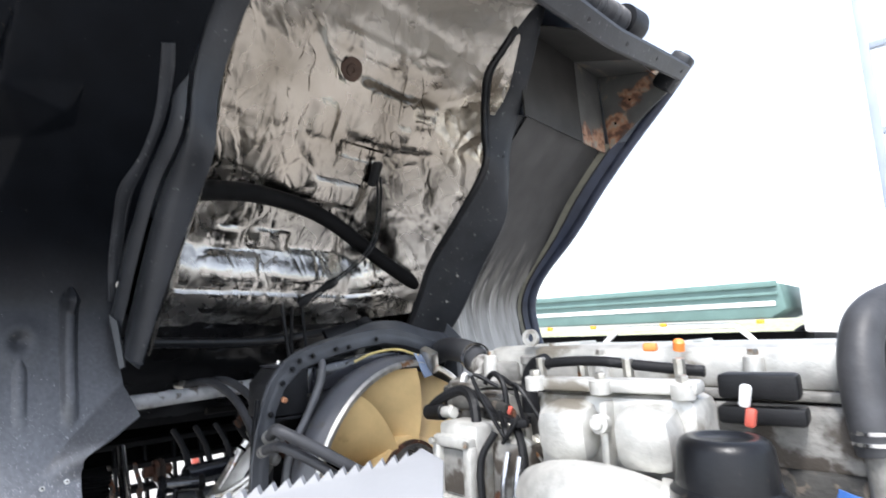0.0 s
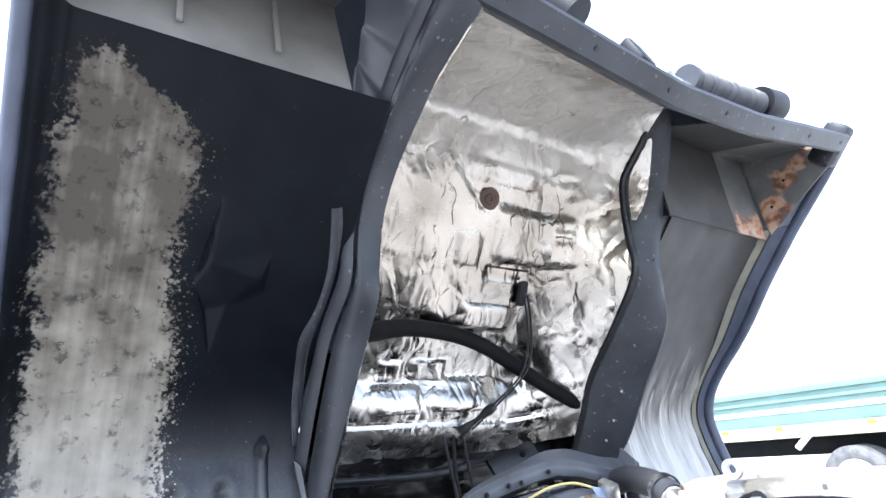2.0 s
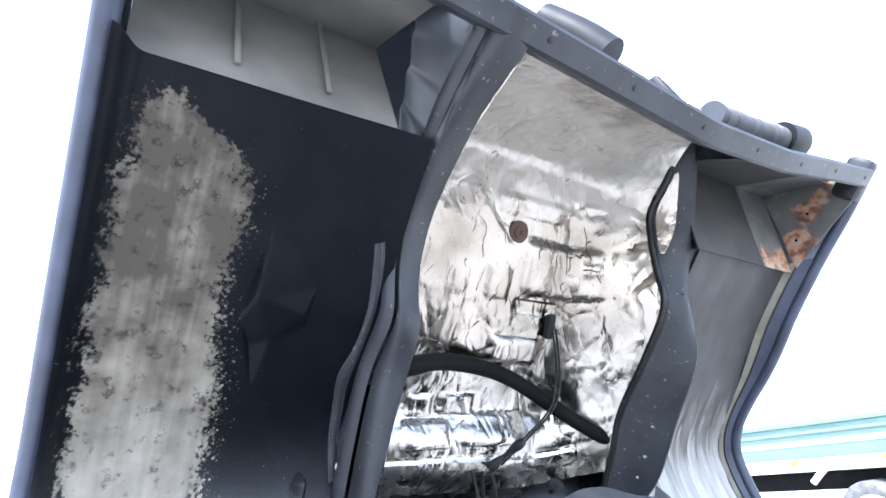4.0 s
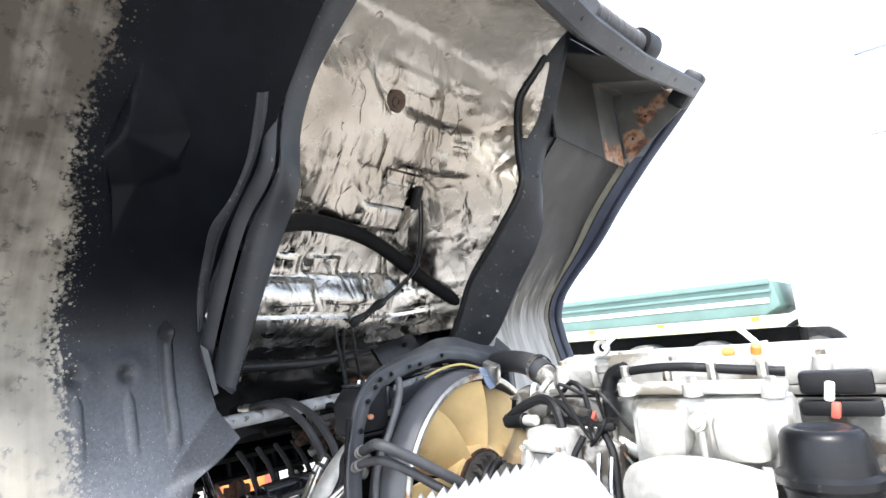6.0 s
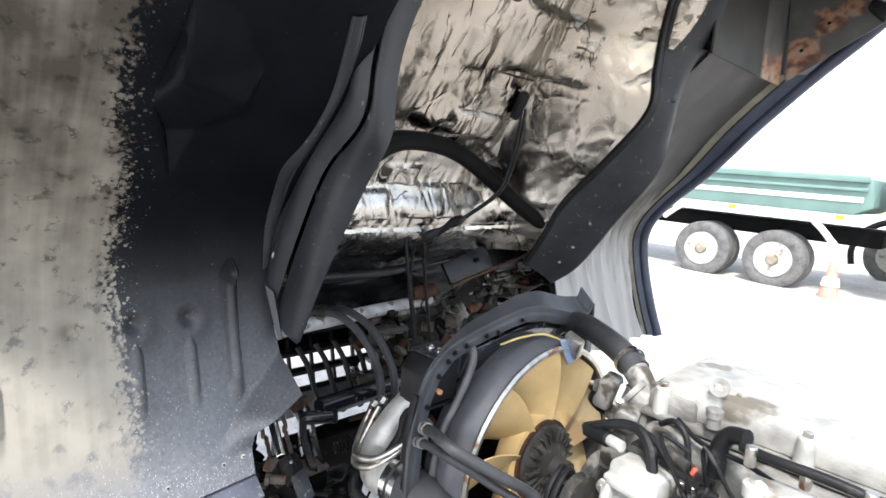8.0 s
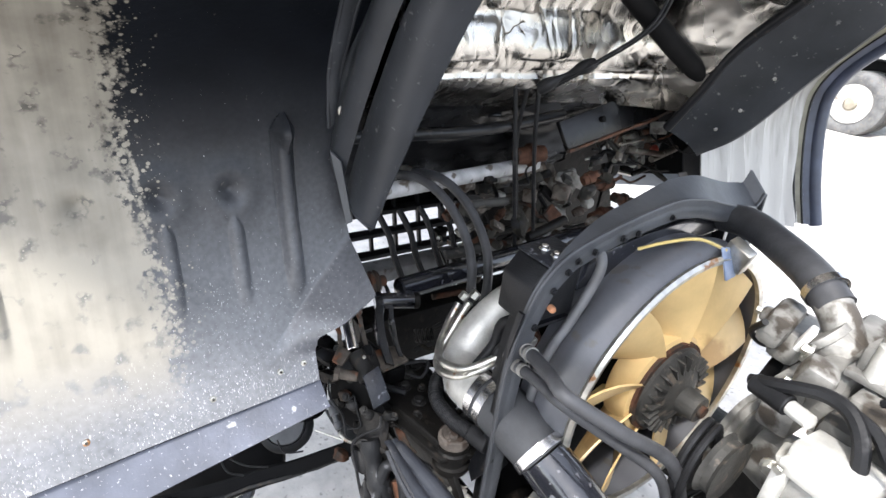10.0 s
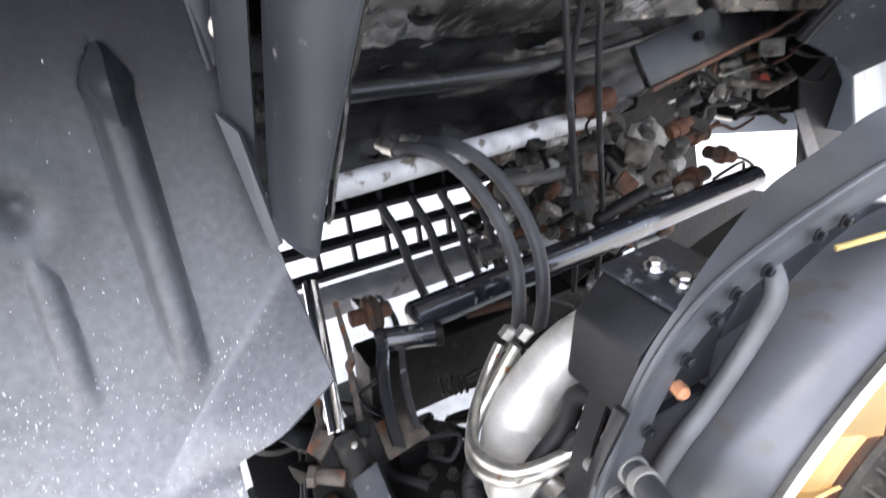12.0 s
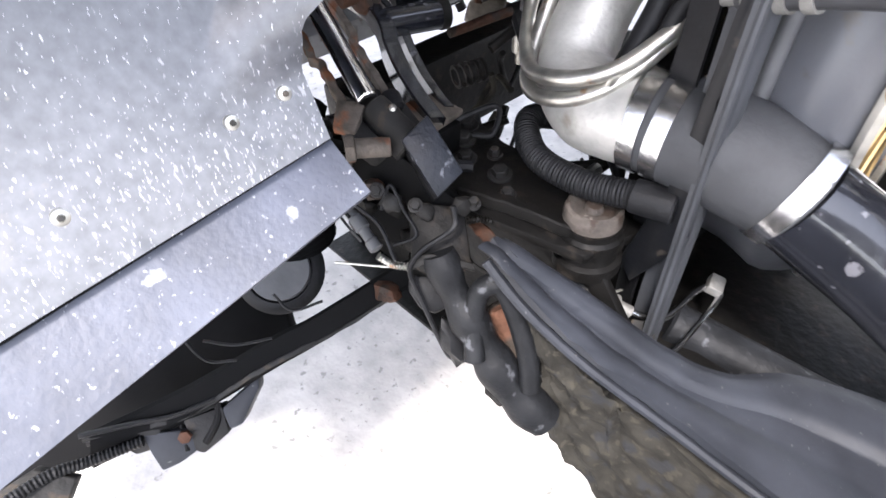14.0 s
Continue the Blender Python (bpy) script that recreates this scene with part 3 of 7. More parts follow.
# ---- ground ----
bm = bmesh.new()
def ground_point(u, v):
    x, y = (u - 0.5), (v - 0.5)
    x, y = math.copysign(abs(2 * x) ** 3, x) * 600, math.copysign(abs(2 * y) ** 3, y) * 600
    return (x, y, 0.02 * noise.noise((x * 0.6, y * 0.6, 0)) * max(0, 1 - abs(x) / 40))
bm = skin(ground_point, 80, 80, -0.05)
solid("ground", bm, GROUND, "pale sunlit concrete yard with small stones and stains", "ground", "structure")

# ---- tilted cab ----
MID = 0.06
cab = thing("truck_cab", (-1.0, MID, 0.9), "tilted truck cab with muddy black underside and foil-lined engine tunnel", "truck cab")
LINE = [(-0.075, 1.02), (-0.125, 1.14), (-0.165, 1.26), (-0.19, 1.36), (-0.198, 1.45), (-0.165, 1.54), (-0.09, 1.63), (0.0, 1.715), (0.08, 1.80), (0.17, 1.91), (0.26, 2.01), (0.36, 2.115)]


def liner_point(v, y, side):
    x, z = along([(a, 0, b) for a, b in LINE], v).xz
    return Vector((x, y, z))


DENT = dict(T=(-0.806, 0.822, 0), U=(-0.75, 0.807, 0), R=(-0.688, 0.753, 0), BR=(-0.686, 0.690, 0), TR=(-0.712, 0.702, 0.026), TL=(-0.812, 0.722, 0.032),
            TB=(-0.757, 0.654, 0), TIP=(-0.77, 0.557, 0), L=(-0.832, 0.69, 0), H=(-0.800, 0.650, -0.020))
DENT_FACETS = ("T U TL", "U R TL", "R TR TL", "TL TR TB", "TL TB H", "TB TIP H", "TIP L H", "L TL H", "T TL L", "R BR TR", "BR TB TR")


def stamped_dent(y, v):
    """Depth of the stamped, facetted dent at a place of the liner."""
    for names in DENT_FACETS:
        (ay, av, ad), (by, bv, bd), (cy, cv, cd) = (DENT[k] for k in names.split())
        det = (bv - cv) * (ay - cy) + (cy - by) * (av - cv)
        f = ((bv - cv) * (y - cy) + (cy - by) * (v - cv)) / det
        g = ((cv - av) * (y - cy) + (ay - cy) * (v - cv)) / det
        if f >= 0 and g >= 0 and f + g <= 1:
            return f * ad + g * bd + (1 - f - g) * cd
    return 0.0


def near_liner(u, v):
    # the inner edge stands back round the notch at the lower corner
    back = max(0.0, min(1.0, (0.121 - v) / 0.055))
    inner = -0.515 + 0.012 * ease(0.24, 0.14, v) - 0.097 * (back - 0.18 * max(0.0, back - 0.7) ** 2)
    y = -1.14 + (inner + 1.14) * u
    p = liner_point(v, y, -1)
    # lower inner corner folds out towards the rear along a diagonal crease
    fold = (y + 0.51) * 0.695 - (p.z - 1.245) * 0.719
    p.x += min(0.105, 1.9 * max(0.0, fold) ** 2 / (max(0.0, fold) + 0.006)) * ease(0.035, 0.095, v)
    p.z -= 0.11 * (-0.58 - y) * ease(0.14, 0.0, v)
    # outer edge rolls outwards
    p.x += 0.05 * ease(0.10, 0.0, u) ** 2
    # pressed ribs in the lower half, the inner one with a raised pointed end
    for y0, top, w in ((-0.612, 0.385, 0.017), (-0.699, 0.235, 0.013), (-0.801, 0.238, 0.013), (-1.02, 0.22, 0.014)):
        wide = w * ease(top, top - 0.035, v)
        if wide > 0.001:
            p.x += (0.019 if y0 > -0.65 else 0.009) * ease(1.0, 0.15, abs(y - y0) / wide) * ease(top, top - 0.03, v) * ease(0.10, 0.16, v)
    d = abs(y + 0.610) / 0.018 + abs(v - 0.350) / 0.034
    p.x += 0.024 * max(0.0, 1 - d)
    for y0, v0 in ((-0.700, 0.262), (-0.803, 0.262), (-0.905, 0.262)):
        d = math.hypot((y - y0) / 0.035, (v - v0) / 0.035)
        p.x += 0.015 * math.exp(-d * d) - 0.026 * math.exp(-(d * 1.9) ** 2)
    p.x += stamped_dent(y, v)
    p.x += 0.004 * noise.noise((y * 3, v * 5, 0.3))
    return p


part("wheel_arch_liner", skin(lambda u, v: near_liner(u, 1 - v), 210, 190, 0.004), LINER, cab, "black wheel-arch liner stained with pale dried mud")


def far_recess(v):
    return 0.035 + 0.06 * ease(0.45, 0.85, v)


def far_liner(u, v):
    y = 0.64 + 0.57 * u
    p = liner_point(v, y, 1)
    p.x -= far_recess(v)
    # pressed folds in the lower part
    for y0, w in ((0.73, 0.016), (0.83, 0.012), (0.94, 0.014), (1.06, 0.020), (1.15, 0.010)):
        p.x += 0.022 * math.exp(-((y - y0 - 0.06 * v) / w) ** 2) * ease(0.62, 0.45, v)
    p.x += 0.010 * noise.noise((y * 6, v * 6, 1.7)) + 0.004 * noise.noise((y * 17, v * 11, 4.7))
    return p


part("wheel_arch_liner", skin(far_liner, 60, 60, -0.004), FAR_LINER, cab, "dusty dark wheel-arch liner, streaked paler below")


def far_lip(a, b):
    def fn(u, v):
        k = a + (b - a) * u
        p = liner_point(v, 1.205 + 0.06 * k, 1)
        p.x += -far_recess(v) * (1 - k) + 0.016 * k
        return p
    return fn


part("lip_seam", skin(far_lip(0.0, 0.34), 4, 50, -0.004), SEAM, cab, "yellowed seam-sealed lip flange")
part("lip_band", skin(far_lip(0.34, 1.0), 6, 50, -0.006), LIP_BLUE, cab, "dark blue painted lip band")
part("seam_bead", sweep([far_lip(0, 1)(0.0, k / 20) + Vector((0.004, -0.004, 0)) for k in range(21)], 0.005, 8, 3), BLACK_PAINT, cab)
part("seam_bead", sweep([far_lip(0, 1)(0.34, k / 20) + Vector((0.003, -0.003, 0)) for k in range(21)], 0.004, 8, 3), BLACK_PAINT, cab)
# edge flap beside the tunnel flange
part("edge_flap", plate([(-0.176, -0.535, 1.405), (-0.161, -0.522, 1.39), (-0.141, -0.508, 1.285), (-0.146, -0.516, 1.28)], (0.004, -0.004, 0)), BRACKET_GREY, cab)

# rubber skirt below the near liner
def skirt(u, v):
    y = -1.15 + 0.555 * u
    top, low = 1.026 - 0.11 * (-0.58 - y), 0.992 - 0.20 * (-0.60 - y)
    return (-0.082 + 0.05 * v, y, top - 0.007 + (low - top) * v)
part("mud_skirt", skin(lambda u, v: skirt(u, 1 - v), 20, 4, 0.006), SKIRT, cab, "grey rubber mud skirt with splashes")
part("skirt_seam", sweep([(Vector(skirt(k / 12, 0.0)) + Vector((0.006, 0, 0.002))) for k in range(13)], 0.004, 8, 2), DARK, cab)
for x, y, z in ((-0.062, -0.630, 1.072), (-0.063, -0.670, 1.067), (-0.052, -0.780, 1.062), (-0.060, -0.95, 1.045)):
    o = vec((x - 0.001, y, z))
    washer = part("washer", lathe(o, (1, 0, 0.3), [(-0.003, 0.0048), (0.0015, 0.0048), (0.002, 0.0025)], 18), ZINC, cab)
    part("rivet", lathe(o + Vector((0.002, 0, 0.0006)), (1, 0, 0.3), [(0, 0.0022), (0.002, 0.0018), (0.002, 0.0005)], 10), IRON, washer)

# outer fender lips
for y in (-1.15, 1.262):
    path = [(x + 0.012, y, z) for x, z in LINE] + [(0.50, y, 2.24), (0.60, y, 2.345)]
    part("fender_lip", sweep(path, 0.022, 10, 4), LIP_BLUE, cab)

# outer shell
ROOF = [(0.50, 2.36), (-0.80, 3.76), (-2.0, 2.68), (-1.95, 2.0), (-1.35, 0.95), (-0.95, 0.86)]
for y, d in ((-1.17, 0.02), (1.265, 0.02)):
    outline = [(x, z) for x, z in LINE][::1] + [(0.50, 2.24), (0.60, 2.33)] + ROOF + [(-0.5, 1.0)]
    part("side_panel", plate([(x, y, z) for x, z in outline], (0, d, 0)), SHELL, cab)
for name, a, b in (("rear_wall", ROOF[0], ROOF[1]), ("roof", ROOF[1], ROOF[2]), ("windscreen_panel", ROOF[2], ROOF[3]), ("front_panel", ROOF[3], ROOF[4])):
    part(name, plate([(a[0], -1.149, a[1]), (b[0], -1.149, b[1]), (b[0], 1.264, b[1]), (a[0], 1.264, a[1])], (0.012, 0, -0.012)), SHELL, cab)

# Near-black sheets added inside the shell to darken the opening under the cab
part("front_darkener", plate([(-0.97, -1.12, 0.90), (-1.33, -1.12, 0.99), (-1.92, -1.12, 2.0), (-1.92, 1.23, 2.0), (-1.33, 1.23, 0.99), (-0.97, 1.23, 0.90)], (0.02, 0, 0.02)), DARK, cab)
part("side_darkener", plate([(-0.55, 1.235, 1.05), (-0.50, 1.235, 1.55), (-0.6, 1.235, 2.1), (-1.9, 1.235, 2.1), (-1.35, 1.235, 1.0), (-0.95, 1.235, 0.92)], (0, -0.01, 0)), DARK, cab)

# engine tunnel
MIDLINE = [(0.565, 2.265), (0.36, 2.38), (0.20, 2.41), (0.07, 2.405), (0.02, 2.30), (-0.045, 2.15), (-0.13, 1.99), (-0.22, 1.86), (-0.31, 1.74), (-0.375, 1.64), (-0.368, 1.545), (-0.405, 1.462), (-0.50, 1.39)]
NEARLINE = [(0.62, 2.25), (0.55, 2.205), (0.45, 2.18), (0.35, 2.145), (0.25, 2.085), (0.17, 2.02), (0.12, 1.93), (0.095, 1.82), (0.05, 1.70), (-0.01, 1.58), (-0.04, 1.49), (-0.075, 1.40), (-0.11, 1.31)]
FARLINE = [(0.44, 2.44), (0.36, 2.40), (0.30, 2.35), (0.20, 2.27), (0.16, 2.20), (0.145, 2.08), (0.14, 1.92), (0.08, 1.82), (0.0, 1.73), (-0.08, 1.65), (-0.13, 1.58), (-0.18, 1.50), (-0.22, 1.42)]


def tunnel(u, v):
    a = along([(x, -0.425 - 0.05 * ease(0.6, 1.0, v), z) for x, z in NEARLINE], v)
    b = along([(x, -0.30, z) for x, z in MIDLINE], v)
    c = along([(x, 0.30, z) for x, z in MIDLINE], v)
    d = along([(x, 0.515, z) for x, z in FARLINE], v)
    if u < 0.22:
        f = ease(0, 1, u / 0.22)
        p = Vector((a.x + (b.x - a.x) * f ** 0.7, a.y + (b.y - a.y) * (u / 0.22), a.z + (b.z - a.z) * f ** 0.7))
    elif u < 0.68:
        p = b.lerp(c, (u - 0.22) / 0.46)
    else:
        f = (u - 0.68) / 0.32
        g = f ** 1.5
        p = Vector((c.x + (d.x - c.x) * g, c.y + (d.y - c.y) * f ** 0.85, c.z + (d.z - c.z) * g))
    n = Vector((0.82, 0, -0.57))
    bumps = 0.0
    # pressed pads
    for y0, v0, wy, wv, h in ((0.27, 0.455, 0.165, 0.047, 0.026), (0.21, 0.52, 0.115, 0.015, -0.014), (0.155, 0.604, 0.115, 0.025, 0.018), (0.02, 0.485, 0.05, 0.03, 0.010),
                              (0.38, 0.445, 0.03, 0.010, 0.012), (0.32, 0.470, 0.03, 0.010, 0.012), (-0.14, 0.55, 0.035, 0.10, 0.010), (0.12, 0.36, 0.16, 0.02, 0.010),
                              (-0.02, 0.73, 0.075, 0.028, 0.016), (-0.165, 0.735, 0.05, 0.03, 0.012), (0.12, 0.80, 0.14, 0.055, 0.012), (-0.14, 0.815, 0.10, 0.045, 0.012), (0.0, 0.885, 0.5, 0.012, -0.014)):
        k = ease(1.0, 0.76, abs(p.y - y0) / wy) * ease(1.0, 0.68, abs(v - v0) / wv)
        bumps += 0.8 * h * k
    w = Vector((noise.noise((p.x * 5, p.y * 5, p.z * 5 + 7)), noise.noise((p.x * 5 + 9, p.y * 5, p.z * 5)), 0)) * 0.12
    crumple = 0.009 * noise.noise((p.x * 4.5, p.y * 4.5, p.z * 4.5))
    for f, h in ((6.5, 0.0066), (13.0, 0.0032), (27.0, 0.0016)):
        crumple += h * (0.35 - abs(noise.noise(((p.x + w.x) * f, (p.y + w.y) * f * 1.4, (p.z + w.x) * f))))
    return p + n * (bumps + crumple)


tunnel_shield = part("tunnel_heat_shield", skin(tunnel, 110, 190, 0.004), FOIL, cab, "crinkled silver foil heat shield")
# grommet and foil washers
o = vec(tunnel(0.22 + 0.46 * 0.615, 0.405))
nrm = vec((0.86, -0.05, -0.5)).normalized()
part("grommet", lathe(o + nrm * 0.006, nrm, [(0, 0.040), (0.003, 0.039), (0.005, 0.034), (0.004, 0.020), (0.007, 0.018), (0.007, 0.009), (0.003, 0.008)], 28), GROMMET, cab, "brown rubber grommet")
for u, v in ((0.655, 0.285), (0.40, 0.27), (0.70, 0.46), (0.675, 0.475)):
    o = vec(tunnel(u, v))
    part("foil_washer", lathe(o, (0.5, -0.1, -0.85) if v < 0.3 else (0.85, -0.2, -0.5), [(-0.004, 0.016), (0.006, 0.015), (0.006, 0.010), (0.002, 0.009)], 18), FOIL, cab)

# near tunnel flange: smooth broad face, kinked halfway, with a wall and pressed ridges back to the liner
FACE_L = [(-0.180, 1.335), (-0.155, 1.39), (-0.085, 1.524), (0.01, 1.67), (0.128, 1.768), (0.152, 1.87), (0.180, 1.965), (0.235, 2.035), (0.342, 2.11), (0.45, 2.18), (0.573, 2.245), (0.63, 2.28)]
FACE_R = [(-0.095, -0.488, 1.292), (-0.065, -0.480, 1.37), (-0.01, -0.460, 1.51), (0.055, -0.445, 1.64), (0.125, -0.440, 1.745), (0.135, -0.440, 1.86), (0.155, -0.430, 1.95), (0.215, -0.425, 2.035), (0.34, -0.42, 2.13), (0.45, -0.42, 2.18), (0.57, -0.42, 2.215), (0.63, -0.42, 2.25)]
def flange_face(u, v):
    a = along([(x, -0.503, z) for x, z in FACE_L], v)
    b = along(FACE_R, v)
    p = a.lerp(b, u)
    bow = 0.022 * math.sin(u * math.pi) ** 0.8
    return p + Vector((0.55, -0.75, -0.35)) * bow
part("tunnel_flange", skin(flange_face, 14, 90, 0.004), CAB_GREY, cab)
part("flange_tip", skin(lambda u, v: flange_face(u, 0).lerp(Vector((-0.105, -0.492, 1.283)), v ** 1.3), 14, 8, 0.004), CAB_GREY, cab)
part("flange_fold", skin(lambda u, v: along(FACE_R, v) + Vector((-0.05 * u, 0.006 * u, 0.035 * u)), 3, 60, 0.003), CAB_GREY, cab)
def flange_wall(u, v):
    a = along([(x, -0.503, z) for x, z in FACE_L], v)
    d = 0.085 - 0.02 * v
    return a + Vector((-0.72 * d * u, -0.010 - 0.022 * u - 0.010 * math.sin(u * 5.0), 0.55 * d * u))
part("flange_wall", skin(lambda u, v: flange_wall(1 - u, v), 10, 70, 0.003), CAB_GREY, cab)
def on_liner(y, z, lift):
    """A point of the plain liner at a height, lifted off it."""
    x = float(np.interp(z, [b for a, b in LINE], [a for a, b in LINE]))
    return Vector((x + 0.8 * lift, y, z - 0.6 * lift))


RIDGES = ([(-0.578, 1.925), (-0.566, 1.884), (-0.551, 1.807), (-0.555, 1.736), (-0.572, 1.679), (-0.561, 1.619), (-0.545, 1.53), (-0.532, 1.44)],
          [(-0.560, 1.930), (-0.545, 1.884), (-0.536, 1.809), (-0.539, 1.737), (-0.546, 1.669), (-0.537, 1.607), (-0.526, 1.53), (-0.518, 1.46)])
for rows in RIDGES:
    part("flange_ridge", sweep([on_liner(y, z, 0.004) for y, z in rows], 0.0036, 8, 6), CAB_GREY, cab)
part("ridge_step", skin(lambda u, v: on_liner(*[a + (c - a) * u for a, c in zip(along([(0, y, z) for y, z in RIDGES[0]], v).yz, along([(0, y, z) for y, z in RIDGES[1]], v).yz)], 0.003 + 0.004 * math.sin(u * math.pi)), 4, 40, 0.003), CAB_GREY, cab)
bolt((-0.158, -0.520, 1.474), (1, -0.3, -0.2), 0.008, 0.014, ZINC, cab)

# far tunnel flange
OUT = [(-0.20, 1.30), (-0.098, 1.384), (0.02, 1.55), (0.143, 1.723), (0.165, 1.85), (0.183, 1.975), (0.225, 2.09), (0.28, 2.22), (0.33, 2.36), (0.375, 2.48)]
INN = [(-0.26, 1.36), (-0.19, 1.48), (-0.128, 1.594), (0.02, 1.75), (0.142, 1.90), (0.148, 2.02), (0.155, 2.14), (0.18, 2.24), (0.288, 2.341), (0.34, 2.46)]
def far_flange(u, v):
    a = along([(x, 0.522, z) for x, z in INN], v)
    b = along([(x, 0.60, z) for x, z in OUT], v)
    p = a.lerp(b, u)
    p.x += 0.02 * math.sin(u * math.pi)
    return p
flange_far = part("tunnel_flange", skin(lambda u, v: far_flange(1 - u, v), 10, 60, 0.012), CAB_GREY, cab)
part("flange_edge", sweep([(x, 0.515, z) for x, z in INN], 0.014, 10, 6), BLACK_PAINT, cab)
flange_post = part("flange_post", strip([(0.343, 0.545, 2.490), (0.300, 0.545, 2.400), (0.252, 0.545, 2.296), (0.205, 0.552, 2.190), (0.165, 0.560, 2.100)], (0.5, 0.85, 0), lambda t: 0.050 - 0.016 * t, (-0.018, 0.010, -0.012)), PIPE_GREY, cab, "straight grey post above the flange")
part("post_cap", box((0.340, 0.548, 2.482), (0.034, 0.052, 0.036), (0, -25, 28), 0.004), PIPE_GREY, flange_post)
part("flange_edge", sweep([(x, 0.605, z) for x, z in OUT], 0.008, 8, 6), CAB_GREY, cab)
for v in (0.07, 0.13, 0.20, 0.34, 0.50):
    bolt(far_flange(0.55, v) + Vector((0.012, -0.012, 0)), (0.6, -0.8, -0.1), 0.0032 if v < 0.3 else 0.003, 0.005, ALU_DIRTY if v < 0.3 else BLACK_PAINT, cab)
def foil_strip(u, v):
    f = 0.62 + 0.26 * v
    w = 0.42 * math.sin(math.pi * (0.08 + 0.84 * v))
    p = far_flange(0.06 + w * u, f)
    return p + Vector((0.016, -0.012, -0.004 + 0.004 * noise.noise((u * 4, v * 12, 3))))
part("foil_strip", skin(lambda u, v: foil_strip(1 - u, v), 10, 40, 0.003), FOIL, cab, "bright foil strip on the flange")
def outer_wall(u, v):
    a = along([(x, 0.60, z) for x, z in OUT], v)
    if a.z < 2.115:
        k = 0
        while k < len(LINE) - 2 and LINE[k + 1][1] < a.z:
            k += 1
        f = (a.z - LINE[k][1]) / (LINE[k + 1][1] - LINE[k][1])
        x = LINE[k][0] + (LINE[k + 1][0] - LINE[k][0]) * f
    else:
        x = 0.36 - (a.z - 2.115) * 0.24
    x -= far_recess(min(1.0, (k + f) / (len(LINE) - 1))) if a.z < 2.115 else far_recess(1.0)
    return a.lerp(Vector((x - 0.004, 0.648, a.z)), u)
part("flange_outer_wall", skin(lambda u, v: outer_wall(u, 0.67 * v), 6, 50, 0.003), CAB_GREY, cab)

# black hoop bar across the tunnel
HOOP = [(0.00, -0.44, 1.685), (-0.16, -0.20, 1.75), (-0.225, 0.0, 1.755), (-0.245, 0.14, 1.725), (-0.245, 0.27, 1.66), (-0.225, 0.40, 1.58), (-0.20, 0.55, 1.50)]
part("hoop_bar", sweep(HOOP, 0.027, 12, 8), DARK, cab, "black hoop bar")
# lower firewall, holes and beam
part("firewall_beam", plate([(-0.352, 0.235, 1.290), (-0.352, 0.62, 1.375), (-0.352, 0.83, 1.462), (-0.388, 0.77, 1.512), (-0.388, 0.60, 1.456), (-0.388, 0.215, 1.362)], (-0.014, 0, -0.007), bevel=0.004), FIREWALL, cab, "glossy black firewall beam")
part("beam_edge", strip([(-0.350, 0.24, 1.286), (-0.350, 0.43, 1.328), (-0.350, 0.62, 1.371), (-0.350, 0.83, 1.458)], (0.1, -0.2, 1), 0.010, (-0.012, 0, -0.003), 6, 0.002), RUST, cab, "rusty lower edge of the beam")
part("beam_hole", rod((-0.362, 0.365, 1.368), (-0.385, 0.365, 1.360), 0.009), DARK, cab)
def firewall(u, v):
    y = -0.62 + 1.80 * u
    x, z = along([(-0.46, 0, 1.43), (-0.52, 0, 1.36), (-0.56, 0, 1.27), (-0.62, 0, 1.18), (-0.68, 0, 1.10)], v).xz
    z += 0.12 * ease(0.45, 0.75, y) * v
    n = 0.018 * noise.noise((y * 9, v * 7, 2)) + 0.010 * noise.noise((y * 22, v * 18, 5))
    return (x + n, y, z + n)
part("lower_firewall", skin(firewall, 90, 40, 0.005), FIREWALL, cab, "glossy black lower firewall")
part("firewall_rib", sweep([(-0.45, -0.44, 1.34), (-0.46, 0.0, 1.33), (-0.46, 0.30, 1.36)], 0.016, 10, 5), BLACK_PAINT, cab)
for y in (-0.19, 0.185):
    o = vec((-0.437, y, 1.452))
    part("oval_hole", lathe(o, (0.95, 0, -0.2), [(0, 0.030), (0.010, 0.031), (0.011, 0.026), (-0.01, 0.024)], 20), DARK, cab)

# rear pockets, rail and steps
RAIL = [(-1.13, 2.31), (-0.60, 2.265), (-0.26, 2.235), (-0.07, 2.215), (0.184, 2.19), (0.575, 2.215), (0.95, 2.28), (1.23, 2.325)]
def rail_at(y, out=0.0, up=0.0):
    """A point of the bowed rear rail, moved out from its face or up along it."""
    k = 0
    while k < len(RAIL) - 2 and RAIL[k + 1][0] < y:
        k += 1
    f = (y - RAIL[k][0]) / (RAIL[k + 1][0] - RAIL[k][0])
    z = RAIL[k][1] * (1 - f) + RAIL[k + 1][1] * f
    return Vector((0.585 + 0.70 * out + 0.70 * up, y, z - 0.70 * out + 0.70 * up))
bm = bmesh.new()
rows = []
for k in range(49):
    y = -1.13 + 2.36 * k / 48
    rows.append([bm.verts.new(rail_at(y, o, q)) for o, q in ((0.022, -0.012), (0.030, -0.004), (0.030, 0.050), (0.022, 0.058), (-0.03, 0.058), (-0.03, -0.012))])
for a, b in zip(rows, rows[1:]):
    for i in range(6):
        bm.faces.new((a[i], a[(i + 1) % 6], b[(i + 1) % 6], b[i]))
bm.faces.new(rows[0][::-1]), bm.faces.new(rows[-1])
bmesh.ops.recalc_face_normals(bm, faces=bm.faces)
part("rear_rail", bm, CAB_GREY, cab)
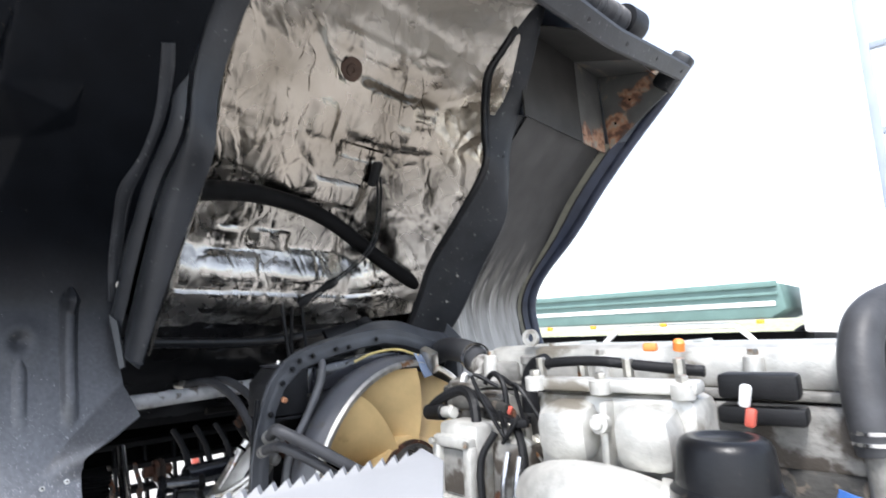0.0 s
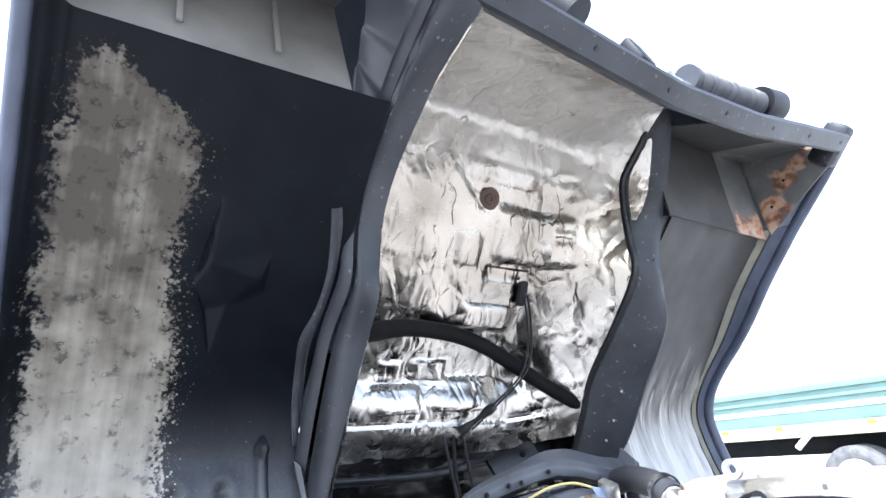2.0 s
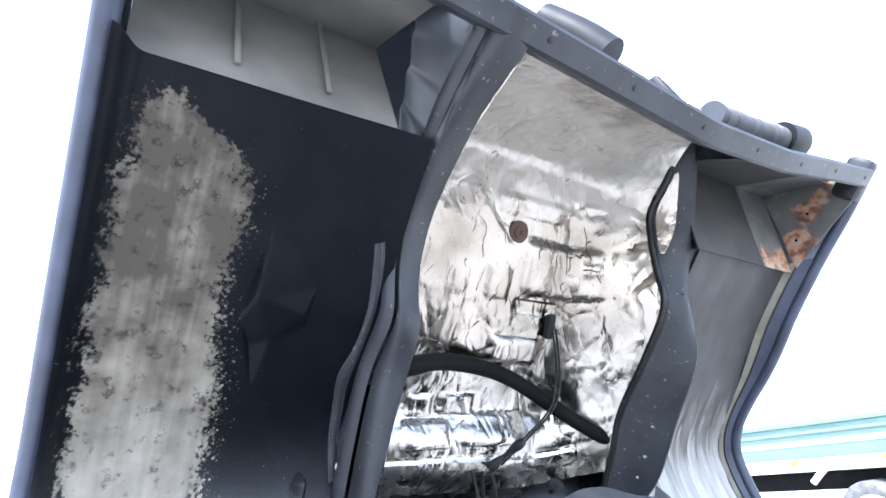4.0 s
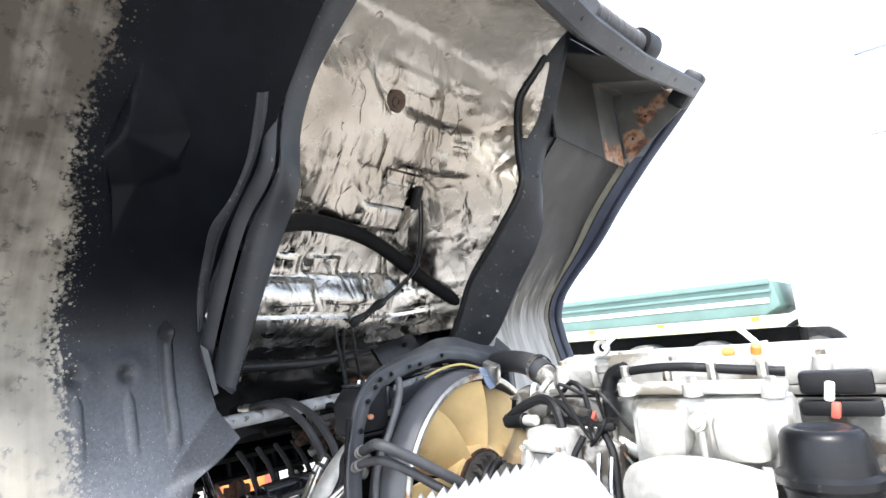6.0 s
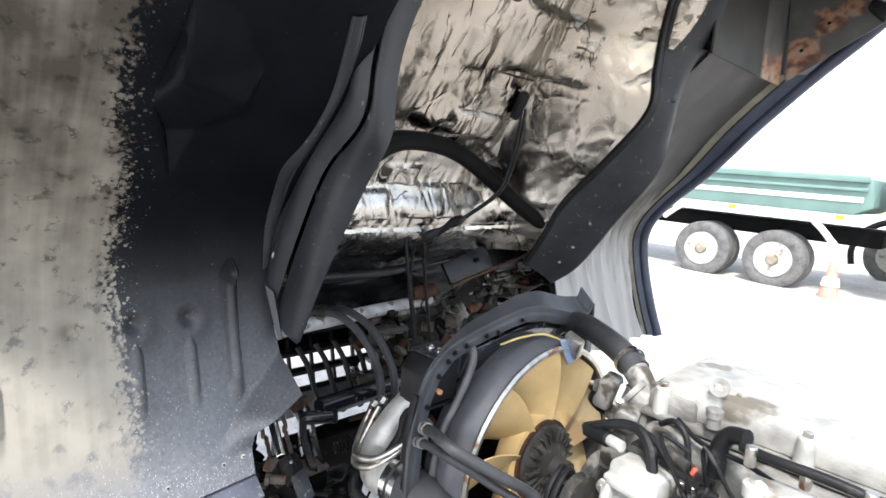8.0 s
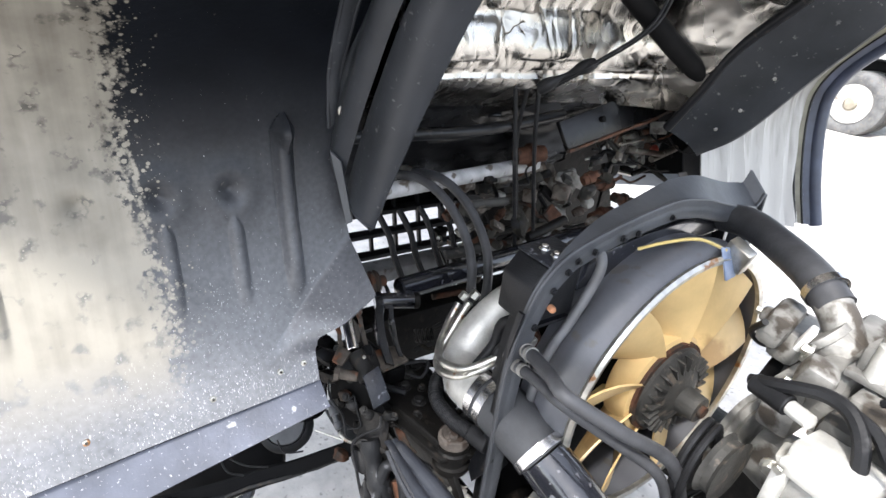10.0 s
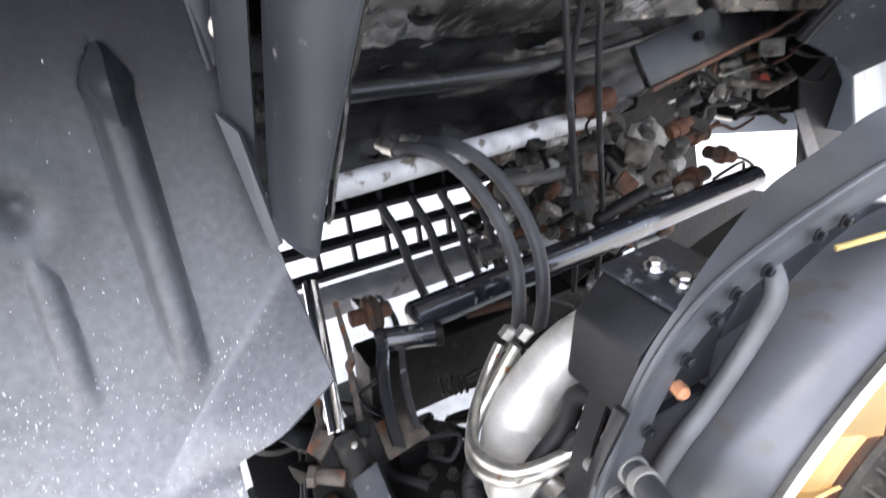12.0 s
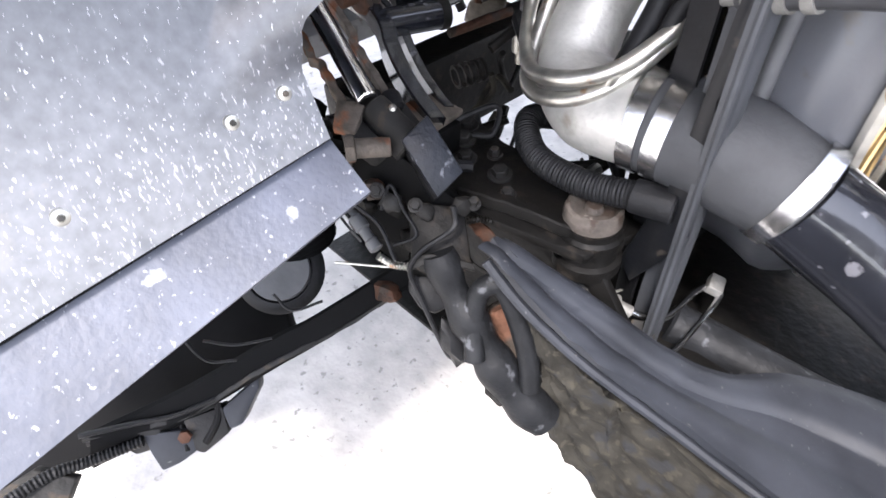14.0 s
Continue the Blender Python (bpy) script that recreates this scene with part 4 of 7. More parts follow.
for k in range(9):
    y = -0.9 + 0.26 * k
    bolt(rail_at(y, 0.028, 0.024), (0.7, 0, -0.7), 0.007, 0.004, BLACK_PAINT, cab, "rail_hole")
# the far pocket's inner panel takes the primer with painted shade
for ya, yb, mat in ((-1.12, -0.60, BEIGE), (0.59, 1.0, POCKET_SHADED), (1.004, 1.212, POCKET_RUSTED)):
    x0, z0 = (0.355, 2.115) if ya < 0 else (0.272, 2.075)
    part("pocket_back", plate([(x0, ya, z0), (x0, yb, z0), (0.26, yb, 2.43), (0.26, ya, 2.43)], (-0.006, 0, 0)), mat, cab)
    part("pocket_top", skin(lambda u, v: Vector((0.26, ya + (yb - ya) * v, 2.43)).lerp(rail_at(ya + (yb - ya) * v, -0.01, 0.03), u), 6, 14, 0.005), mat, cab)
    for k in range(2):
        y = ya + (yb - ya) * (0.35 + 0.35 * k)
        if mat is BEIGE:
            part("pocket_rib", box((x0 - 0.037 if ya < 0 else 0.268, y, 2.29), (0.006, 0.012, 0.26), (0, -14 if ya < 0 else -4, 0), 0.005), mat, cab)
part("pocket_side", plate([(0.29, 1.212, 2.09), (0.26, 1.212, 2.43), (0.58, 1.222, 2.36), (0.60, 1.222, 2.30)], (0, 0.006, 0)), POCKET_RUSTED, cab)
for x, z in ((0.325, 2.195), (0.395, 2.280)):
    part("drain_hole", lathe((x, 1.212, z), (0, -1, 0), [(0, 0.006), (0.002, 0.005), (0.002, 0.002)], 14), DARK, cab)
# stepped gusset above the near flange
def gusset(u, v):
    a = Vector((0.335, -0.59, 2.085)).lerp(Vector((0.45, -0.59, 2.40)), v)
    b = Vector((0.245, -0.503, 2.035)).lerp(Vector((0.60, -0.503, 2.27)), v)
    step = 0.016 * sum(ease(k - 0.03, k + 0.03, v) for k in (0.30, 0.55, 0.8)) - 0.05 * v
    return a.lerp(b, u) + Vector((0.6, 0.1, -0.7)) * (step - 0.02 * math.sin(u * math.pi))
part("gusset", skin(gusset, 12, 60, 0.004), BRACKET_GREY, cab, "stepped grey gusset sheet")

part("corner_trim", box((0.575, 1.235, 2.345), (0.16, 0.07, 0.09), (0, -45, 0), 0.02), CAB_GREY, cab)
# intake hose and fittings behind the rear rail
part("intake_hose", sweep([(0.45, 0.58, 2.50), (0.45, 0.72, 2.51), (0.455, 0.90, 2.522), (0.465, 1.04, 2.53)], 0.042, 24, 8, ribs=(0.021, 0.008)), RIBBED_HOSE, cab, "ribbed black intake hose")
part("hose_collar", lathe((0.465, 1.03, 2.535), (0.08, 1, 0.05), [(0, 0.058), (0.0, 0.064), (0.10, 0.066), (0.115, 0.058), (0.115, 0.05), (0.02, 0.048)], 28), BLACK_PLASTIC, cab)
part("intake_duct", sweep([(0.40, -0.12, 2.62), (0.47, -0.07, 2.52), (0.52, -0.03, 2.43)], 0.055, 20, 6), BLACK_PLASTIC, cab)
part("lock_bracket", box((0.46, 0.315, 2.485), (0.04, 0.09, 0.11), (0, -20, 10), 0.012), BLACK_PLASTIC, cab)
part("lock_bracket", box((0.46, 0.43, 2.455), (0.05, 0.06, 0.05), (0, -30, 20), 0.008), ZINC, cab)
part("lock_rod", rod((0.46, 0.40, 2.46), (0.45, 0.62, 2.465), 0.014), ZINC, cab)

# wiring on the tunnel wall
o = vec(tunnel(0.66, 0.55))
part("wire_clip", box(o + Vector((0.02, 0, -0.01)), (0.03, 0.04, 0.09), (20, 25, 30), 0.012), BLACK_PLASTIC, cab)
for k in range(2):
    d = 0.016 * k
    part("wire", sweep([o + Vector((0.03, d, -0.02)), (-0.18, 0.30 + d, 1.80), (-0.21, 0.31 + d, 1.70), (-0.22, 0.27 + d, 1.62), (-0.28, 0.20 + d, 1.54), (-0.36, 0.13 + d, 1.46)], 0.0038, 8), RUBBER, cab)
part("wire_tape", sweep([(-0.30, 0.21, 1.53), (-0.34, 0.15, 1.49), (-0.38, 0.11, 1.45)], lambda t: 0.012 + 0.006 * math.sin(t * 9), 10), RUBBER, cab)

# ---- chassis ----
frame_ob = thing("chassis_frame", (0.5, MID, 0.55), "greasy black ladder chassis frame with bolted brackets", "chassis")
for y in (-0.325, 0.475):
    part("rail_web", box((1.4, y - math.copysign(0.036, y), 0.53), (4.0, 0.008, 0.25), bevel=0.002), GREASY, frame_ob)
    for z in (0.659, 0.401):
        part("rail_flange", box((1.4, y, z), (4.0, 0.08, 0.009), bevel=0.002), GREASY, frame_ob)
part("front_cross_member", box((-0.52, MID, 0.70), (0.09, 0.75, 0.18), bevel=0.008), GREASY, frame_ob)
part("front_bracket", plate([(-0.285, -0.405, 0.829), (-0.10, -0.425, 0.829), (0.05, -0.395, 0.829), (0.075, -0.31, 0.829), (-0.05, -0.285, 0.829), (-0.16, -0.285, 0.829), (-0.235, -0.265, 0.829), (-0.265, -0.295, 0.829)], (0, 0, -0.014), bevel=0.003), GREASY, frame_ob, "greasy bolted bracket plate")
part("bracket_web", plate([(-0.27, -0.385, 0.812), (0.05, -0.375, 0.812), (0.14, -0.355, 0.664), (-0.14, -0.365, 0.664)], (0, 0.012, 0), bevel=0.002), GREASY, frame_ob)
part("bracket_rib", strip([(-0.12, -0.415, 0.836), (-0.03, -0.395, 0.838), (0.04, -0.382, 0.836)], (0, 0.15, 1), 0.016, (0, 0.014, 0), wobble=0.002), GREASY, frame_ob)
for p, r in (((-0.223, -0.292, 0.829), 0.011), ((-0.200, -0.322, 0.829), 0.011), ((-0.167, -0.352, 0.829), 0.010), ((-0.111, -0.348, 0.829), 0.011), ((-0.145, -0.320, 0.829), 0.007), ((-0.075, -0.375, 0.829), 0.008)):
    bolt(p, (0.05, -0.1, 1), r, 0.014, DUSTY_STEEL, frame_ob)
# Plate added below the engine to block the view of bright ground
part("ground_blocker", box((0.46, -0.18, 0.60), (0.88, 0.40, 0.012), bevel=0.003), GREASY, frame_ob)
part("mount_post", lathe((0.030, -0.352, 0.78), (0, 0, 1), [(0, 0.040), (0.015, 0.040), (0.018, 0.034), (0.030, 0.033), (0.034, 0.038), (0.050, 0.038), (0.054, 0.034), (0.062, 0.034)], 28), GREASY, frame_ob)
part("mount_cap", lathe((0.028, -0.351, 0.842), (0, 0, 1), [(0, 0.033), (0.012, 0.033), (0.018, 0.031), (0.020, 0.027), (0.014, 0.022), (0.014, 0.012), (0.020, 0.009), (0.021, 0.002)], 28), WORN_CAP, frame_ob, "worn round steel cap")

# ---- cab tilt gear ----
tilt = thing("cab_tilt_gear", (-0.2, -0.3, 0.83), "cab tilt torsion bar with curved lifting arms and rusty coil", "tilt mechanism")
part("torsion_tube", rod((-0.36, -0.27, 0.965), (-0.40, 0.75, 0.99), 0.030), GLOSS_BLACK, tilt, "glossy black torsion tube")
part("tube_stub", rod((-0.345, -0.335, 0.957), (-0.317, -0.245, 0.952), 0.020), GLOSS_BLACK, tilt)
part("stub_cap", rod((-0.319, -0.251, 0.9525), (-0.315, -0.238, 0.952), 0.022), GREASY, tilt)
for line, w in (([(-0.42, -0.345, 1.000), (-0.363, -0.338, 0.989), (-0.315, -0.347, 0.974), (-0.288, -0.361, 0.957), (-0.250, -0.376, 0.938), (-0.210, -0.386, 0.921), (-0.173, -0.393, 0.908)], 0.021), ([(-0.43, -0.300, 0.985), (-0.381, -0.296, 0.971), (-0.334, -0.307, 0.955), (-0.294, -0.323, 0.934), (-0.256, -0.336, 0.916), (-0.218, -0.346, 0.903), (-0.197, -0.350, 0.897)], 0.012)):
    part("lifting_arm", strip(line, (0.6, 0.8, -0.07), w, (-0.018, 0.008, -0.030), 6), GLOSS_BLACK, tilt, "glossy black curved lifting arm")
part("arm_foot", plate([(-0.232, -0.412, 0.908), (-0.169, -0.412, 0.898), (-0.186, -0.335, 0.890), (-0.241, -0.343, 0.896)], (-0.005, 0.003, -0.012), bevel=0.003), SCALE_RUST, tilt, "rust-edged flat foot")
part("foot_block", plate([(-0.205, -0.395, 0.884), (-0.178, -0.392, 0.880), (-0.180, -0.345, 0.878), (-0.206, -0.348, 0.882)], (-0.01, 0.005, -0.050), bevel=0.003), DARK, tilt)
part("coil", lathe((-0.372, -0.352, 0.995), (0.1, 1, 0.05), [(0, 0.016), (0.003, 0.027), (0.010, 0.031), (0.015, 0.026), (0.020, 0.031), (0.027, 0.026), (0.030, 0.016)], 26), RUST, tilt, "rusty coil end")
part("pivot_shaft", rod((-0.374, -0.375, 0.995), (-0.371, -0.305, 0.995), 0.014), RUST, tilt)
part("long_rod", rod((-0.22, -0.25, 0.93), (-0.10, 0.16, 1.13), 0.007), GREASY, tilt)
for k in range(5):
    part("spring_turn", lathe((-0.270 + 0.004 * k, -0.268 + 0.009 * k, 0.880 + 0.001 * k), (0.3, 0.9, 0.1), [(0, 0.013), (0, 0.017), (0.004, 0.017), (0.004, 0.013)], 18, close=True), GREASY, tilt)

ram = thing("tilt_cylinder", (-0.18, -0.46, 0.83), "chromed hydraulic tilt cylinder rod between flaking rusty straps", "hydraulic cylinder")
part("piston_rod", rod((-0.410, -0.420, 1.062), (-0.200, -0.470, 0.952), 0.0125, seg=24), CHROME, ram)
part("clevis_strap", strip([(-0.40, -0.450, 1.025), (-0.350, -0.460, 0.998), (-0.315, -0.466, 0.984), (-0.296, -0.474, 0.975), (-0.285, -0.470, 0.972), (-0.262, -0.476, 0.961), (-0.221, -0.486, 0.942)], (0.6, 0.8, -0.07), 0.010, (-0.004, 0.003, -0.014), 5, 0.003), SCALE_RUST, ram, "flaking rusty strap")
part("clevis_strap", strip([(-0.40, -0.388, 1.020), (-0.331, -0.399, 0.987), (-0.310, -0.402, 0.979), (-0.303, -0.410, 0.973), (-0.285, -0.413, 0.967), (-0.258, -0.421, 0.957), (-0.225, -0.428, 0.941), (-0.210, -0.432, 0.935)], (0.6, 0.8, -0.07), 0.010, (-0.004, 0.003, -0.014), 5, 0.003), SCALE_RUST, ram, "flaking rusty strap")
part("knuckle", plate([(-0.238, -0.486, 0.944), (-0.236, -0.428, 0.940), (-0.212, -0.412, 0.928), (-0.178, -0.412, 0.905), (-0.156, -0.462, 0.908), (-0.166, -0.496, 0.915), (-0.210, -0.506, 0.930)], (-0.024, 0.015, -0.055), bevel=0.006), DUSTY_STEEL, ram, "dusty dark steel knuckle")
part("cylinder_body", rod((-0.205, -0.462, 0.940), (-0.150, -0.455, 0.905), 0.018, 0.022), DUSTY_STEEL, ram)
part("knuckle_ear", plate([(-0.232, -0.490, 0.950), (-0.205, -0.470, 0.948), (-0.190, -0.500, 0.930), (-0.215, -0.512, 0.930)], (-0.006, 0.004, -0.012), bevel=0.002), SCALE_RUST, ram)
part("knuckle_pin", rod((-0.186, -0.517, 0.918), (-0.158, -0.478, 0.915), 0.011), SCALE_RUST, ram, "rust-flaked pin")
part("pin_nut", lathe((-0.184, -0.520, 0.919), (0.5, 0.8, -0.05), [(0, 0.008), (0, 0.015), (0.010, 0.015), (0.012, 0.009)], 6), SCALE_RUST, ram)
part("grease_nipple", lathe((-0.186, -0.452, 0.930), (0.5, -0.2, 0.8), [(0, 0.006), (0.010, 0.006), (0.012, 0.003), (0.020, 0.0045), (0.022, 0.002)], 10), ZINC, ram)
part("rubber_plug", lathe((-0.216, -0.430, 0.938), (0.72, -0.25, -0.45), [(0, 0.010), (0.004, 0.013), (0.020, 0.013), (0.024, 0.008)], 14), RUBBER, ram)
part("rust_tip", lathe((-0.200, -0.437, 0.931), (0.72, -0.25, -0.45), [(0, 0.006), (0.012, 0.006), (0.020, 0.002)], 10), SCALE_RUST, ram)

relay = thing("relay_box", (-0.11, -0.46, 0.88), "small scuffed black plastic cover box on a frame bracket", "box")
part("lid", plate([(-0.137, -0.479, 0.933), (-0.134, -0.443, 0.949), (-0.086, -0.438, 0.896), (-0.089, -0.475, 0.879)], (-0.005, 0.003, -0.006), bevel=0.0022), SCUFFED, relay, "scuffed black lid")
part("body", plate([(-0.142, -0.473, 0.927), (-0.139, -0.441, 0.942), (-0.093, -0.436, 0.890), (-0.096, -0.470, 0.873)], (-0.024, 0.014, -0.030), bevel=0.003), BLACK_PLASTIC, relay)

clutter = thing("bracket_cluster", (-0.15, -0.48, 0.80), "greasy black brackets, lugs and bolts below the tilt cylinder", "bracket")
part("neck", plate([(-0.137, -0.478, 0.848), (-0.094, -0.430, 0.838), (-0.051, -0.461, 0.788), (-0.066, -0.498, 0.781), (-0.104, -0.508, 0.789)], (-0.012, 0.008, -0.016), bevel=0.003), GREASY, clutter)
part("neck_fold", strip([(-0.104, -0.508, 0.790), (-0.085, -0.495, 0.806), (-0.066, -0.478, 0.800), (-0.050, -0.460, 0.790)], (0.7, -0.2, -0.7), 0.010, (-0.006, 0.003, -0.008)), DUSTY_STEEL, clutter)
part("backing", plate([(-0.245, -0.505, 0.905), (-0.150, -0.470, 0.900), (-0.090, -0.425, 0.830), (-0.120, -0.470, 0.770), (-0.205, -0.520, 0.790)], (-0.02, 0.03, -0.02), bevel=0.004), DARK, clutter)
random.seed(61)
for p, r, m in (((-0.262, -0.503, 0.902), (0.034, 0.020, 0.016), RUBBER), ((-0.305, -0.492, 0.914), (0.030, 0.018, 0.014), DARK), ((-0.350, -0.487, 0.928), (0.026, 0.016, 0.014), RUBBER), ((-0.225, -0.515, 0.880), (0.024, 0.014, 0.020), GREASY), ((-0.172, -0.500, 0.862), (0.016, 0.012, 0.014), RUST), ((-0.150, -0.492, 0.850), (0.014, 0.012, 0.012), DUSTY_STEEL), ((-0.182, -0.505, 0.835), (0.014, 0.010, 0.014), GREASY), ((-0.087, -0.440, 0.850), (0.014, 0.012, 0.010), DUSTY_STEEL), ((-0.118, -0.470, 0.840), (0.013, 0.012, 0.010), DUSTY_STEEL), ((-0.160, -0.480, 0.830), (0.018, 0.014, 0.014), GREASY), ((-0.125, -0.488, 0.805), (0.018, 0.012, 0.012), GREASY)):
    part("lug", lump(p, r, (random.uniform(0, 60), random.uniform(0, 60), random.uniform(0, 90))), m, clutter)
for p, a in (((-0.080, -0.430, 0.848), (0.3, -0.2, 0.9)), ((-0.125, -0.478, 0.850), (0.5, -0.4, 0.7)), ((-0.160, -0.503, 0.868), (0.5, -0.5, 0.6)), ((-0.200, -0.512, 0.892), (0.4, -0.6, 0.5))):
    bolt(p, a, 0.006, 0.012, DUSTY_STEEL, clutter)
part("lobe", plate([(-0.122, -0.500, 0.754), (-0.100, -0.478, 0.752), (-0.080, -0.474, 0.735), (-0.071, -0.486, 0.722), (-0.078, -0.500, 0.716), (-0.092, -0.511, 0.723), (-0.112, -0.512, 0.742)], (-0.010, 0.007, -0.012), bevel=0.004), BLACK_PLASTIC, clutter, "hanging black lobe")
part("column", sweep([(-0.086, -0.482, 0.805), (-0.066, -0.484, 0.770), (-0.040, -0.484, 0.735), (-0.010, -0.480, 0.690), (0.026, -0.475, 0.640), (0.070, -0.455, 0.590)], lambda t: 0.019 + 0.009 * t + 0.003 * math.sin(t * 23), 14, 10), DUSTY_HOSE, clutter, "dusty dark hose column")
part("foot_lobe", lump((-0.044, -0.503, 0.690), (0.018, 0.016, 0.034), (0, -30, 0)), BLACK_PLASTIC, clutter)
part("hose_loop", sweep([(-0.006, -0.505, 0.695), (-0.026, -0.486, 0.735), (-0.030, -0.470, 0.772), (-0.013, -0.453, 0.780), (0.008, -0.448, 0.738), (0.036, -0.456, 0.691), (0.050, -0.465, 0.65)], 0.013, 12, 8), DUSTY_HOSE, clutter, "dusty rubber hose loop")
part("rusty_stub", sweep([(-0.030, -0.440, 0.720), (-0.008, -0.440, 0.690), (0.014, -0.446, 0.665), (0.016, -0.469, 0.645)], 0.016, 12, 6), RUST, clutter, "rusty stub inside the loop")
for k in range(9):
    p = Vector((random.uniform(-0.005, 0.05), random.uniform(-0.485, -0.445), random.uniform(0.60, 0.68)))
    part("caked_lump", lump(p, (random.uniform(0.010, 0.022), random.uniform(0.008, 0.016), random.uniform(0.008, 0.014)), (random.uniform(0, 90), random.uniform(0, 90), 0)), random.choice((GREASY, BROWN_DIRT, DUSTY_HOSE)), clutter)

lead = thing("sensor_lead", (-0.17, -0.52, 0.80), "grey plug connector with thin wires and a coil spring sleeve", "wiring")
part("connector", lathe((-0.206, -0.519, 0.828), (0.86, -0.05, -0.5), [(0, 0.004), (0, 0.008), (0.016, 0.008), (0.018, 0.010), (0.034, 0.010), (0.036, 0.007), (0.050, 0.007), (0.052, 0.009), (0.064, 0.009), (0.066, 0.005)], 12), PIPE_GREY, lead, "grey plug connector")
part("spring_sleeve", sweep([(-0.152, -0.521, 0.782), (-0.140, -0.510, 0.768), (-0.127, -0.495, 0.761)], 0.0045, 10, 8, ribs=(0.004, 0.0012)), ZINC, lead)
part("spring_sleeve", sweep([(-0.132, -0.488, 0.772), (-0.112, -0.478, 0.776)], 0.004, 10, 8, ribs=(0.004, 0.001)), GREASY, lead)
part("spring_sleeve", sweep([(-0.083, -0.437, 0.826), (-0.072, -0.425, 0.828), (-0.062, -0.416, 0.824)], 0.004, 10, 8, ribs=(0.004, 0.001)), GREASY, lead)
part("feeler", rod((-0.201, -0.555, 0.762), (-0.130, -0.494, 0.756), 0.0018, seg=8), ZINC, lead)
for line, r in (([(-0.260, -0.512, 0.885), (-0.232, -0.520, 0.866), (-0.212, -0.530, 0.838), (-0.186, -0.530, 0.830)], 0.0022), ([(-0.225, -0.525, 0.862), (-0.200, -0.535, 0.830), (-0.170, -0.530, 0.800)], 0.0018), ([(-0.152, -0.507, 0.846), (-0.154, -0.489, 0.871), (-0.134, -0.489, 0.846), (-0.112, -0.491, 0.822), (-0.130, -0.512, 0.808)], 0.0022), ([(-0.079, -0.462, 0.866), (-0.073, -0.469, 0.842), (-0.093, -0.500, 0.816), (-0.103, -0.513, 0.787), (-0.091, -0.512, 0.751), (-0.049, -0.511, 0.675), (-0.036, -0.503, 0.671)], 0.0032), ([(-0.240, -0.505, 0.90), (-0.190, -0.528, 0.862), (-0.150, -0.515, 0.830), (-0.120, -0.520, 0.795)], 0.0025)):
    part("wire", sweep(line, r, 8, 6), RUBBER, lead)

arm_ob = thing("mudguard_bracket", (0.2, -0.46, 0.7), "long dull black pressed-steel mudguard bracket beside the frame", "bracket")
UP = [(-0.017, -0.461, 0.850), (0.040, -0.422, 0.802), (0.098, -0.390, 0.758), (0.156, -0.358, 0.715), (0.215, -0.318, 0.684), (0.300, -0.235, 0.668), (0.560, -0.15, 0.65)]
LOW = [(-0.018, -0.480, 0.850), (0.030, -0.474, 0.808), (0.080, -0.461, 0.770), (0.130, -0.447, 0.741), (0.200, -0.425, 0.705), (0.330, -0.400, 0.660), (0.560, -0.370, 0.62)]
def guard(u, v):
    p = along(UP, v).lerp(along(LOW, v), u)
    out = Vector((0.45, -0.30, 0.65)) * (0.012 * ease(0.0, 0.12, u) - 0.010 * ease(0.30, 0.42, u) + 0.014 * ease(0.62, 0.78, u))
    nose = ease(0.0, 0.03, v)
    return p + out * nose + Vector((0, 0, 0.002 * noise.noise((u * 5, v * 16, 4))))
part("pressing", skin(lambda u, v: guard(1 - u, v), 30, 60, 0.010), GUARD, arm_ob, "dull black pressed sheet with a fold")
part("edge_fold", sweep([along(LOW, 0.02 + k / 10.3) + Vector((0, -0.002, -0.004)) for k in range(11)], 0.006, 8, 4), GUARD, arm_ob)

# Dark panel added to fill the bright gap between skirt and bumper stay
solid("stay_backing_panel", plate([(-0.365, -0.578, 0.590), (-0.312, -0.600, 0.527), (-0.356, -0.783, 0.464), (-0.425, -0.911, 0.454), (-0.461, -1.093, 0.390), (-0.499, -1.20, 0.35), (-0.606, -1.20, 0.456), (-0.505, -0.781, 0.592), (-0.440, -0.622, 0.620)], (-0.035, 0.022, -0.043), bevel=0.008), DARK, "dark backing panel added to fill the gap behind the bumper stay", "housing")
# bumper stay and the valve block hanging under it
bumper_stay = thing("bumper_stay", (-0.2, -0.6, 0.65), "flat black bumper stay with a dirty lower edge", "stay")
part("bar", strip([(-0.150, -0.475, 0.722), (-0.165, -0.508, 0.708), (-0.214, -0.607, 0.656), (-0.234, -0.654, 0.641), (-0.288, -0.785, 0.592), (-0.33, -0.90, 0.57)], (0.554, -0.472, -0.686), lambda t: 0.036 + 0.014 * t, (-0.014, 0.009, -0.018), 8), DARK, bumper_stay)
part("lower_lip", strip([(-0.148, -0.500, 0.704), (-0.194, -0.592, 0.654), (-0.235, -0.686, 0.625), (-0.272, -0.775, 0.585), (-0.30, -0.83, 0.578)], (0.554, -0.472, -0.686), 0.008, (-0.010, 0.006, -0.012), 8, 0.002), DUSTY_STEEL, bumper_stay)
part("rusty_end", lump((-0.160, -0.510, 0.704), (0.020, 0.020, 0.012), (0, 20, 50)), RUST, bumper_stay)
for d in (0.0, 0.012, 0.022):
    part("pipe", sweep([(-0.345, -0.90, 0.590 - d), (-0.312, -0.842, 0.588 - d), (-0.284, -0.795, 0.588 - d), (-0.262, -0.745, 0.596 - d)], 0.004, 8, 6), random.choice((RUBBER, DUSTY_STEEL)), bumper_stay)
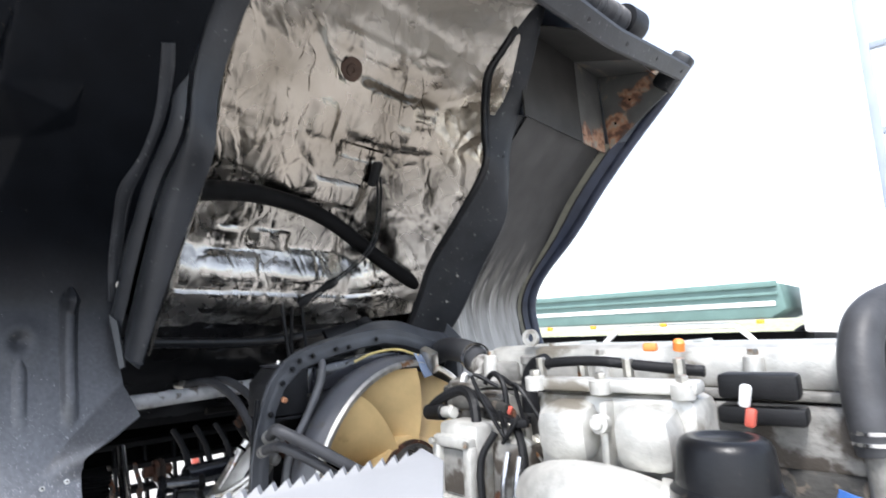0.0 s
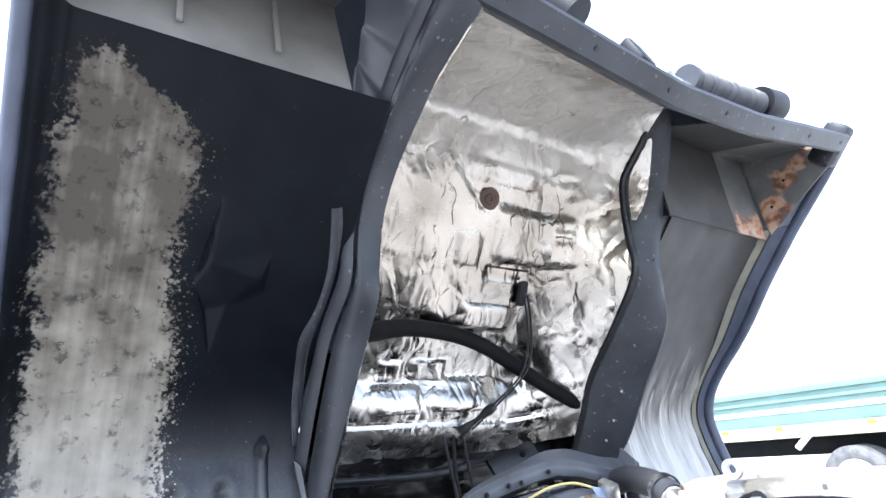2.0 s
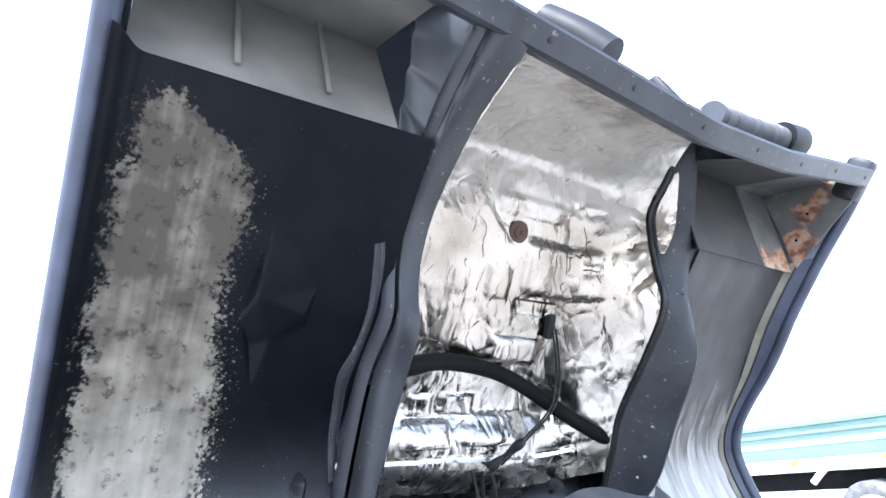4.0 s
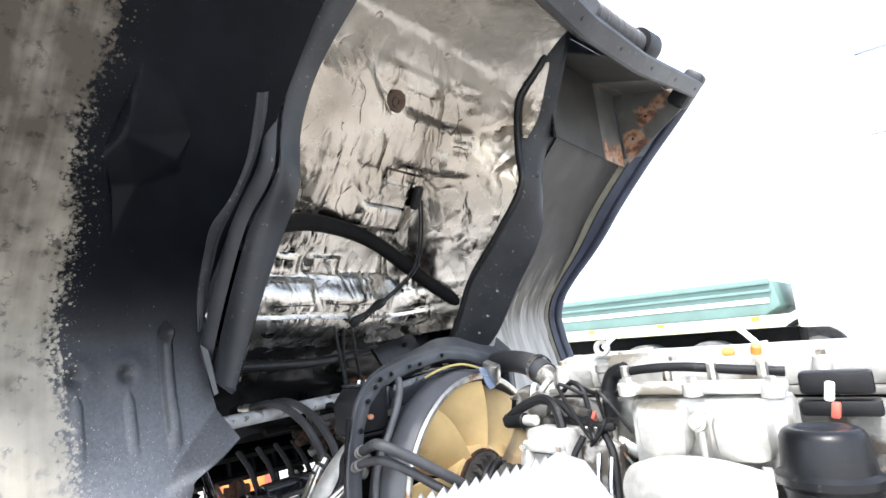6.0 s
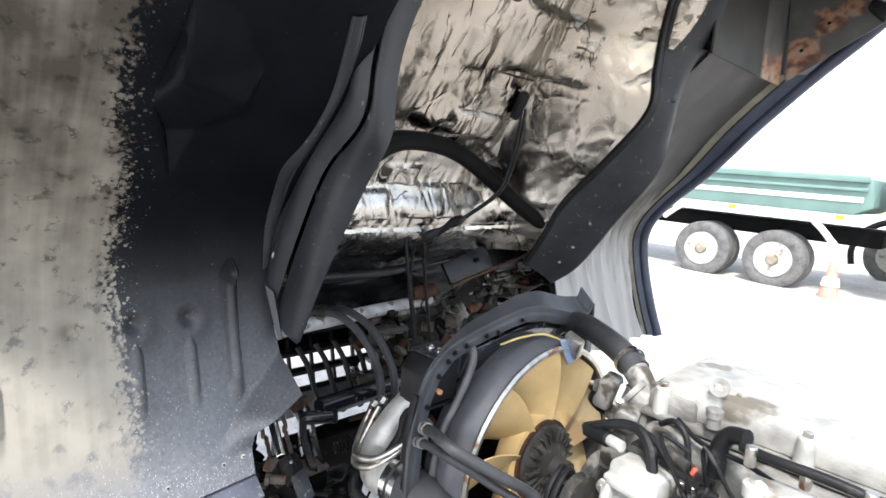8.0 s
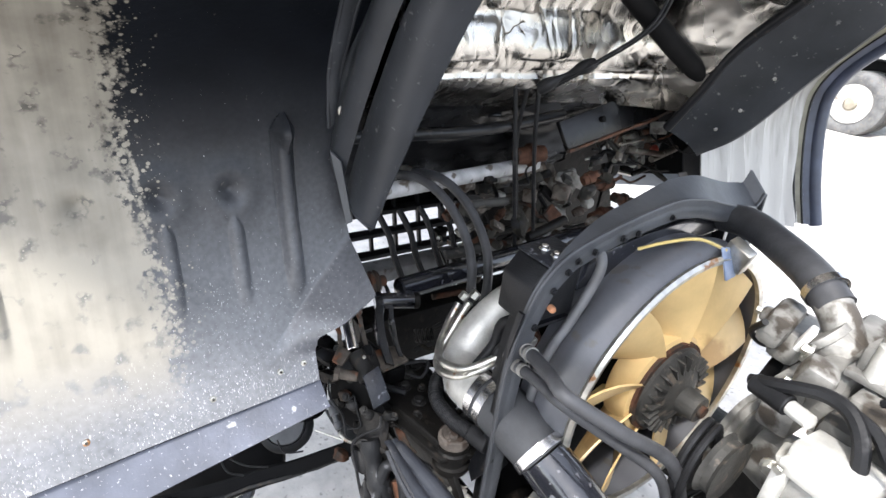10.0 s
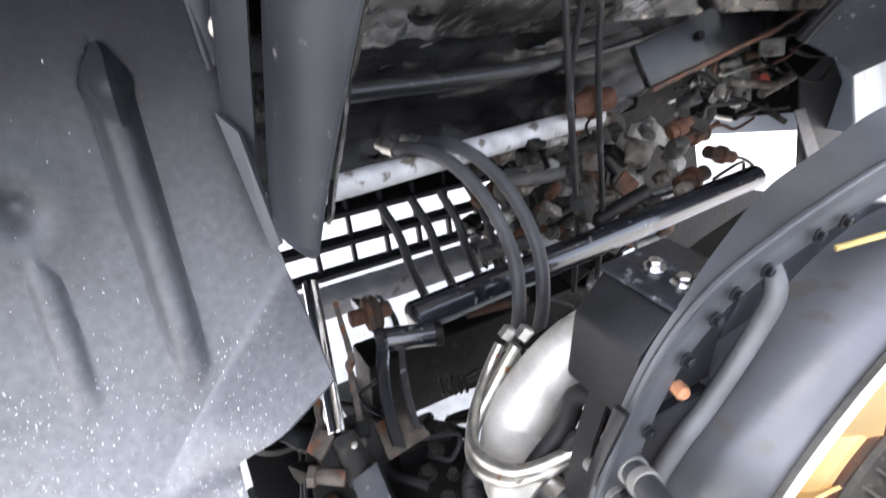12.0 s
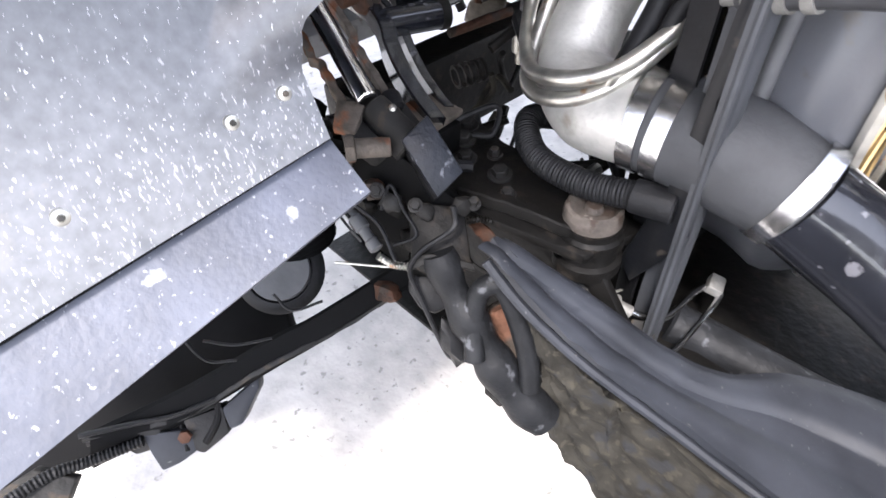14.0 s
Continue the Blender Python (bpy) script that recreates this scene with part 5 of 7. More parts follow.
for line in ([(-0.300, -0.72, 0.665), (-0.275, -0.69, 0.650), (-0.245, -0.65, 0.655)], [(-0.32, -0.74, 0.68), (-0.29, -0.73, 0.64), (-0.262, -0.70, 0.638)], [(-0.27, -0.62, 0.70), (-0.25, -0.61, 0.675), (-0.225, -0.575, 0.685)]):
    part("wire", sweep(line, 0.002, 8, 6), RUBBER, bumper_stay)
pods = thing("valve_block", (-0.27, -0.80, 0.56), "dark grey cast valve block under the bumper stay", "valve")
for name, ring, m in (("port", [(-0.325, -0.866, 0.580), (-0.288, -0.818, 0.576), (-0.281, -0.839, 0.556), (-0.293, -0.861, 0.553), (-0.307, -0.868, 0.561)], DUSTY_STEEL), ("casting", [(-0.302, -0.843, 0.574), (-0.261, -0.788, 0.570), (-0.244, -0.800, 0.547), (-0.250, -0.823, 0.538), (-0.260, -0.847, 0.533), (-0.279, -0.846, 0.551)], GUARD), ("casting", [(-0.276, -0.793, 0.580), (-0.252, -0.744, 0.586), (-0.229, -0.755, 0.558), (-0.236, -0.795, 0.543), (-0.246, -0.802, 0.547)], DUSTY_STEEL), ("casting", [(-0.252, -0.748, 0.583), (-0.243, -0.687, 0.607), (-0.234, -0.695, 0.594), (-0.224, -0.736, 0.563), (-0.231, -0.753, 0.559)], GUARD)):
    part(name, plate(ring, (-0.022, 0.014, -0.024), bevel=0.004), m, pods)
part("bolt_head", lathe((-0.262, -0.800, 0.566), (0.6, -0.4, 0.5), [(0, 0.009), (0.006, 0.009), (0.007, 0.004)], 6), RUST, pods)
for line, r in (([(-0.288, -0.795, 0.568), (-0.270, -0.800, 0.560), (-0.252, -0.808, 0.548)], 0.004), ([(-0.262, -0.745, 0.585), (-0.246, -0.760, 0.572), (-0.240, -0.785, 0.556)], 0.005)):
    part("pipe", sweep(line, r, 8, 6), GREASY, pods)
solid("air_hose", sweep([(-0.296, -0.845, 0.568), (-0.311, -0.905, 0.575), (-0.316, -0.945, 0.590), (-0.31, -1.0, 0.60)], 0.0075, 10, 8, ribs=(0.005, 0.0008)), RUBBER, "black air hose leaving the valve block", "hose", group="air hoses")
part("corner_sheet", plate([(-0.330, -0.955, 0.60), (-0.300, -0.925, 0.575), (-0.285, -0.950, 0.560), (-0.290, -1.02, 0.550), (-0.33, -1.03, 0.60)], (-0.01, 0.006, -0.012), bevel=0.002), DUSTY_STEEL, pods)

horn = thing("horn", (-0.37, -0.57, 0.62), "ribbed black disc horn behind the bumper stay", "horn")
part("bell", lathe((-0.345, -0.575, 0.66), (0.6, -0.35, 0.75), [(-0.03, 0.05), (-0.025, 0.066), (-0.018, 0.061), (-0.012, 0.067), (-0.006, 0.062), (0.0, 0.067), (0.006, 0.060), (0.008, 0.05), (0.004, 0.048), (0.003, 0.01)], 36), BLACK_PLASTIC, horn)
part("face", lathe((-0.345, -0.575, 0.66), (0.6, -0.35, 0.75), [(0.006, 0.047), (0.011, 0.045), (0.013, 0.02), (0.013, 0.002)], 32), PIPE_GREY, horn, "plain grey horn face")
bellows = thing("rubber_bellows", (-0.36, -0.50, 0.70), "ribbed black rubber bellows behind the mud skirt", "bellows")
part("band", lathe((-0.355, -0.52, 0.86), (0.1, 0, 1), [(0, 0.058), (0.0, 0.061), (0.012, 0.061), (0.012, 0.058)], 28, close=True), DUSTY_STEEL, bellows)
part("tube", sweep([(-0.37, -0.52, 0.68), (-0.37, -0.52, 0.80), (-0.37, -0.52, 0.92), (-0.37, -0.51, 1.02)], 0.056, 24, 36, ribs=(0.010, 0.0035)), DARK, bellows)

# front wheel under the frame
wheel = part("wheel", lathe((0.62, -0.99, 0.49), (0, 1, 0), [(0.03, 0.30), (0.0, 0.36), (0.0, 0.42), (0.03, 0.475), (0.06, 0.49), (0.20, 0.49), (0.23, 0.475), (0.26, 0.42), (0.26, 0.36), (0.23, 0.30)], 48), TYRE, frame_ob)
part("rim", lathe((0.62, -0.95, 0.49), (0, 1, 0), [(0, 0.28), (0.0, 0.30), (0.18, 0.30), (0.18, 0.20), (0.12, 0.10), (0.12, 0.01)], 40), WHITE_PAINT, wheel)
def hanger(u, v):
    top = along([(0.012, -0.450, 0.765), (0.070, -0.440, 0.718), (0.135, -0.424, 0.676), (0.20, -0.405, 0.641), (0.60, -0.38, 0.58)], u)
    low = along([(0.028, -0.446, 0.580), (0.074, -0.432, 0.510), (0.126, -0.415, 0.440), (0.24, -0.40, 0.36), (0.62, -0.40, 0.30)], u)
    p = top.lerp(low, v)
    n = 0.010 * noise.noise((u * 9, v * 7, 1)) + 0.005 * noise.noise((u * 26, v * 20, 3))
    return p + Vector((0, -1, 0.2)) * n
part("spring_hanger", skin(lambda u, v: hanger(1 - u, v), 50, 36, 0.02), BROWN_DIRT, frame_ob, "mud-caked leaf spring hanger")

brake = thing("brake_pipes", (0.1, -0.36, 0.75), "thin steel brake pipes with a sleeve and pale fittings", "pipe")
part("bent_bracket", strip([(-0.100, -0.408, 0.800), (-0.072, -0.412, 0.792), (-0.050, -0.412, 0.782), (-0.030, -0.405, 0.774)], (0.3, 0.5, 0.6), 0.018, (-0.004, 0.004, -0.006), 6, 0.003), RUST, brake)
part("sleeve", sweep([(-0.040, -0.414, 0.772), (-0.010, -0.400, 0.767), (0.018, -0.382, 0.759)], 0.0075, 12, 8, ribs=(0.0045, 0.0011)), RUBBER, brake, "corrugated black sleeve")
part("sleeve", sweep([(0.015, -0.384, 0.760), (0.040, -0.366, 0.750), (0.060, -0.354, 0.739)], 0.010, 12, 6), DUSTY_STEEL, brake)
part("fitting", lathe((0.050, -0.360, 0.743), (0.75, 0.42, -0.38), [(0, 0.010), (0.002, 0.014), (0.008, 0.014), (0.010, 0.010), (0.016, 0.010), (0.018, 0.013), (0.034, 0.013), (0.036, 0.008), (0.054, 0.008), (0.056, 0.004)], 16), ALU_DIRTY, brake, "pale pipe fitting")
part("clip", strip([(0.075, -0.335, 0.748), (0.066, -0.352, 0.744), (0.062, -0.366, 0.730)], (0.6, 0.2, 0), 0.004, (0, 0.002, -0.003)), ZINC, brake)
part("pipe", sweep([(0.092, -0.335, 0.722), (0.105, -0.326, 0.716), (0.122, -0.310, 0.710), (0.127, -0.282, 0.707), (0.127, -0.240, 0.701), (0.131, -0.212, 0.698)], 0.0042, 10, 6), STEEL, brake)
part("pipe", sweep([(0.085, -0.372, 0.726), (0.109, -0.360, 0.708), (0.142, -0.345, 0.690), (0.153, -0.320, 0.687), (0.154, -0.274, 0.689), (0.153, -0.230, 0.686), (0.151, -0.201, 0.688)], 0.0042, 10, 6), STEEL, brake)
part("pipe_tab", plate([(0.098, -0.336, 0.712), (0.120, -0.316, 0.706), (0.134, -0.334, 0.686), (0.112, -0.354, 0.694)], (-0.003, 0.002, -0.004), bevel=0.001), DUSTY_STEEL, brake)
part("junction", box((0.140, -0.200, 0.698), (0.020, 0.026, 0.016), (10, 15, 20), 0.003), ALU_DIRTY, brake)
for k in range(5):
    f = k / 4
    part("rust_flake", lump((0.045 + 0.05 * f, -0.392 + 0.028 * f, 0.757 - 0.036 * f), (0.010, 0.005, 0.004), (0, 30, 30)), SCALE_RUST, brake)
part("lower_pipe", rod((0.12, -0.27, 0.668), (0.40, -0.19, 0.60), 0.030), DUSTY_HOSE, brake, "rubber-covered pipe")

# ---- radiator ----
rad = thing("radiator", (0.08, MID, 0.55), "black radiator frame with wavy top and round fan shroud", "radiator")
CX = 0.12
outline = [(-0.335, 0.60), (-0.338, 1.0), (-0.332, 1.108), (-0.314, 1.192), (-0.288, 1.248), (-0.243, 1.288), (-0.178, 1.311), (-0.107, 1.328), (-0.031, 1.342), (0.045, 1.350), (0.13, 1.340), (0.198, 1.322), (0.27, 1.305), (0.34, 1.295), (0.372, 1.27), (0.378, 0.60)]
FZ, FR = 0.958, 0.320
bm = bmesh.new()
def radiator_face(u, v):
    # from the outline to the shroud opening
    k = u * (len(outline) - 1)
    i = min(int(k), len(outline) - 2)
    f = k - i
    oy = outline[i][0] * (1 - f) + outline[i + 1][0] * f
    oz = outline[i][1] * (1 - f) + outline[i + 1][1] * f
    a = math.atan2(oz - FZ, oy - MID)
    iy, iz = MID + FR * math.cos(a), FZ + FR * math.sin(a)
    d = math.hypot(iy - oy, iz - oz)
    reach = min(0.9, 0.055 / d) * v if v < 0.7 else min(0.9, 0.055 / d) * 0.7 + (v - 0.7) / 0.3 * (0.85 - min(0.9, 0.055 / d) * 0.7)
    return (CX + 0.002 * ease(0.2, 0.4, v) - 0.075 * ease(0.62, 0.76, v), oy + (iy - oy) * reach, oz + (iz - oz) * reach)
part("frame_plate", skin(lambda u, v: radiator_face(u, 0.69 * v), 110, 14, 0.005), RAD_GREY, rad)
# recess split from the plate, the void's darkness put into its colour
part("recess", skin(lambda u, v: radiator_face(u, 0.70 + 0.30 * v), 110, 12, 0.004), BLACK_PLASTIC, rad)
part("top_lip", skin(lambda u, v: (CX - (0.006 + 0.039 * ease(0.28, 0.5, u) * ease(0.99, 0.9, u)) * v, along([(0, y, z) for y, z in outline], u).y, along([(0, y, z) for y, z in outline], u).z + (0.004 + 0.036 * ease(0.48, 0.72, u) * ease(0.97, 0.90, u)) * v), 80, 3, 0.004), RAD_GREY, rad)
part("rolled_edge", sweep([(CX + 0.002, y, z) for y, z in outline], 0.0035, 8, 4), RAD_GREY, rad)
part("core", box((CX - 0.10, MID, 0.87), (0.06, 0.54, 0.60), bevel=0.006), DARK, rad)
part("shroud_ring", lathe((CX - 0.04, MID, FZ), (1, 0, 0), [(0.0, FR - 0.014), (0.03, FR - 0.011), (0.055, FR - 0.004), (0.075, FR + 0.003), (0.092, FR + 0.002), (0.108, FR - 0.006), (0.118, FR - 0.014), (0.125, FR - 0.018), (0.125, FR - 0.022), (0.0, FR - 0.020)], 72, close=True), SHROUD, rad)
part("ring_edge", lathe((CX + 0.085, MID, FZ), (1, 0, 0), [(0, FR - 0.012), (0.006, FR - 0.010), (0.012, FR - 0.016), (0.010, FR - 0.026), (0.0, FR - 0.026)], 72, close=True), ZINC, rad, "bright metal shroud edge")
for y, z in ((-0.246, 1.265), (-0.227, 1.282), (-0.19, 1.292), (-0.122, 1.305), (-0.082, 1.308), (0.01, 1.325), (-0.272, 1.235), (-0.300, 1.17), (-0.316, 1.10), (0.245, 1.296), (0.267, 1.290), (0.29, 1.285)):
    bolt((CX + 0.012, y, z), (1, 0, 0), 0.0045, 0.007, BLACK_PAINT, rad)
part("drain_plug", lathe((CX + 0.006, -0.265, 1.198), (1, -0.2, 0), [(0, 0.004), (0.0, 0.0065), (0.010, 0.0065), (0.013, 0.004)], 14), RUST_ORANGE, rad, "orange drain plug")
part("overflow_pipe", sweep([(CX - 0.02, -0.150, 1.288), (CX + 0.012, -0.163, 1.266), (CX + 0.012, -0.172, 1.222), (CX + 0.008, -0.206, 1.150), (CX + 0.004, -0.232, 1.105), (CX, -0.250, 1.05), (CX, -0.260, 0.95)], 0.0095, 10, 8), PIPE_GREY, rad)
part("yellow_tube", sweep([(CX + 0.006, -0.06, 1.270), (CX + 0.035, -0.02, 1.290), (CX + 0.06, 0.04, 1.296), (CX + 0.09, 0.09, 1.278)], 0.0032, 8, 6), YELLOW, rad)
part("side_stay", plate([(0.133, -0.333, 1.205), (0.124, -0.333, 1.158), (0.117, -0.333, 1.117), (0.117, -0.333, 1.031), (0.111, -0.333, 1.009), (0.118, -0.333, 0.930), (0.126, -0.333, 0.862), (0.108, -0.333, 0.815), (0.080, -0.333, 0.765), (0.062, -0.333, 0.790), (0.092, -0.333, 0.905), (0.099, -0.333, 1.003), (0.105, -0.333, 1.117), (0.120, -0.333, 1.205)], (0, 0.006, 0), bevel=0.001), BLACK_PAINT, rad, "black flat side stay")
part("tag", plate([(0.205, 0.075, 1.285), (0.205, 0.105, 1.280), (0.225, 0.122, 1.225), (0.225, 0.092, 1.220)], (0.004, 0.001, 0), bevel=0.001), TAG_BLUE, rad, "pale blue hanging tag")
part("upper_clip", box((CX + 0.10, 0.12, 1.265), (0.05, 0.025, 0.06), (20, 20, 0), 0.005), ZINC, rad)

part("box_bracket", plate([(0.04, -0.29, 1.158), (0.118, -0.29, 1.158), (0.118, -0.20, 1.158), (0.04, -0.20, 1.158)], (0, 0, -0.006)), BLACK_PAINT, rad)
ebox = thing("fuse_box", (0.02, -0.22, 1.10), "matt black box bolted beside the radiator frame", "box")
part("body", plate([(0.035, -0.302, 1.160), (0.035, -0.302, 1.235), (0.035, -0.272, 1.268), (0.035, -0.19, 1.272), (0.035, -0.19, 1.160)], (0.078, 0, 0), bevel=0.005), BLACK_PLASTIC, ebox)
part("lid", plate([(0.033, -0.274, 1.269), (0.114, -0.274, 1.269), (0.114, -0.188, 1.273), (0.033, -0.188, 1.273)], (0, 0, 0.005), bevel=0.002), SCUFFED, ebox)
for x, y in ((0.066, -0.241), (0.096, -0.241)):
    bolt((x, y, 1.275), (0, -0.05, 1), 0.007, 0.010, STEEL, ebox, "nut")

fan = thing("cooling_fan", (0.165, MID, FZ), "amber plastic cooling fan with nine broad blades", "fan")
FX = 0.165
for k in range(9):
    a0 = 2 * math.pi * k / 9 + 0.25
    def blade(u, v):
        r = 0.100 + 0.188 * u
        w = 0.31 + 0.08 * math.sin(u * 2.2)
        a = a0 + (v - 0.5) * 2 * w * (1.0 - 0.25 * u) + 0.12 * u
        return (FX - (v - 0.5) * 0.085 + 0.012 * math.sin(v * 3.14), MID + r * math.cos(a), FZ + r * math.sin(a))
    part("blade", skin(blade, 8, 10, 0.004), FAN_PLASTIC, fan)
part("hub", lathe((FX - 0.03, MID, FZ), (1, 0, 0), [(0, 0.10), (0.005, 0.118), (0.06, 0.118), (0.065, 0.105)], 40), FAN_PLASTIC, fan)
clutch = part("fan_clutch", lathe((FX + 0.03, MID, FZ), (1, 0, 0), [(0, 0.10), (0.02, 0.098), (0.03, 0.085), (0.04, 0.06), (0.05, 0.03), (0.09, 0.028)], 40), IRON, fan)
part("clutch_rim", lathe((FX + 0.030, MID, FZ), (1, 0, 0), [(0, 0.085), (0.0, 0.108), (0.012, 0.108), (0.014, 0.085)], 40, close=True), RUST, clutch, "rusty clutch rim")
for k in range(24):
    a = 2 * math.pi * k / 24
    part("cooling_fin", box((FX + 0.062, MID + 0.078 * math.cos(a), FZ + 0.078 * math.sin(a)), (0.022, 0.03, 0.004), (math.degrees(a), 0, 0), 0), IRON, clutch)
part("shaft_bolt", rod((FX + 0.10, MID, FZ), (FX + 0.13, MID, FZ), 0.014), RUST, fan)

# ---- engine ----
eng = thing("engine", (1.1, MID, 0.55), "dirty cast-aluminium diesel engine with hoses and wiring", "engine")
part("block", box((1.22, 0.13, 0.84), (1.38, 0.36, 0.58), bevel=0.02), IRON, eng)
part("cylinder_head", box((1.20, 0.13, 1.165), (1.40, 0.34, 0.09), bevel=0.012), ALU_DIRTY, eng)
part("valve_cover", box((1.19, 0.15, 1.262), (1.40, 0.26, 0.075), bevel=0.022), ALU, eng, "bright cast valve cover")
part("cover_flange", box((1.19, 0.15, 1.222), (1.43, 0.31, 0.014), bevel=0.004), ALU_DIRTY, eng)
part("cover_step", box((0.53, 0.12, 1.245), (0.10, 0.22, 0.05), (0, 0, 0), 0.010), ALU_DIRTY, eng)
for k in range(6):
    x = 0.51 + 0.26 * k
    for y in (0.012, 0.288):
        boss = part("cover_boss", lathe((x, y, 1.225), (0, 0, 1), [(0, 0.017), (0.055, 0.015), (0.058, 0.011)], 16), ALU, eng)
        part("bolt", rod((x, y, 1.283), (x, y, 1.293), 0.009, seg=6), ZINC, boss)
for k in range(5):
    part("cover_rib", box((0.64 + 0.26 * k, 0.15, 1.301), (0.010, 0.20, 0.008), bevel=0.003), ALU, eng)
part("gear_case", box((0.52, 0.10, 0.98), (0.06, 0.36, 0.40), bevel=0.015), IRON, eng)
for k in range(9):
    a = math.pi * (0.15 + 0.2 * k)
    bolt((0.49, 0.10 + 0.16 * math.cos(a), 1.0 + 0.17 * math.sin(a)), (-1, 0, 0), 0.008, 0.012, ZINC, eng)
part("water_pump", lathe((0.50, 0.06, 0.965), (-1, 0, 0), [(0, 0.10), (0.03, 0.095), (0.05, 0.06), (0.10, 0.05)], 32), ALU_DIRTY, eng)
part("fan_pulley", lathe((0.345, 0.066, 0.958), (1, 0, 0), [(0, 0.06), (0.005, 0.088), (0.012, 0.078), (0.02, 0.088), (0.028, 0.078), (0.036, 0.088), (0.045, 0.07)], 40), ALU_DIRTY, eng)
part("idler_pulley", lathe((0.40, -0.11, 1.02), (1, 0, 0), [(0, 0.03), (0.003, 0.058), (0.010, 0.050), (0.022, 0.050), (0.029, 0.058), (0.034, 0.03)], 32), IRON, eng)
for d in (0.0, 0.016):
    part("belt", sweep([(0.36 + d, -0.02, 0.97), (0.36 + d, -0.06, 1.03), (0.37 + d, -0.11, 1.078), (0.375 + d, -0.165, 1.04), (0.37 + d, -0.15, 0.94), (0.36 + d, -0.08, 0.86), (0.36 + d, 0.04, 0.85)], 0.007, 8, 6), RUBBER, eng)
# pump housing with its square cover
pump = part("pump_housing", box((0.545, -0.105, 1.085), (0.105, 0.085, 0.155), (0, 0, -6), 0.010), ALU, eng)
for dx, dz, w, h in ((0, 0.055, 0.10, 0.022), (0, -0.055, 0.10, 0.022), (-0.042, 0, 0.022, 0.10), (0.042, 0, 0.022, 0.10)):
    part("cover_frame", box((0.54 + dx, -0.155 - dx * 0.1, 1.075 + dz), (w, 0.022, h), (0, 0, -6), 0.006), ALU, pump)
part("cover_window", box((0.54, -0.150, 1.075), (0.07, 0.008, 0.08), (0, 0, -6), 0.003), ALU_DIRTY, pump)
for dx in (-0.042, 0.042):
    for dz in (-0.055, 0.055):
        part("bolt", rod((0.54 + dx, -0.168, 1.075 + dz), (0.54 + dx, -0.176, 1.075 + dz), 0.007, seg=6), ZINC, pump)
part("thermostat", lathe((0.445, 0.09, 1.195), (-0.6, -0.1, 0.4), [(0, 0.036), (0.03, 0.034), (0.032, 0.040), (0.045, 0.040)], 24), ALU_DIRTY, eng)
part("thermostat_neck", sweep([(0.385, 0.125, 1.262), (0.42, 0.11, 1.235), (0.46, 0.10, 1.18)], 0.030, 20, 6), ALU_DIRTY, eng)
for p, size, turn in (((0.455, 0.17, 1.19), (0.07, 0.12, 0.08), (0, 8, 5)), ((0.465, 0.05, 1.16), (0.06, 0.09, 0.10), (0, 0, -8)), ((0.45, -0.01, 1.195), (0.05, 0.05, 0.05), (12, 15, 20)), ((0.43, 0.24, 1.17), (0.05, 0.08, 0.07), (0, 0, 0)), ((0.42, 0.06, 1.10), (0.06, 0.12, 0.10), (0, 0, 0))):
    part("front_casting", box(p, size, turn, 0.012), ALU_DIRTY, eng)
for p in ((0.42, 0.03, 1.205), (0.41, 0.08, 1.165), (0.43, -0.02, 1.165), (0.425, 0.13, 1.155)):
    bolt(p, (-1, -0.3, 0.2), 0.009, 0.016, ZINC, eng)
for p, size, turn, m in (((0.335, 0.115, 1.185), (0.045, 0.08, 0.075), (8, 12, 10), ALU_DIRTY), ((0.345, 0.19, 1.135), (0.055, 0.12, 0.07), (0, 5, 4), ALU_DIRTY), ((0.35, 0.29, 1.05), (0.05, 0.13, 0.14), (6, 0, 0), IRON), ((0.34, 0.17, 1.05), (0.03, 0.12, 0.06), (0, 0, 12), DARK), ((0.35, 0.36, 0.94), (0.05, 0.10, 0.12), (0, 0, 0), IRON)):
    part("front_casting", box(p, size, turn, 0.014), m, eng)
for p, r in (((0.312, 0.10, 1.195), 0.013), ((0.315, 0.155, 1.140), 0.015), ((0.315, 0.215, 1.125), 0.012), ((0.322, 0.26, 1.075), 0.014), ((0.322, 0.31, 1.02), 0.012)):
    boss = part("casting_boss", lathe(p, (-1, -0.15, 0.1), [(-0.02, r * 1.3), (0.0, r * 1.2), (0.006, r), (0.008, r * 0.6)], 18), ALU_DIRTY, eng)
    part("bolt", rod(vec(p) + Vector((-0.006, 0, 0)), vec(p) + Vector((-0.018, -0.002, 0.001)), r * 0.55, seg=6), ZINC, boss)
for line, r in (([(0.33, 0.06, 1.20), (0.30, 0.10, 1.15), (0.305, 0.17, 1.10), (0.32, 0.24, 1.09)], 0.006), ([(0.335, 0.22, 1.17), (0.305, 0.24, 1.12), (0.31, 0.29, 1.06), (0.33, 0.34, 1.02)], 0.008)):
    part("line", sweep(line, r, 8, 6), RUBBER, eng)
part("white_clip", box((0.40, 0.045, 1.215), (0.012, 0.022, 0.05), (10, 15, 20), 0.004), WHITE_PAINT, eng)
part("injection_pump", box((0.645, -0.08, 1.06), (0.085, 0.09, 0.15), bevel=0.014), ALU_DIRTY, eng)
for k in range(4):
    part("pump_union", rod((0.615 + 0.02 * k, -0.10, 1.13), (0.615 + 0.02 * k, -0.105, 1.165), 0.007, seg=8), ZINC, eng)
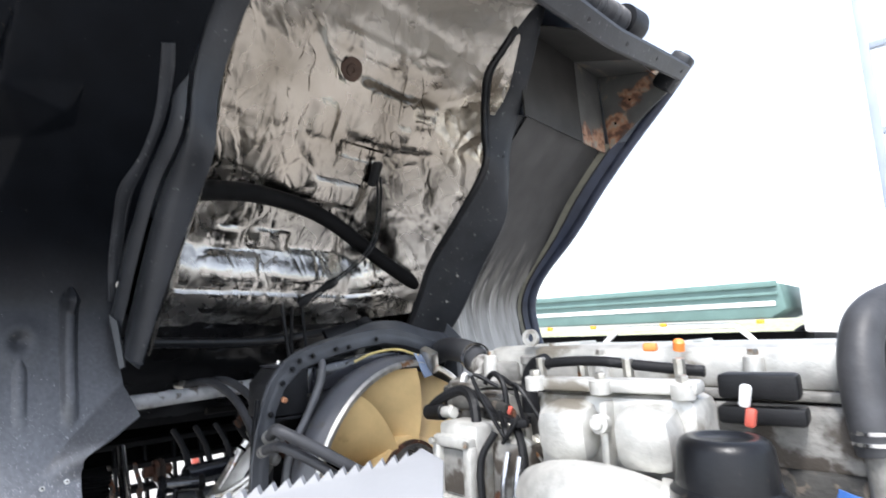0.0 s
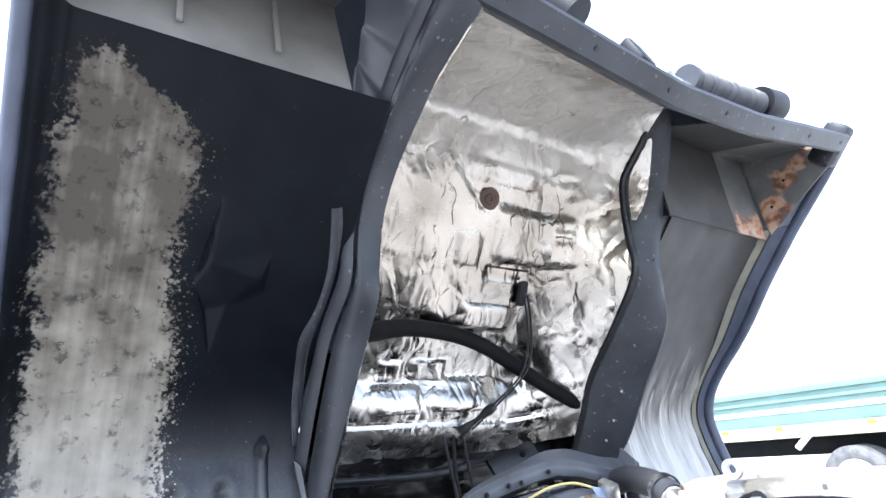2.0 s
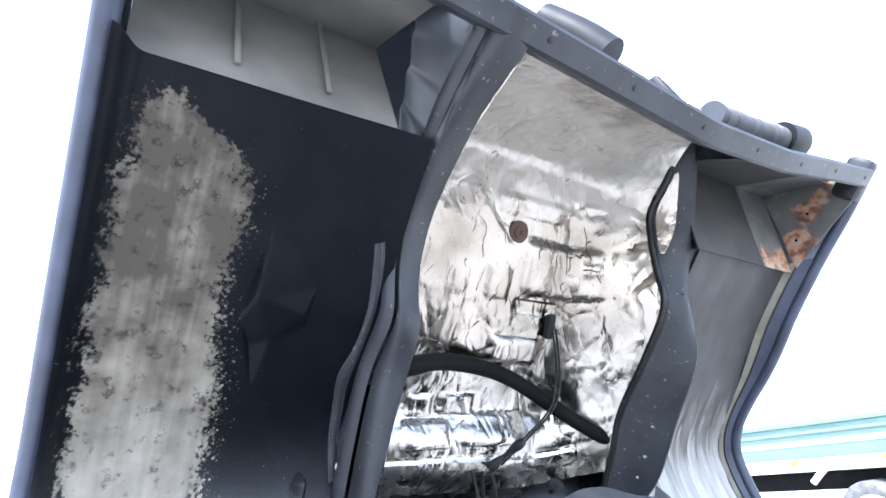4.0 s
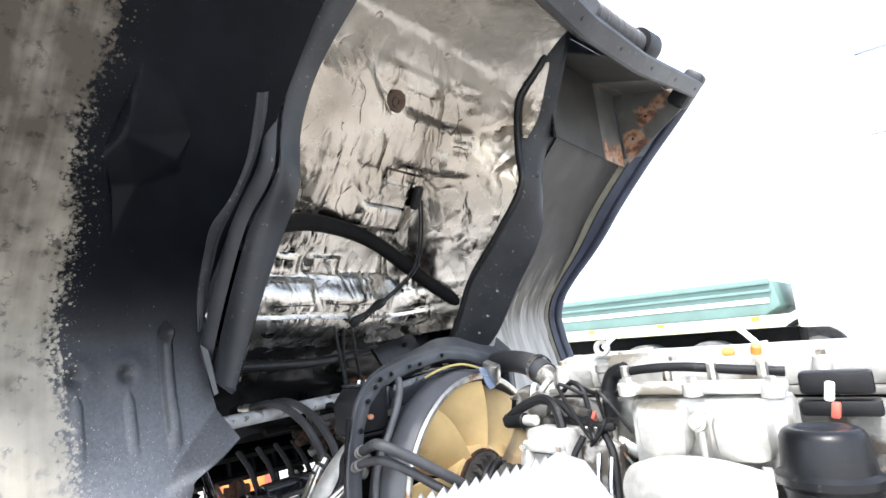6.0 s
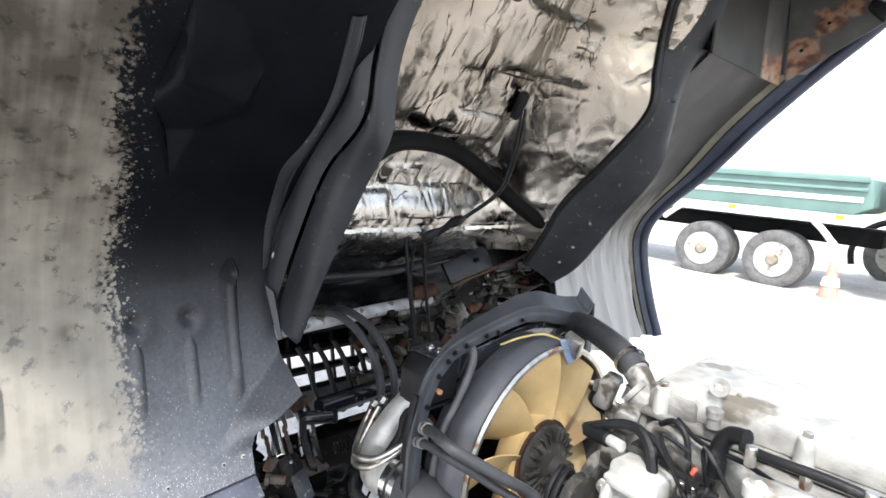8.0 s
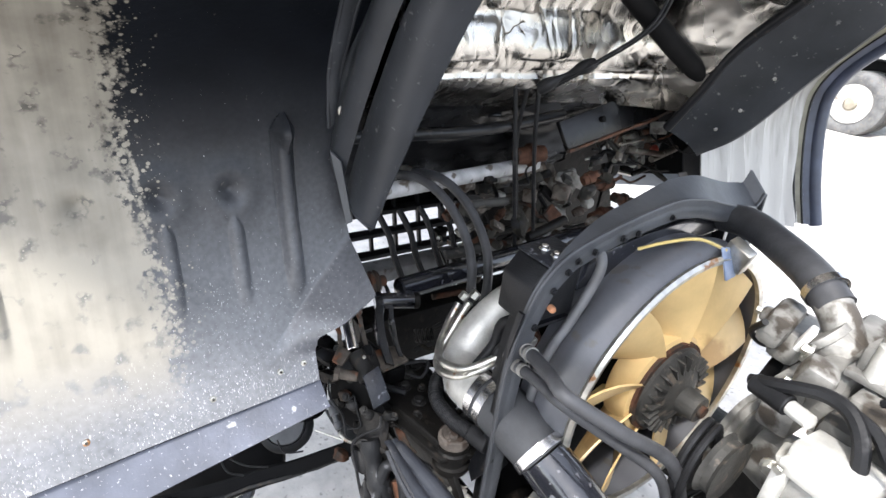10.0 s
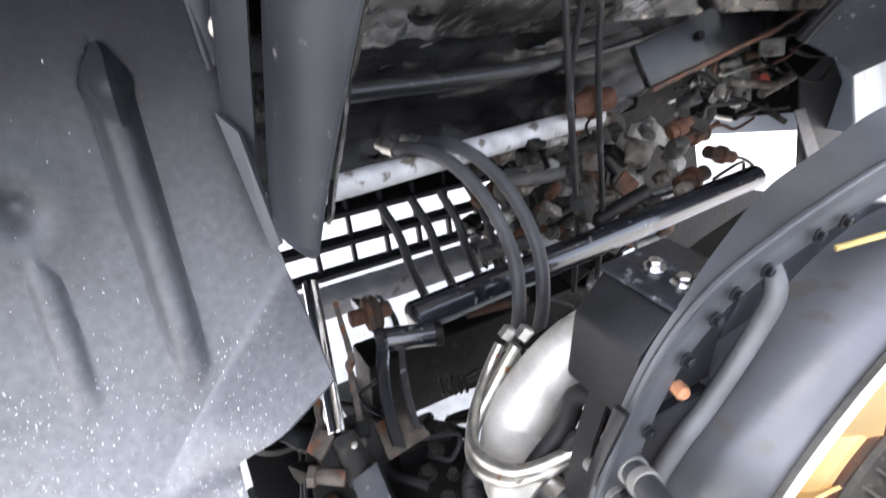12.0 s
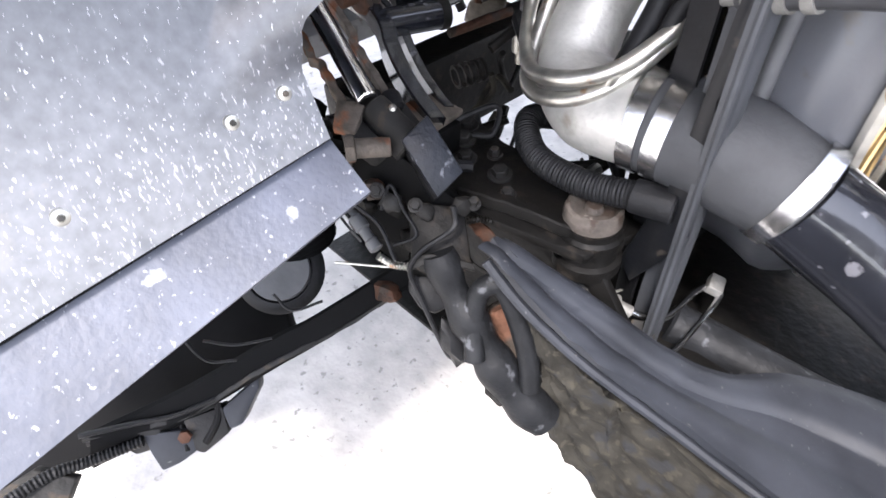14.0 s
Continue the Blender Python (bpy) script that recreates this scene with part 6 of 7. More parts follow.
# intake manifold
part("manifold_flange", box((0.865, -0.160, 1.247), (0.27, 0.045, 0.020), (0, 0, 3), 0.006), ALU, eng)
for x, y, z in ((0.75, -0.184, 1.252), (0.862, -0.178, 1.250), (0.98, -0.168, 1.247)):
    boss = part("flange_boss", lathe((x, y, z - 0.014), (0, -0.1, 1), [(0, 0.017), (0.020, 0.017), (0.022, 0.012)], 18), ALU, eng)
    part("bolt", rod((x, y, z + 0.008), (x, y - 0.001, z + 0.017), 0.009, seg=6), ZINC, boss)
part("manifold_body", box((0.87, -0.125, 1.165), (0.26, 0.10, 0.14), bevel=0.02), ALU, eng)
for x in (0.81, 0.935):
    part("manifold_lobe", box((x, -0.185, 1.180), (0.088, 0.085, 0.085), (10, 0, 3), 0.028), ALU, eng)
part("manifold_rib", box((0.872, -0.175, 1.17), (0.012, 0.05, 0.11), bevel=0.004), ALU, eng)
for z in (1.195, 1.125):
    part("rib_boss", lathe((0.872, -0.20, z), (0, -1, 0.1), [(0, 0.014), (0.016, 0.014), (0.018, 0.009), (0.024, 0.008)], 16), ALU, eng)
part("throat", sweep([(0.77, -0.22, 1.085), (0.83, -0.245, 1.095), (0.90, -0.245, 1.095), (0.955, -0.22, 1.085)], lambda t: 0.044 + 0.010 * math.sin(t * 3.1), 24, 6), ALU, eng)
part("throat_flange", lathe((0.955, -0.22, 1.085), (1, 0.3, -0.1), [(0, 0.042), (0.0, 0.050), (0.012, 0.050), (0.012, 0.038)], 24), ALU, eng)
part("fuel_pipe", sweep([(0.70, -0.10, 1.270), (0.76, -0.12, 1.278), (0.83, -0.12, 1.280), (0.91, -0.11, 1.272), (0.99, -0.10, 1.265)], 0.0085, 10, 6), RUBBER, eng)
for x in (0.72, 0.80, 0.88, 0.96):
    part("pipe_union", rod((x, -0.115, 1.25), (x, -0.118, 1.285), 0.009, seg=8), ZINC, eng)
part("orange_plug", box((0.90, -0.07, 1.30), (0.022, 0.02, 0.014), (0, 0, 12), 0.004), ORANGE, eng)
part("orange_plug", lathe((0.945, -0.07, 1.295), (0.2, -0.3, 1), [(0, 0.009), (0.014, 0.009), (0.017, 0.006)], 18), ORANGE, eng)
part("black_elbow", sweep([(0.655, -0.06, 1.18), (0.655, -0.06, 1.235), (0.67, -0.06, 1.265), (0.70, -0.07, 1.275)], 0.016, 12, 6), RUBBER, eng)
part("coil_cap", lathe((0.622, -0.01, 1.245), (0, 0, 1), [(0, 0.012), (0.02, 0.013), (0.022, 0.016), (0.036, 0.016), (0.040, 0.010)], 20), ALU_DIRTY, eng)
part("ring_eye", lathe((0.615, 0.01, 1.318), (0, 1, 0), [(0, 0.009), (0, 0.018), (0.010, 0.018), (0.010, 0.009)], 20, close=True), ALU, eng, "cast lifting eye")
part("relay", box((1.055, -0.08, 1.245), (0.10, 0.05, 0.035), (0, 0, 4), 0.006), BLACK_PLASTIC, eng)
part("relay_base", box((1.055, -0.075, 1.205), (0.11, 0.05, 0.025), (0, 0, 4), 0.006), BLACK_PLASTIC, eng)
part("red_connector", box((1.057, -0.150, 1.210), (0.012, 0.016, 0.024), (0, 10, 0), 0.003), RED, eng)
part("white_connector", box((1.053, -0.150, 1.238), (0.013, 0.016, 0.03), (0, 10, 0), 0.004), WHITE_PAINT, eng)
part("canister", lathe((1.045, -0.235, 1.045), (0, 0, 1), [(0, 0.052), (0.01, 0.058), (0.075, 0.060), (0.082, 0.066), (0.092, 0.066), (0.098, 0.058), (0.142, 0.054), (0.150, 0.050), (0.154, 0.044), (0.154, 0.034), (0.151, 0.030), (0.151, 0.01)], 40), BLACK_PAINT, eng, "black round filter canister")
part("canister_arm", sweep([(0.99, -0.25, 1.06), (1.03, -0.285, 1.04), (1.10, -0.295, 1.03), (1.18, -0.28, 1.03)], 0.012, 10, 6), ALU, eng)
LOOMS = [
    ([(0.39, -0.07, 1.165), (0.44, -0.08, 1.195), (0.49, -0.08, 1.215), (0.53, -0.09, 1.21), (0.56, -0.11, 1.17), (0.575, -0.13, 1.08), (0.58, -0.14, 1.0)], 0.011),
    ([(0.49, -0.08, 1.215), (0.55, -0.08, 1.205), (0.59, -0.09, 1.175), (0.645, -0.10, 1.165)], 0.009),
    ([(0.54, -0.05, 1.23), (0.57, -0.06, 1.25), (0.60, -0.07, 1.23), (0.615, -0.08, 1.17)], 0.006),
    ([(0.645, -0.10, 1.165), (0.68, -0.13, 1.12), (0.69, -0.15, 1.05), (0.70, -0.17, 0.98)], 0.008),
    ([(0.62, -0.13, 1.15), (0.60, -0.15, 1.10), (0.61, -0.16, 1.02), (0.64, -0.17, 0.94)], 0.007),
    ([(1.02, -0.14, 1.16), (1.0, -0.19, 1.12), (0.985, -0.22, 1.05), (0.98, -0.22, 0.93)], 0.010),
    ([(0.56, -0.02, 1.24), (0.62, -0.05, 1.225), (0.70, -0.07, 1.23), (0.76, -0.09, 1.225)], 0.005),
]
for pts, r in LOOMS:
    part("wire_loom", sweep(pts, r, 8, 6), RUBBER, eng)
for x, z0 in ((0.655, 1.12), (0.680, 1.115)):
    part("steel_pipe", sweep([(x, -0.14, z0), (x, -0.16, z0 - 0.06), (x + 0.01, -0.17, z0 - 0.12), (x + 0.05, -0.19, z0 - 0.16)], 0.006, 8, 6), STEEL, eng)
part("connector", box((0.665, -0.115, 1.168), (0.035, 0.016, 0.016), (0, 0, 10), 0.004), BLACK_PLASTIC, eng)
part("red_clip", box((0.628, -0.09, 1.185), (0.008, 0.008, 0.016), (0, 20, 0), 0.002), RED, eng)
part("sensor", rod((0.395, -0.07, 1.165), (0.455, -0.085, 1.17), 0.017), BLACK_PLASTIC, eng)
part("sensor_tip", rod((0.455, -0.085, 1.17), (0.49, -0.095, 1.172), 0.012), ALU, eng)
random.seed(11)
for k in range(70):
    low = k % 2
    p = Vector((random.uniform(0.46, 0.74), random.uniform(-0.13, -0.03), random.uniform(0.86, 1.2))) if not low else Vector((random.uniform(0.62, 1.15), random.uniform(-0.20, -0.06), random.uniform(0.74, 1.05)))
    mat = random.choice((ALU_DIRTY, ZINC, ALU, IRON, GREASY, ALU_DIRTY))
    pick = random.random()
    if pick < 0.35:
        bolt(p, (random.uniform(-0.2, 0.2), -1, random.uniform(-0.2, 0.2)), random.uniform(0.006, 0.010), 0.014, random.choice((ZINC, ZINC, RUST)), eng)
    elif pick < 0.65:
        part("bracket", box(p, (random.uniform(0.02, 0.06), random.uniform(0.015, 0.04), random.uniform(0.02, 0.06)), (random.uniform(-20, 20), random.uniform(-40, 40), random.uniform(-20, 20)), 0.005), mat, eng)
    else:
        q = [p + Vector((random.uniform(-0.06, 0.06), random.uniform(-0.02, 0.01), random.uniform(-0.07, 0.07))) for j in range(3)]
        part("line", sweep([p] + q, random.choice((0.003, 0.004, 0.006)), 8, 5), random.choice((RUBBER, STEEL, RUBBER, ZINC)), eng)

hose = thing("radiator_hose", (0.25, 0.2, 1.2), "thick black rubber upper radiator hose with a clamp", "hose")
part("tube", sweep([(0.10, 0.275, 1.272), (0.17, 0.245, 1.288), (0.27, 0.185, 1.288), (0.345, 0.145, 1.278), (0.40, 0.12, 1.255)], 0.032, 18, 6), HOSE_GREY, hose)
part("clamp", lathe((0.365, 0.135, 1.272), (0.80, -0.40, -0.25), [(0, 0.034), (0, 0.038), (0.014, 0.038), (0.014, 0.034)], 24, close=True), STEEL, hose)
for r, run in ((0.0118, [(0.095, -0.285, 1.105), (0.124, -0.302, 1.120), (0.167, -0.318, 1.134), (0.225, -0.345, 1.152), (0.275, -0.360, 1.155), (0.330, -0.290, 1.105), (0.370, -0.180, 1.02), (0.385, -0.11, 0.88)]), (0.0098, [(0.095, -0.305, 1.082), (0.125, -0.318, 1.092), (0.169, -0.328, 1.106), (0.214, -0.338, 1.116), (0.262, -0.340, 1.118), (0.315, -0.285, 1.075), (0.36, -0.19, 0.99), (0.372, -0.12, 0.86)])):
    h = thing("heater_hose", run[0], "dusty black rubber coolant hose clamped to the radiator", "hose", group="coolant hoses")
    part("tube", sweep(run, r, 14, 8), HOSE_GREY, h)
    d = vec(run[2]) - vec(run[1])
    for f in (0.02, 0.45):
        part("clamp", lathe(vec(run[1]) + d * f, d, [(0, r), (0, r + 0.0025), (0.009, r + 0.0025), (0.009, r)], 20, close=True), ALU_DIRTY, h)
    part("spigot", lathe(vec(run[0]) - d * 0.35, d, [(0, r - 0.003), (0.02, r - 0.003), (0.022, r + 0.003), (0.034, r + 0.003), (0.036, r - 0.002)], 16), ALU_DIRTY, h, "pale cast spigot")

part("top_channel", plate([(0.112, -0.19, 1.262), (0.052, -0.19, 1.262), (0.036, -0.10, 1.270), (0.018, 0.04, 1.282), (0.004, 0.18, 1.292), (0.0, 0.30, 1.295), (0.09, 0.30, 1.295), (0.105, 0.0, 1.284)], (0, 0, -0.06), bevel=0.004), GLOSS_BLACK, rad, "glossy black channel behind the radiator top")
part("tank_cap", box((0.035, 0.125, 1.302), (0.045, 0.05, 0.02), (0, 0, 12), 0.006), WHITE_PAINT, rad, "white square tank cap")
top = thing("vent_hose", (0.08, -0.12, 1.27), "short black vent hose bent over the radiator channel", "hose")
part("tube", sweep([(0.098, -0.150, 1.262), (0.090, -0.135, 1.292), (0.082, -0.10, 1.306), (0.080, -0.04, 1.304), (0.074, 0.03, 1.306), (0.060, 0.08, 1.306)], 0.012, 12, 8), RUBBER, top)
part("union", lathe((0.080, -0.02, 1.304), (0, 1, 0), [(0, 0.012), (0, 0.0165), (0.022, 0.0165), (0.022, 0.012)], 14, close=True), ALU_DIRTY, top)

# big pipes at the rear of the engine
back = thing("coolant_pipes", (1.4, 0.1, 1.0), "bent black rubber coolant pipes with wire clamps", "pipe")
part("pipe", sweep([(1.18, -0.05, 1.16), (1.173, -0.05, 1.21), (1.17, -0.03, 1.275), (1.178, 0.0, 1.325), (1.20, 0.05, 1.352), (1.24, 0.12, 1.366), (1.34, 0.22, 1.37)], 0.027, 18, 8), HOSE_GREY, back, "thick bent rubber coolant pipe")
part("pipe_neck", rod((1.184, -0.052, 0.98), (1.18, -0.05, 1.17), 0.019), ALU_DIRTY, back)
part("pipe", sweep([(1.205, 0.02, 1.20), (1.21, 0.03, 1.27), (1.225, 0.05, 1.308), (1.25, 0.10, 1.322), (1.32, 0.20, 1.325)], 0.022, 16, 8), HOSE_GREY, back)
part("pipe", sweep([(1.20, -0.06, 1.17), (1.225, -0.06, 1.21), (1.26, -0.05, 1.25), (1.33, -0.02, 1.29)], 0.020, 16, 8), HOSE_GREY, back)
part("pipe", sweep([(1.135, 0.0, 1.02), (1.137, 0.0, 1.10), (1.140, 0.01, 1.17), (1.145, 0.03, 1.225)], 0.020, 16, 8), PIPE_GREY, back)
for z in (1.172, 1.186):
    part("wire_clamp", lathe((1.178, -0.05, z), (-0.05, 0, 1), [(0, 0.0265), (0, 0.0295), (0.005, 0.0295), (0.005, 0.0265)], 24, close=True), STEEL, back)
part("clamp_screw", box((1.205, -0.07, 1.185), (0.022, 0.012, 0.012), (0, 20, 15), 0.003), ZINC, back)
part("blue_tape", lathe((1.14, -0.03, 1.09), (0.3, 0, 1), [(0, 0.022), (0, 0.026), (0.016, 0.026), (0.016, 0.022)], 20, close=True), BLUE, back, "blue and white tape band")
part("bracket", box((1.22, 0.0, 1.10), (0.10, 0.02, 0.05), (0, 12, 8), 0.006), IRON, back)
part("wire", sweep([(1.20, -0.09, 1.11), (1.23, -0.10, 1.09), (1.27, -0.09, 1.10), (1.33, -0.07, 1.12)], 0.004, 8, 6), RUBBER, back)

# ---- charge-air pipe ----
air = thing("charge_air_pipe", (0.1, -0.28, 0.85), "silver cast elbow with a rubber boot and steel clamps", "pipe")
part("elbow", sweep([(-0.05, -0.15, 1.10), (-0.075, -0.18, 1.06), (-0.085, -0.225, 1.005), (-0.075, -0.265, 0.955), (-0.035, -0.29, 0.935), (0.0, -0.295, 0.938), (0.035, -0.293, 0.945)], lambda t: 0.036 + 0.015 * t, 24, 8), ALU, air, "cast silver elbow")
part("elbow_collar", lathe((-0.052, -0.152, 1.098), (0.5, 0.6, 0.7), [(0, 0.036), (0, 0.044), (0.02, 0.044), (0.03, 0.036), (0.05, 0.030)], 24), ALU, air)
part("boot", sweep([(0.035, -0.293, 0.945), (0.10, -0.285, 0.94), (0.15, -0.278, 0.928), (0.19, -0.27, 0.91)], lambda t: 0.050 + 0.006 * math.sin(t * 3.1), 28, 8), RUBBER_GREY, air, "dusty rubber boot")
part("pipe", sweep([(0.19, -0.27, 0.91), (0.28, -0.25, 0.86), (0.40, -0.24, 0.80), (0.6, -0.24, 0.76)], 0.050, 24, 6), GLOSS_BLACK, air)
for d, (p, ax) in enumerate((((0.03, -0.293, 0.945), (1, 0.1, -0.02)), ((0.055, -0.290, 0.945), (1, 0.1, -0.05)), ((0.175, -0.272, 0.918), (0.9, 0.1, -0.35)))):
    part("band_clamp", lathe(p, ax, [(0, 0.050), (0, 0.056), (0.018, 0.056), (0.018, 0.050)], 32, close=True), STEEL, air)
for k in range(2):
    d = 0.03 * k
    part("steel_pipe", sweep([(-0.161 + 1.2 * d, -0.232, 1.030 + 0.8 * d), (-0.150 + 0.8 * d, -0.262, 0.995 + 0.3 * d), (-0.105, -0.315, 0.970 - 0.6 * d), (-0.055, -0.340, 0.978 - 0.8 * d), (0.0, -0.325, 0.995 - 0.6 * d), (0.03, -0.285, 1.025 - 0.3 * d), (0.045, -0.245, 1.055)], 0.0085, 12, 8), ZINC, air)
    part("pipe_nut", lathe((-0.163 + 1.2 * d, -0.224, 1.038 + 0.8 * d), (0.1, 0.6, 0.75), [(0, 0.011), (0.016, 0.011), (0.018, 0.008)], 6), ZINC, air)
part("pipe_clip", box((0.005, -0.322, 0.990), (0.010, 0.014, 0.018), (0, 20, 30), 0.003), ZINC, air)
for line, r in (([(0.0, -0.30, 0.985), (0.006, -0.262, 1.040), (0.012, -0.258, 1.085), (0.035, -0.258, 1.110), (0.062, -0.258, 1.108), (0.082, -0.255, 1.095)], 0.012), ([(-0.005, -0.315, 0.962), (0.022, -0.285, 1.005), (0.036, -0.272, 1.055), (0.060, -0.270, 1.072), (0.085, -0.265, 1.066)], 0.009)):
    part("rubber_hose", sweep(line, r, 12, 8), RUBBER, air)
    part("hose_end", lathe(line[-1], (1, 0.2, -0.3), [(-0.01, r + 0.001), (-0.008, r + 0.004), (0.012, r + 0.004), (0.014, r)], 16), ALU_DIRTY, air)
part("pipe_union", lathe((0.045, -0.245, 1.058), (0.3, 0.5, 0.4), [(0, 0.014), (0.02, 0.016), (0.022, 0.020), (0.05, 0.018), (0.052, 0.012)], 16), RUST, air)
part("corrugated_hose", sweep([(-0.10, -0.22, 0.86), (-0.115, -0.29, 0.885), (-0.07, -0.335, 0.875), (0.0, -0.345, 0.875), (0.07, -0.335, 0.885)], 0.0155, 16, 8, ribs=(0.0042, 0.0008)), RUBBER, air)
part("hose_cuff", rod((0.06, -0.3365, 0.884), (0.105, -0.328, 0.886), 0.0185), RUBBER, air)

# ---- front of the truck, seen under the cab ----
grille = part("grille", box((-0.97, 0.20, 1.06), (0.04, 1.3, 0.05), (0, 20, 0), 0.006), BLACK_PLASTIC, cab, "black lattice grille")
for k in range(4):
    z = 0.80 + 0.075 * k
    part("slat", box((-0.90 - 0.02 * k, 0.22, z - 0.04), (0.03, 1.25, 0.022), (0, 20, 0), 0.004), BLACK_PLASTIC, grille)
for k in range(13):
    y = -0.36 + 0.10 * k
    part("upright", box((-0.93, y, 0.87), (0.02, 0.012, 0.25), (0, -14, 0), 0.003), BLACK_PLASTIC, grille)
solid("bumper_beam", box((-0.72, 0.15, 0.80), (0.06, 1.5, 0.06), (0, 15, 0), 0.01), BEAM_GREY, "grey dusty channel beam behind the grille", "beam")
solid("cross_tube", rod((-0.50, -0.45, 1.165), (-0.53, 0.30, 1.19), 0.022), TUBE_GREY, "dusty grey cross tube below the firewall", "tube")
for k in range(2):
    d = 0.035 * k
    h = thing("hydraulic_hose", (-0.4, -0.15 + d, 1.0), "thick grey-black hydraulic hose looping down from the firewall", "hose", group="hydraulic hoses")
    d *= 1.5
    line = [(-0.56, -0.20 + d, 1.20), (-0.46, -0.16 + d, 1.21), (-0.38, -0.12 + d, 1.16), (-0.31, -0.10 + d, 1.07), (-0.27, -0.11 + d, 0.98), (-0.27, -0.12 + d, 0.88)]
    part("tube", sweep(line, 0.0125, 12, 8), HOSE_GREY, h)
    part("fitting", lathe(line[-1], (0, 0, 1), [(-0.03, 0.010), (-0.01, 0.010), (-0.01, 0.016), (0.02, 0.016), (0.022, 0.012)], 12), ZINC, h)
    part("fitting", lathe(line[0], (-1, -0.3, 0), [(-0.02, 0.015), (0.01, 0.015), (0.01, 0.010), (0.03, 0.010)], 12), ZINC, h)
for k, (y, x) in enumerate(((0.06, -0.40), (0.14, -0.41), (0.10, -0.44))):
    solid("cable", sweep([(-0.41, y, 1.45), (x, y + 0.02, 1.30), (x, y + 0.05, 1.15), (x, y + 0.08, 1.0), (x, y + 0.09, 0.85)], 0.006, 8, 6), RUBBER, "thin black cable hanging from the firewall", "cable", group="hanging cables")
for k in range(5):
    y = -0.20 + 0.07 * k
    solid("air_hose", sweep([(-0.62, y, 1.06), (-0.58, y + 0.02, 1.0), (-0.55, y + 0.03, 0.93), (-0.52, y + 0.06, 0.84)], 0.010, 8, 6), RUBBER, "black air hose running down behind the grille", "hose", group="air hoses")

steer = thing("steering_linkage", (-0.6, 0.4, 0.8), "rusty greasy steering linkage and brackets", "linkage")
random.seed(4)
for k in range(175):
    if k < 130:
        p = Vector((-0.58 + random.uniform(-0.14, 0.18), random.uniform(-0.02, 0.58), 0.94 + random.uniform(-0.15, 0.24)))
    else:
        p = Vector((-0.50 + random.uniform(-0.08, 0.10), random.uniform(0.45, 0.85), 1.20 + random.uniform(-0.06, 0.10)))
    mat = random.choice((RUST if k % 2 else LINK_DUST, GREASY, LINK_DUST, BROWN_DIRT, LINK_DUST, IRON, ALU_DIRTY))
    pick = random.random()
    if k >= 130 and pick < 0.42:
        pick = 0.5 + pick
    turn = (random.uniform(0, 90), random.uniform(0, 90), random.uniform(0, 90))
    if pick < 0.20:
        r = random.uniform(0.010, 0.022)
        part("joint", lathe(p, (random.uniform(-0.5, 0.5), 1, random.uniform(-0.6, 0.6)), [(-1.6 * r, 0.3 * r), (-1.6 * r, 0.8 * r), (-0.8 * r, 0.85 * r), (-0.75 * r, r), (0.4 * r, r), (0.5 * r, 0.6 * r), (1.5 * r, 0.55 * r), (1.5 * r, 0.2 * r)], 14), mat, steer)
    elif pick < 0.42:
        part("casting", lump(p, (random.uniform(0.015, 0.05), random.uniform(0.015, 0.05), random.uniform(0.012, 0.03)), turn), mat, steer)
    elif pick < 0.75:
        q = [p]
        for j in range(3):
            q.append(q[-1] + Vector((random.uniform(-0.05, 0.05), random.uniform(0.0, 0.09), random.uniform(-0.05, 0.04))))
        part("pipe", sweep(q, random.choice((0.003, 0.004, 0.006, 0.009)), 8, 5), random.choice((RUBBER, RUST, RUBBER, ZINC, GREASY)), steer)
    elif pick < 0.88:
        part("bracket", box(p, (random.uniform(0.02, 0.06), random.uniform(0.02, 0.07), random.uniform(0.008, 0.02)), turn, 0.004), mat, steer)
    else:
        d = Vector((random.uniform(-0.3, 0.3), 1, random.uniform(-0.2, 0.4))).normalized() * random.uniform(0.03, 0.09)
        part("link", rod(p - d, p + d, random.uniform(0.008, 0.016)), mat, steer)
# brake valve, clevis rod and rusty joints below the gloss beam
part("valve", lathe((-0.50, 0.69, 1.262), (0.1, 0.55, -0.85), [(0, 0.010), (0, 0.024), (0.03, 0.026), (0.034, 0.034), (0.05, 0.034), (0.054, 0.026), (0.09, 0.028), (0.12, 0.022), (0.125, 0.008)], 20), ALU_DIRTY, steer, "pale cast brake valve")
part("valve_port", rod((-0.50, 0.70, 1.235), (-0.49, 0.81, 1.25), 0.013), ALU_DIRTY, steer)
part("valve_port", rod((-0.49, 0.72, 1.27), (-0.48, 0.82, 1.285), 0.010), RUST, steer)
part("valve_cap", lathe((-0.485, 0.80, 1.205), (0.2, 0.9, 0.2), [(0, 0.006), (0, 0.016), (0.022, 0.016), (0.026, 0.008)], 14), RED, steer)
part("clevis_rod", rod((-0.50, 0.575, 1.275), (-0.50, 0.605, 1.20), 0.012), STEEL, steer)
part("rod_boot", lathe((-0.50, 0.60, 1.215), (0, 0.35, -0.9), [(0, 0.014), (0.01, 0.024), (0.03, 0.028), (0.07, 0.030), (0.09, 0.022), (0.09, 0.006)], 16), BROWN_DIRT, steer)
part("clevis", plate([(-0.50, 0.37, 1.165), (-0.50, 0.43, 1.165), (-0.50, 0.50, 1.115), (-0.50, 0.48, 1.095), (-0.50, 0.42, 1.12), (-0.50, 0.36, 1.14)], (0.02, 0, 0), bevel=0.003), ALU_DIRTY, steer)
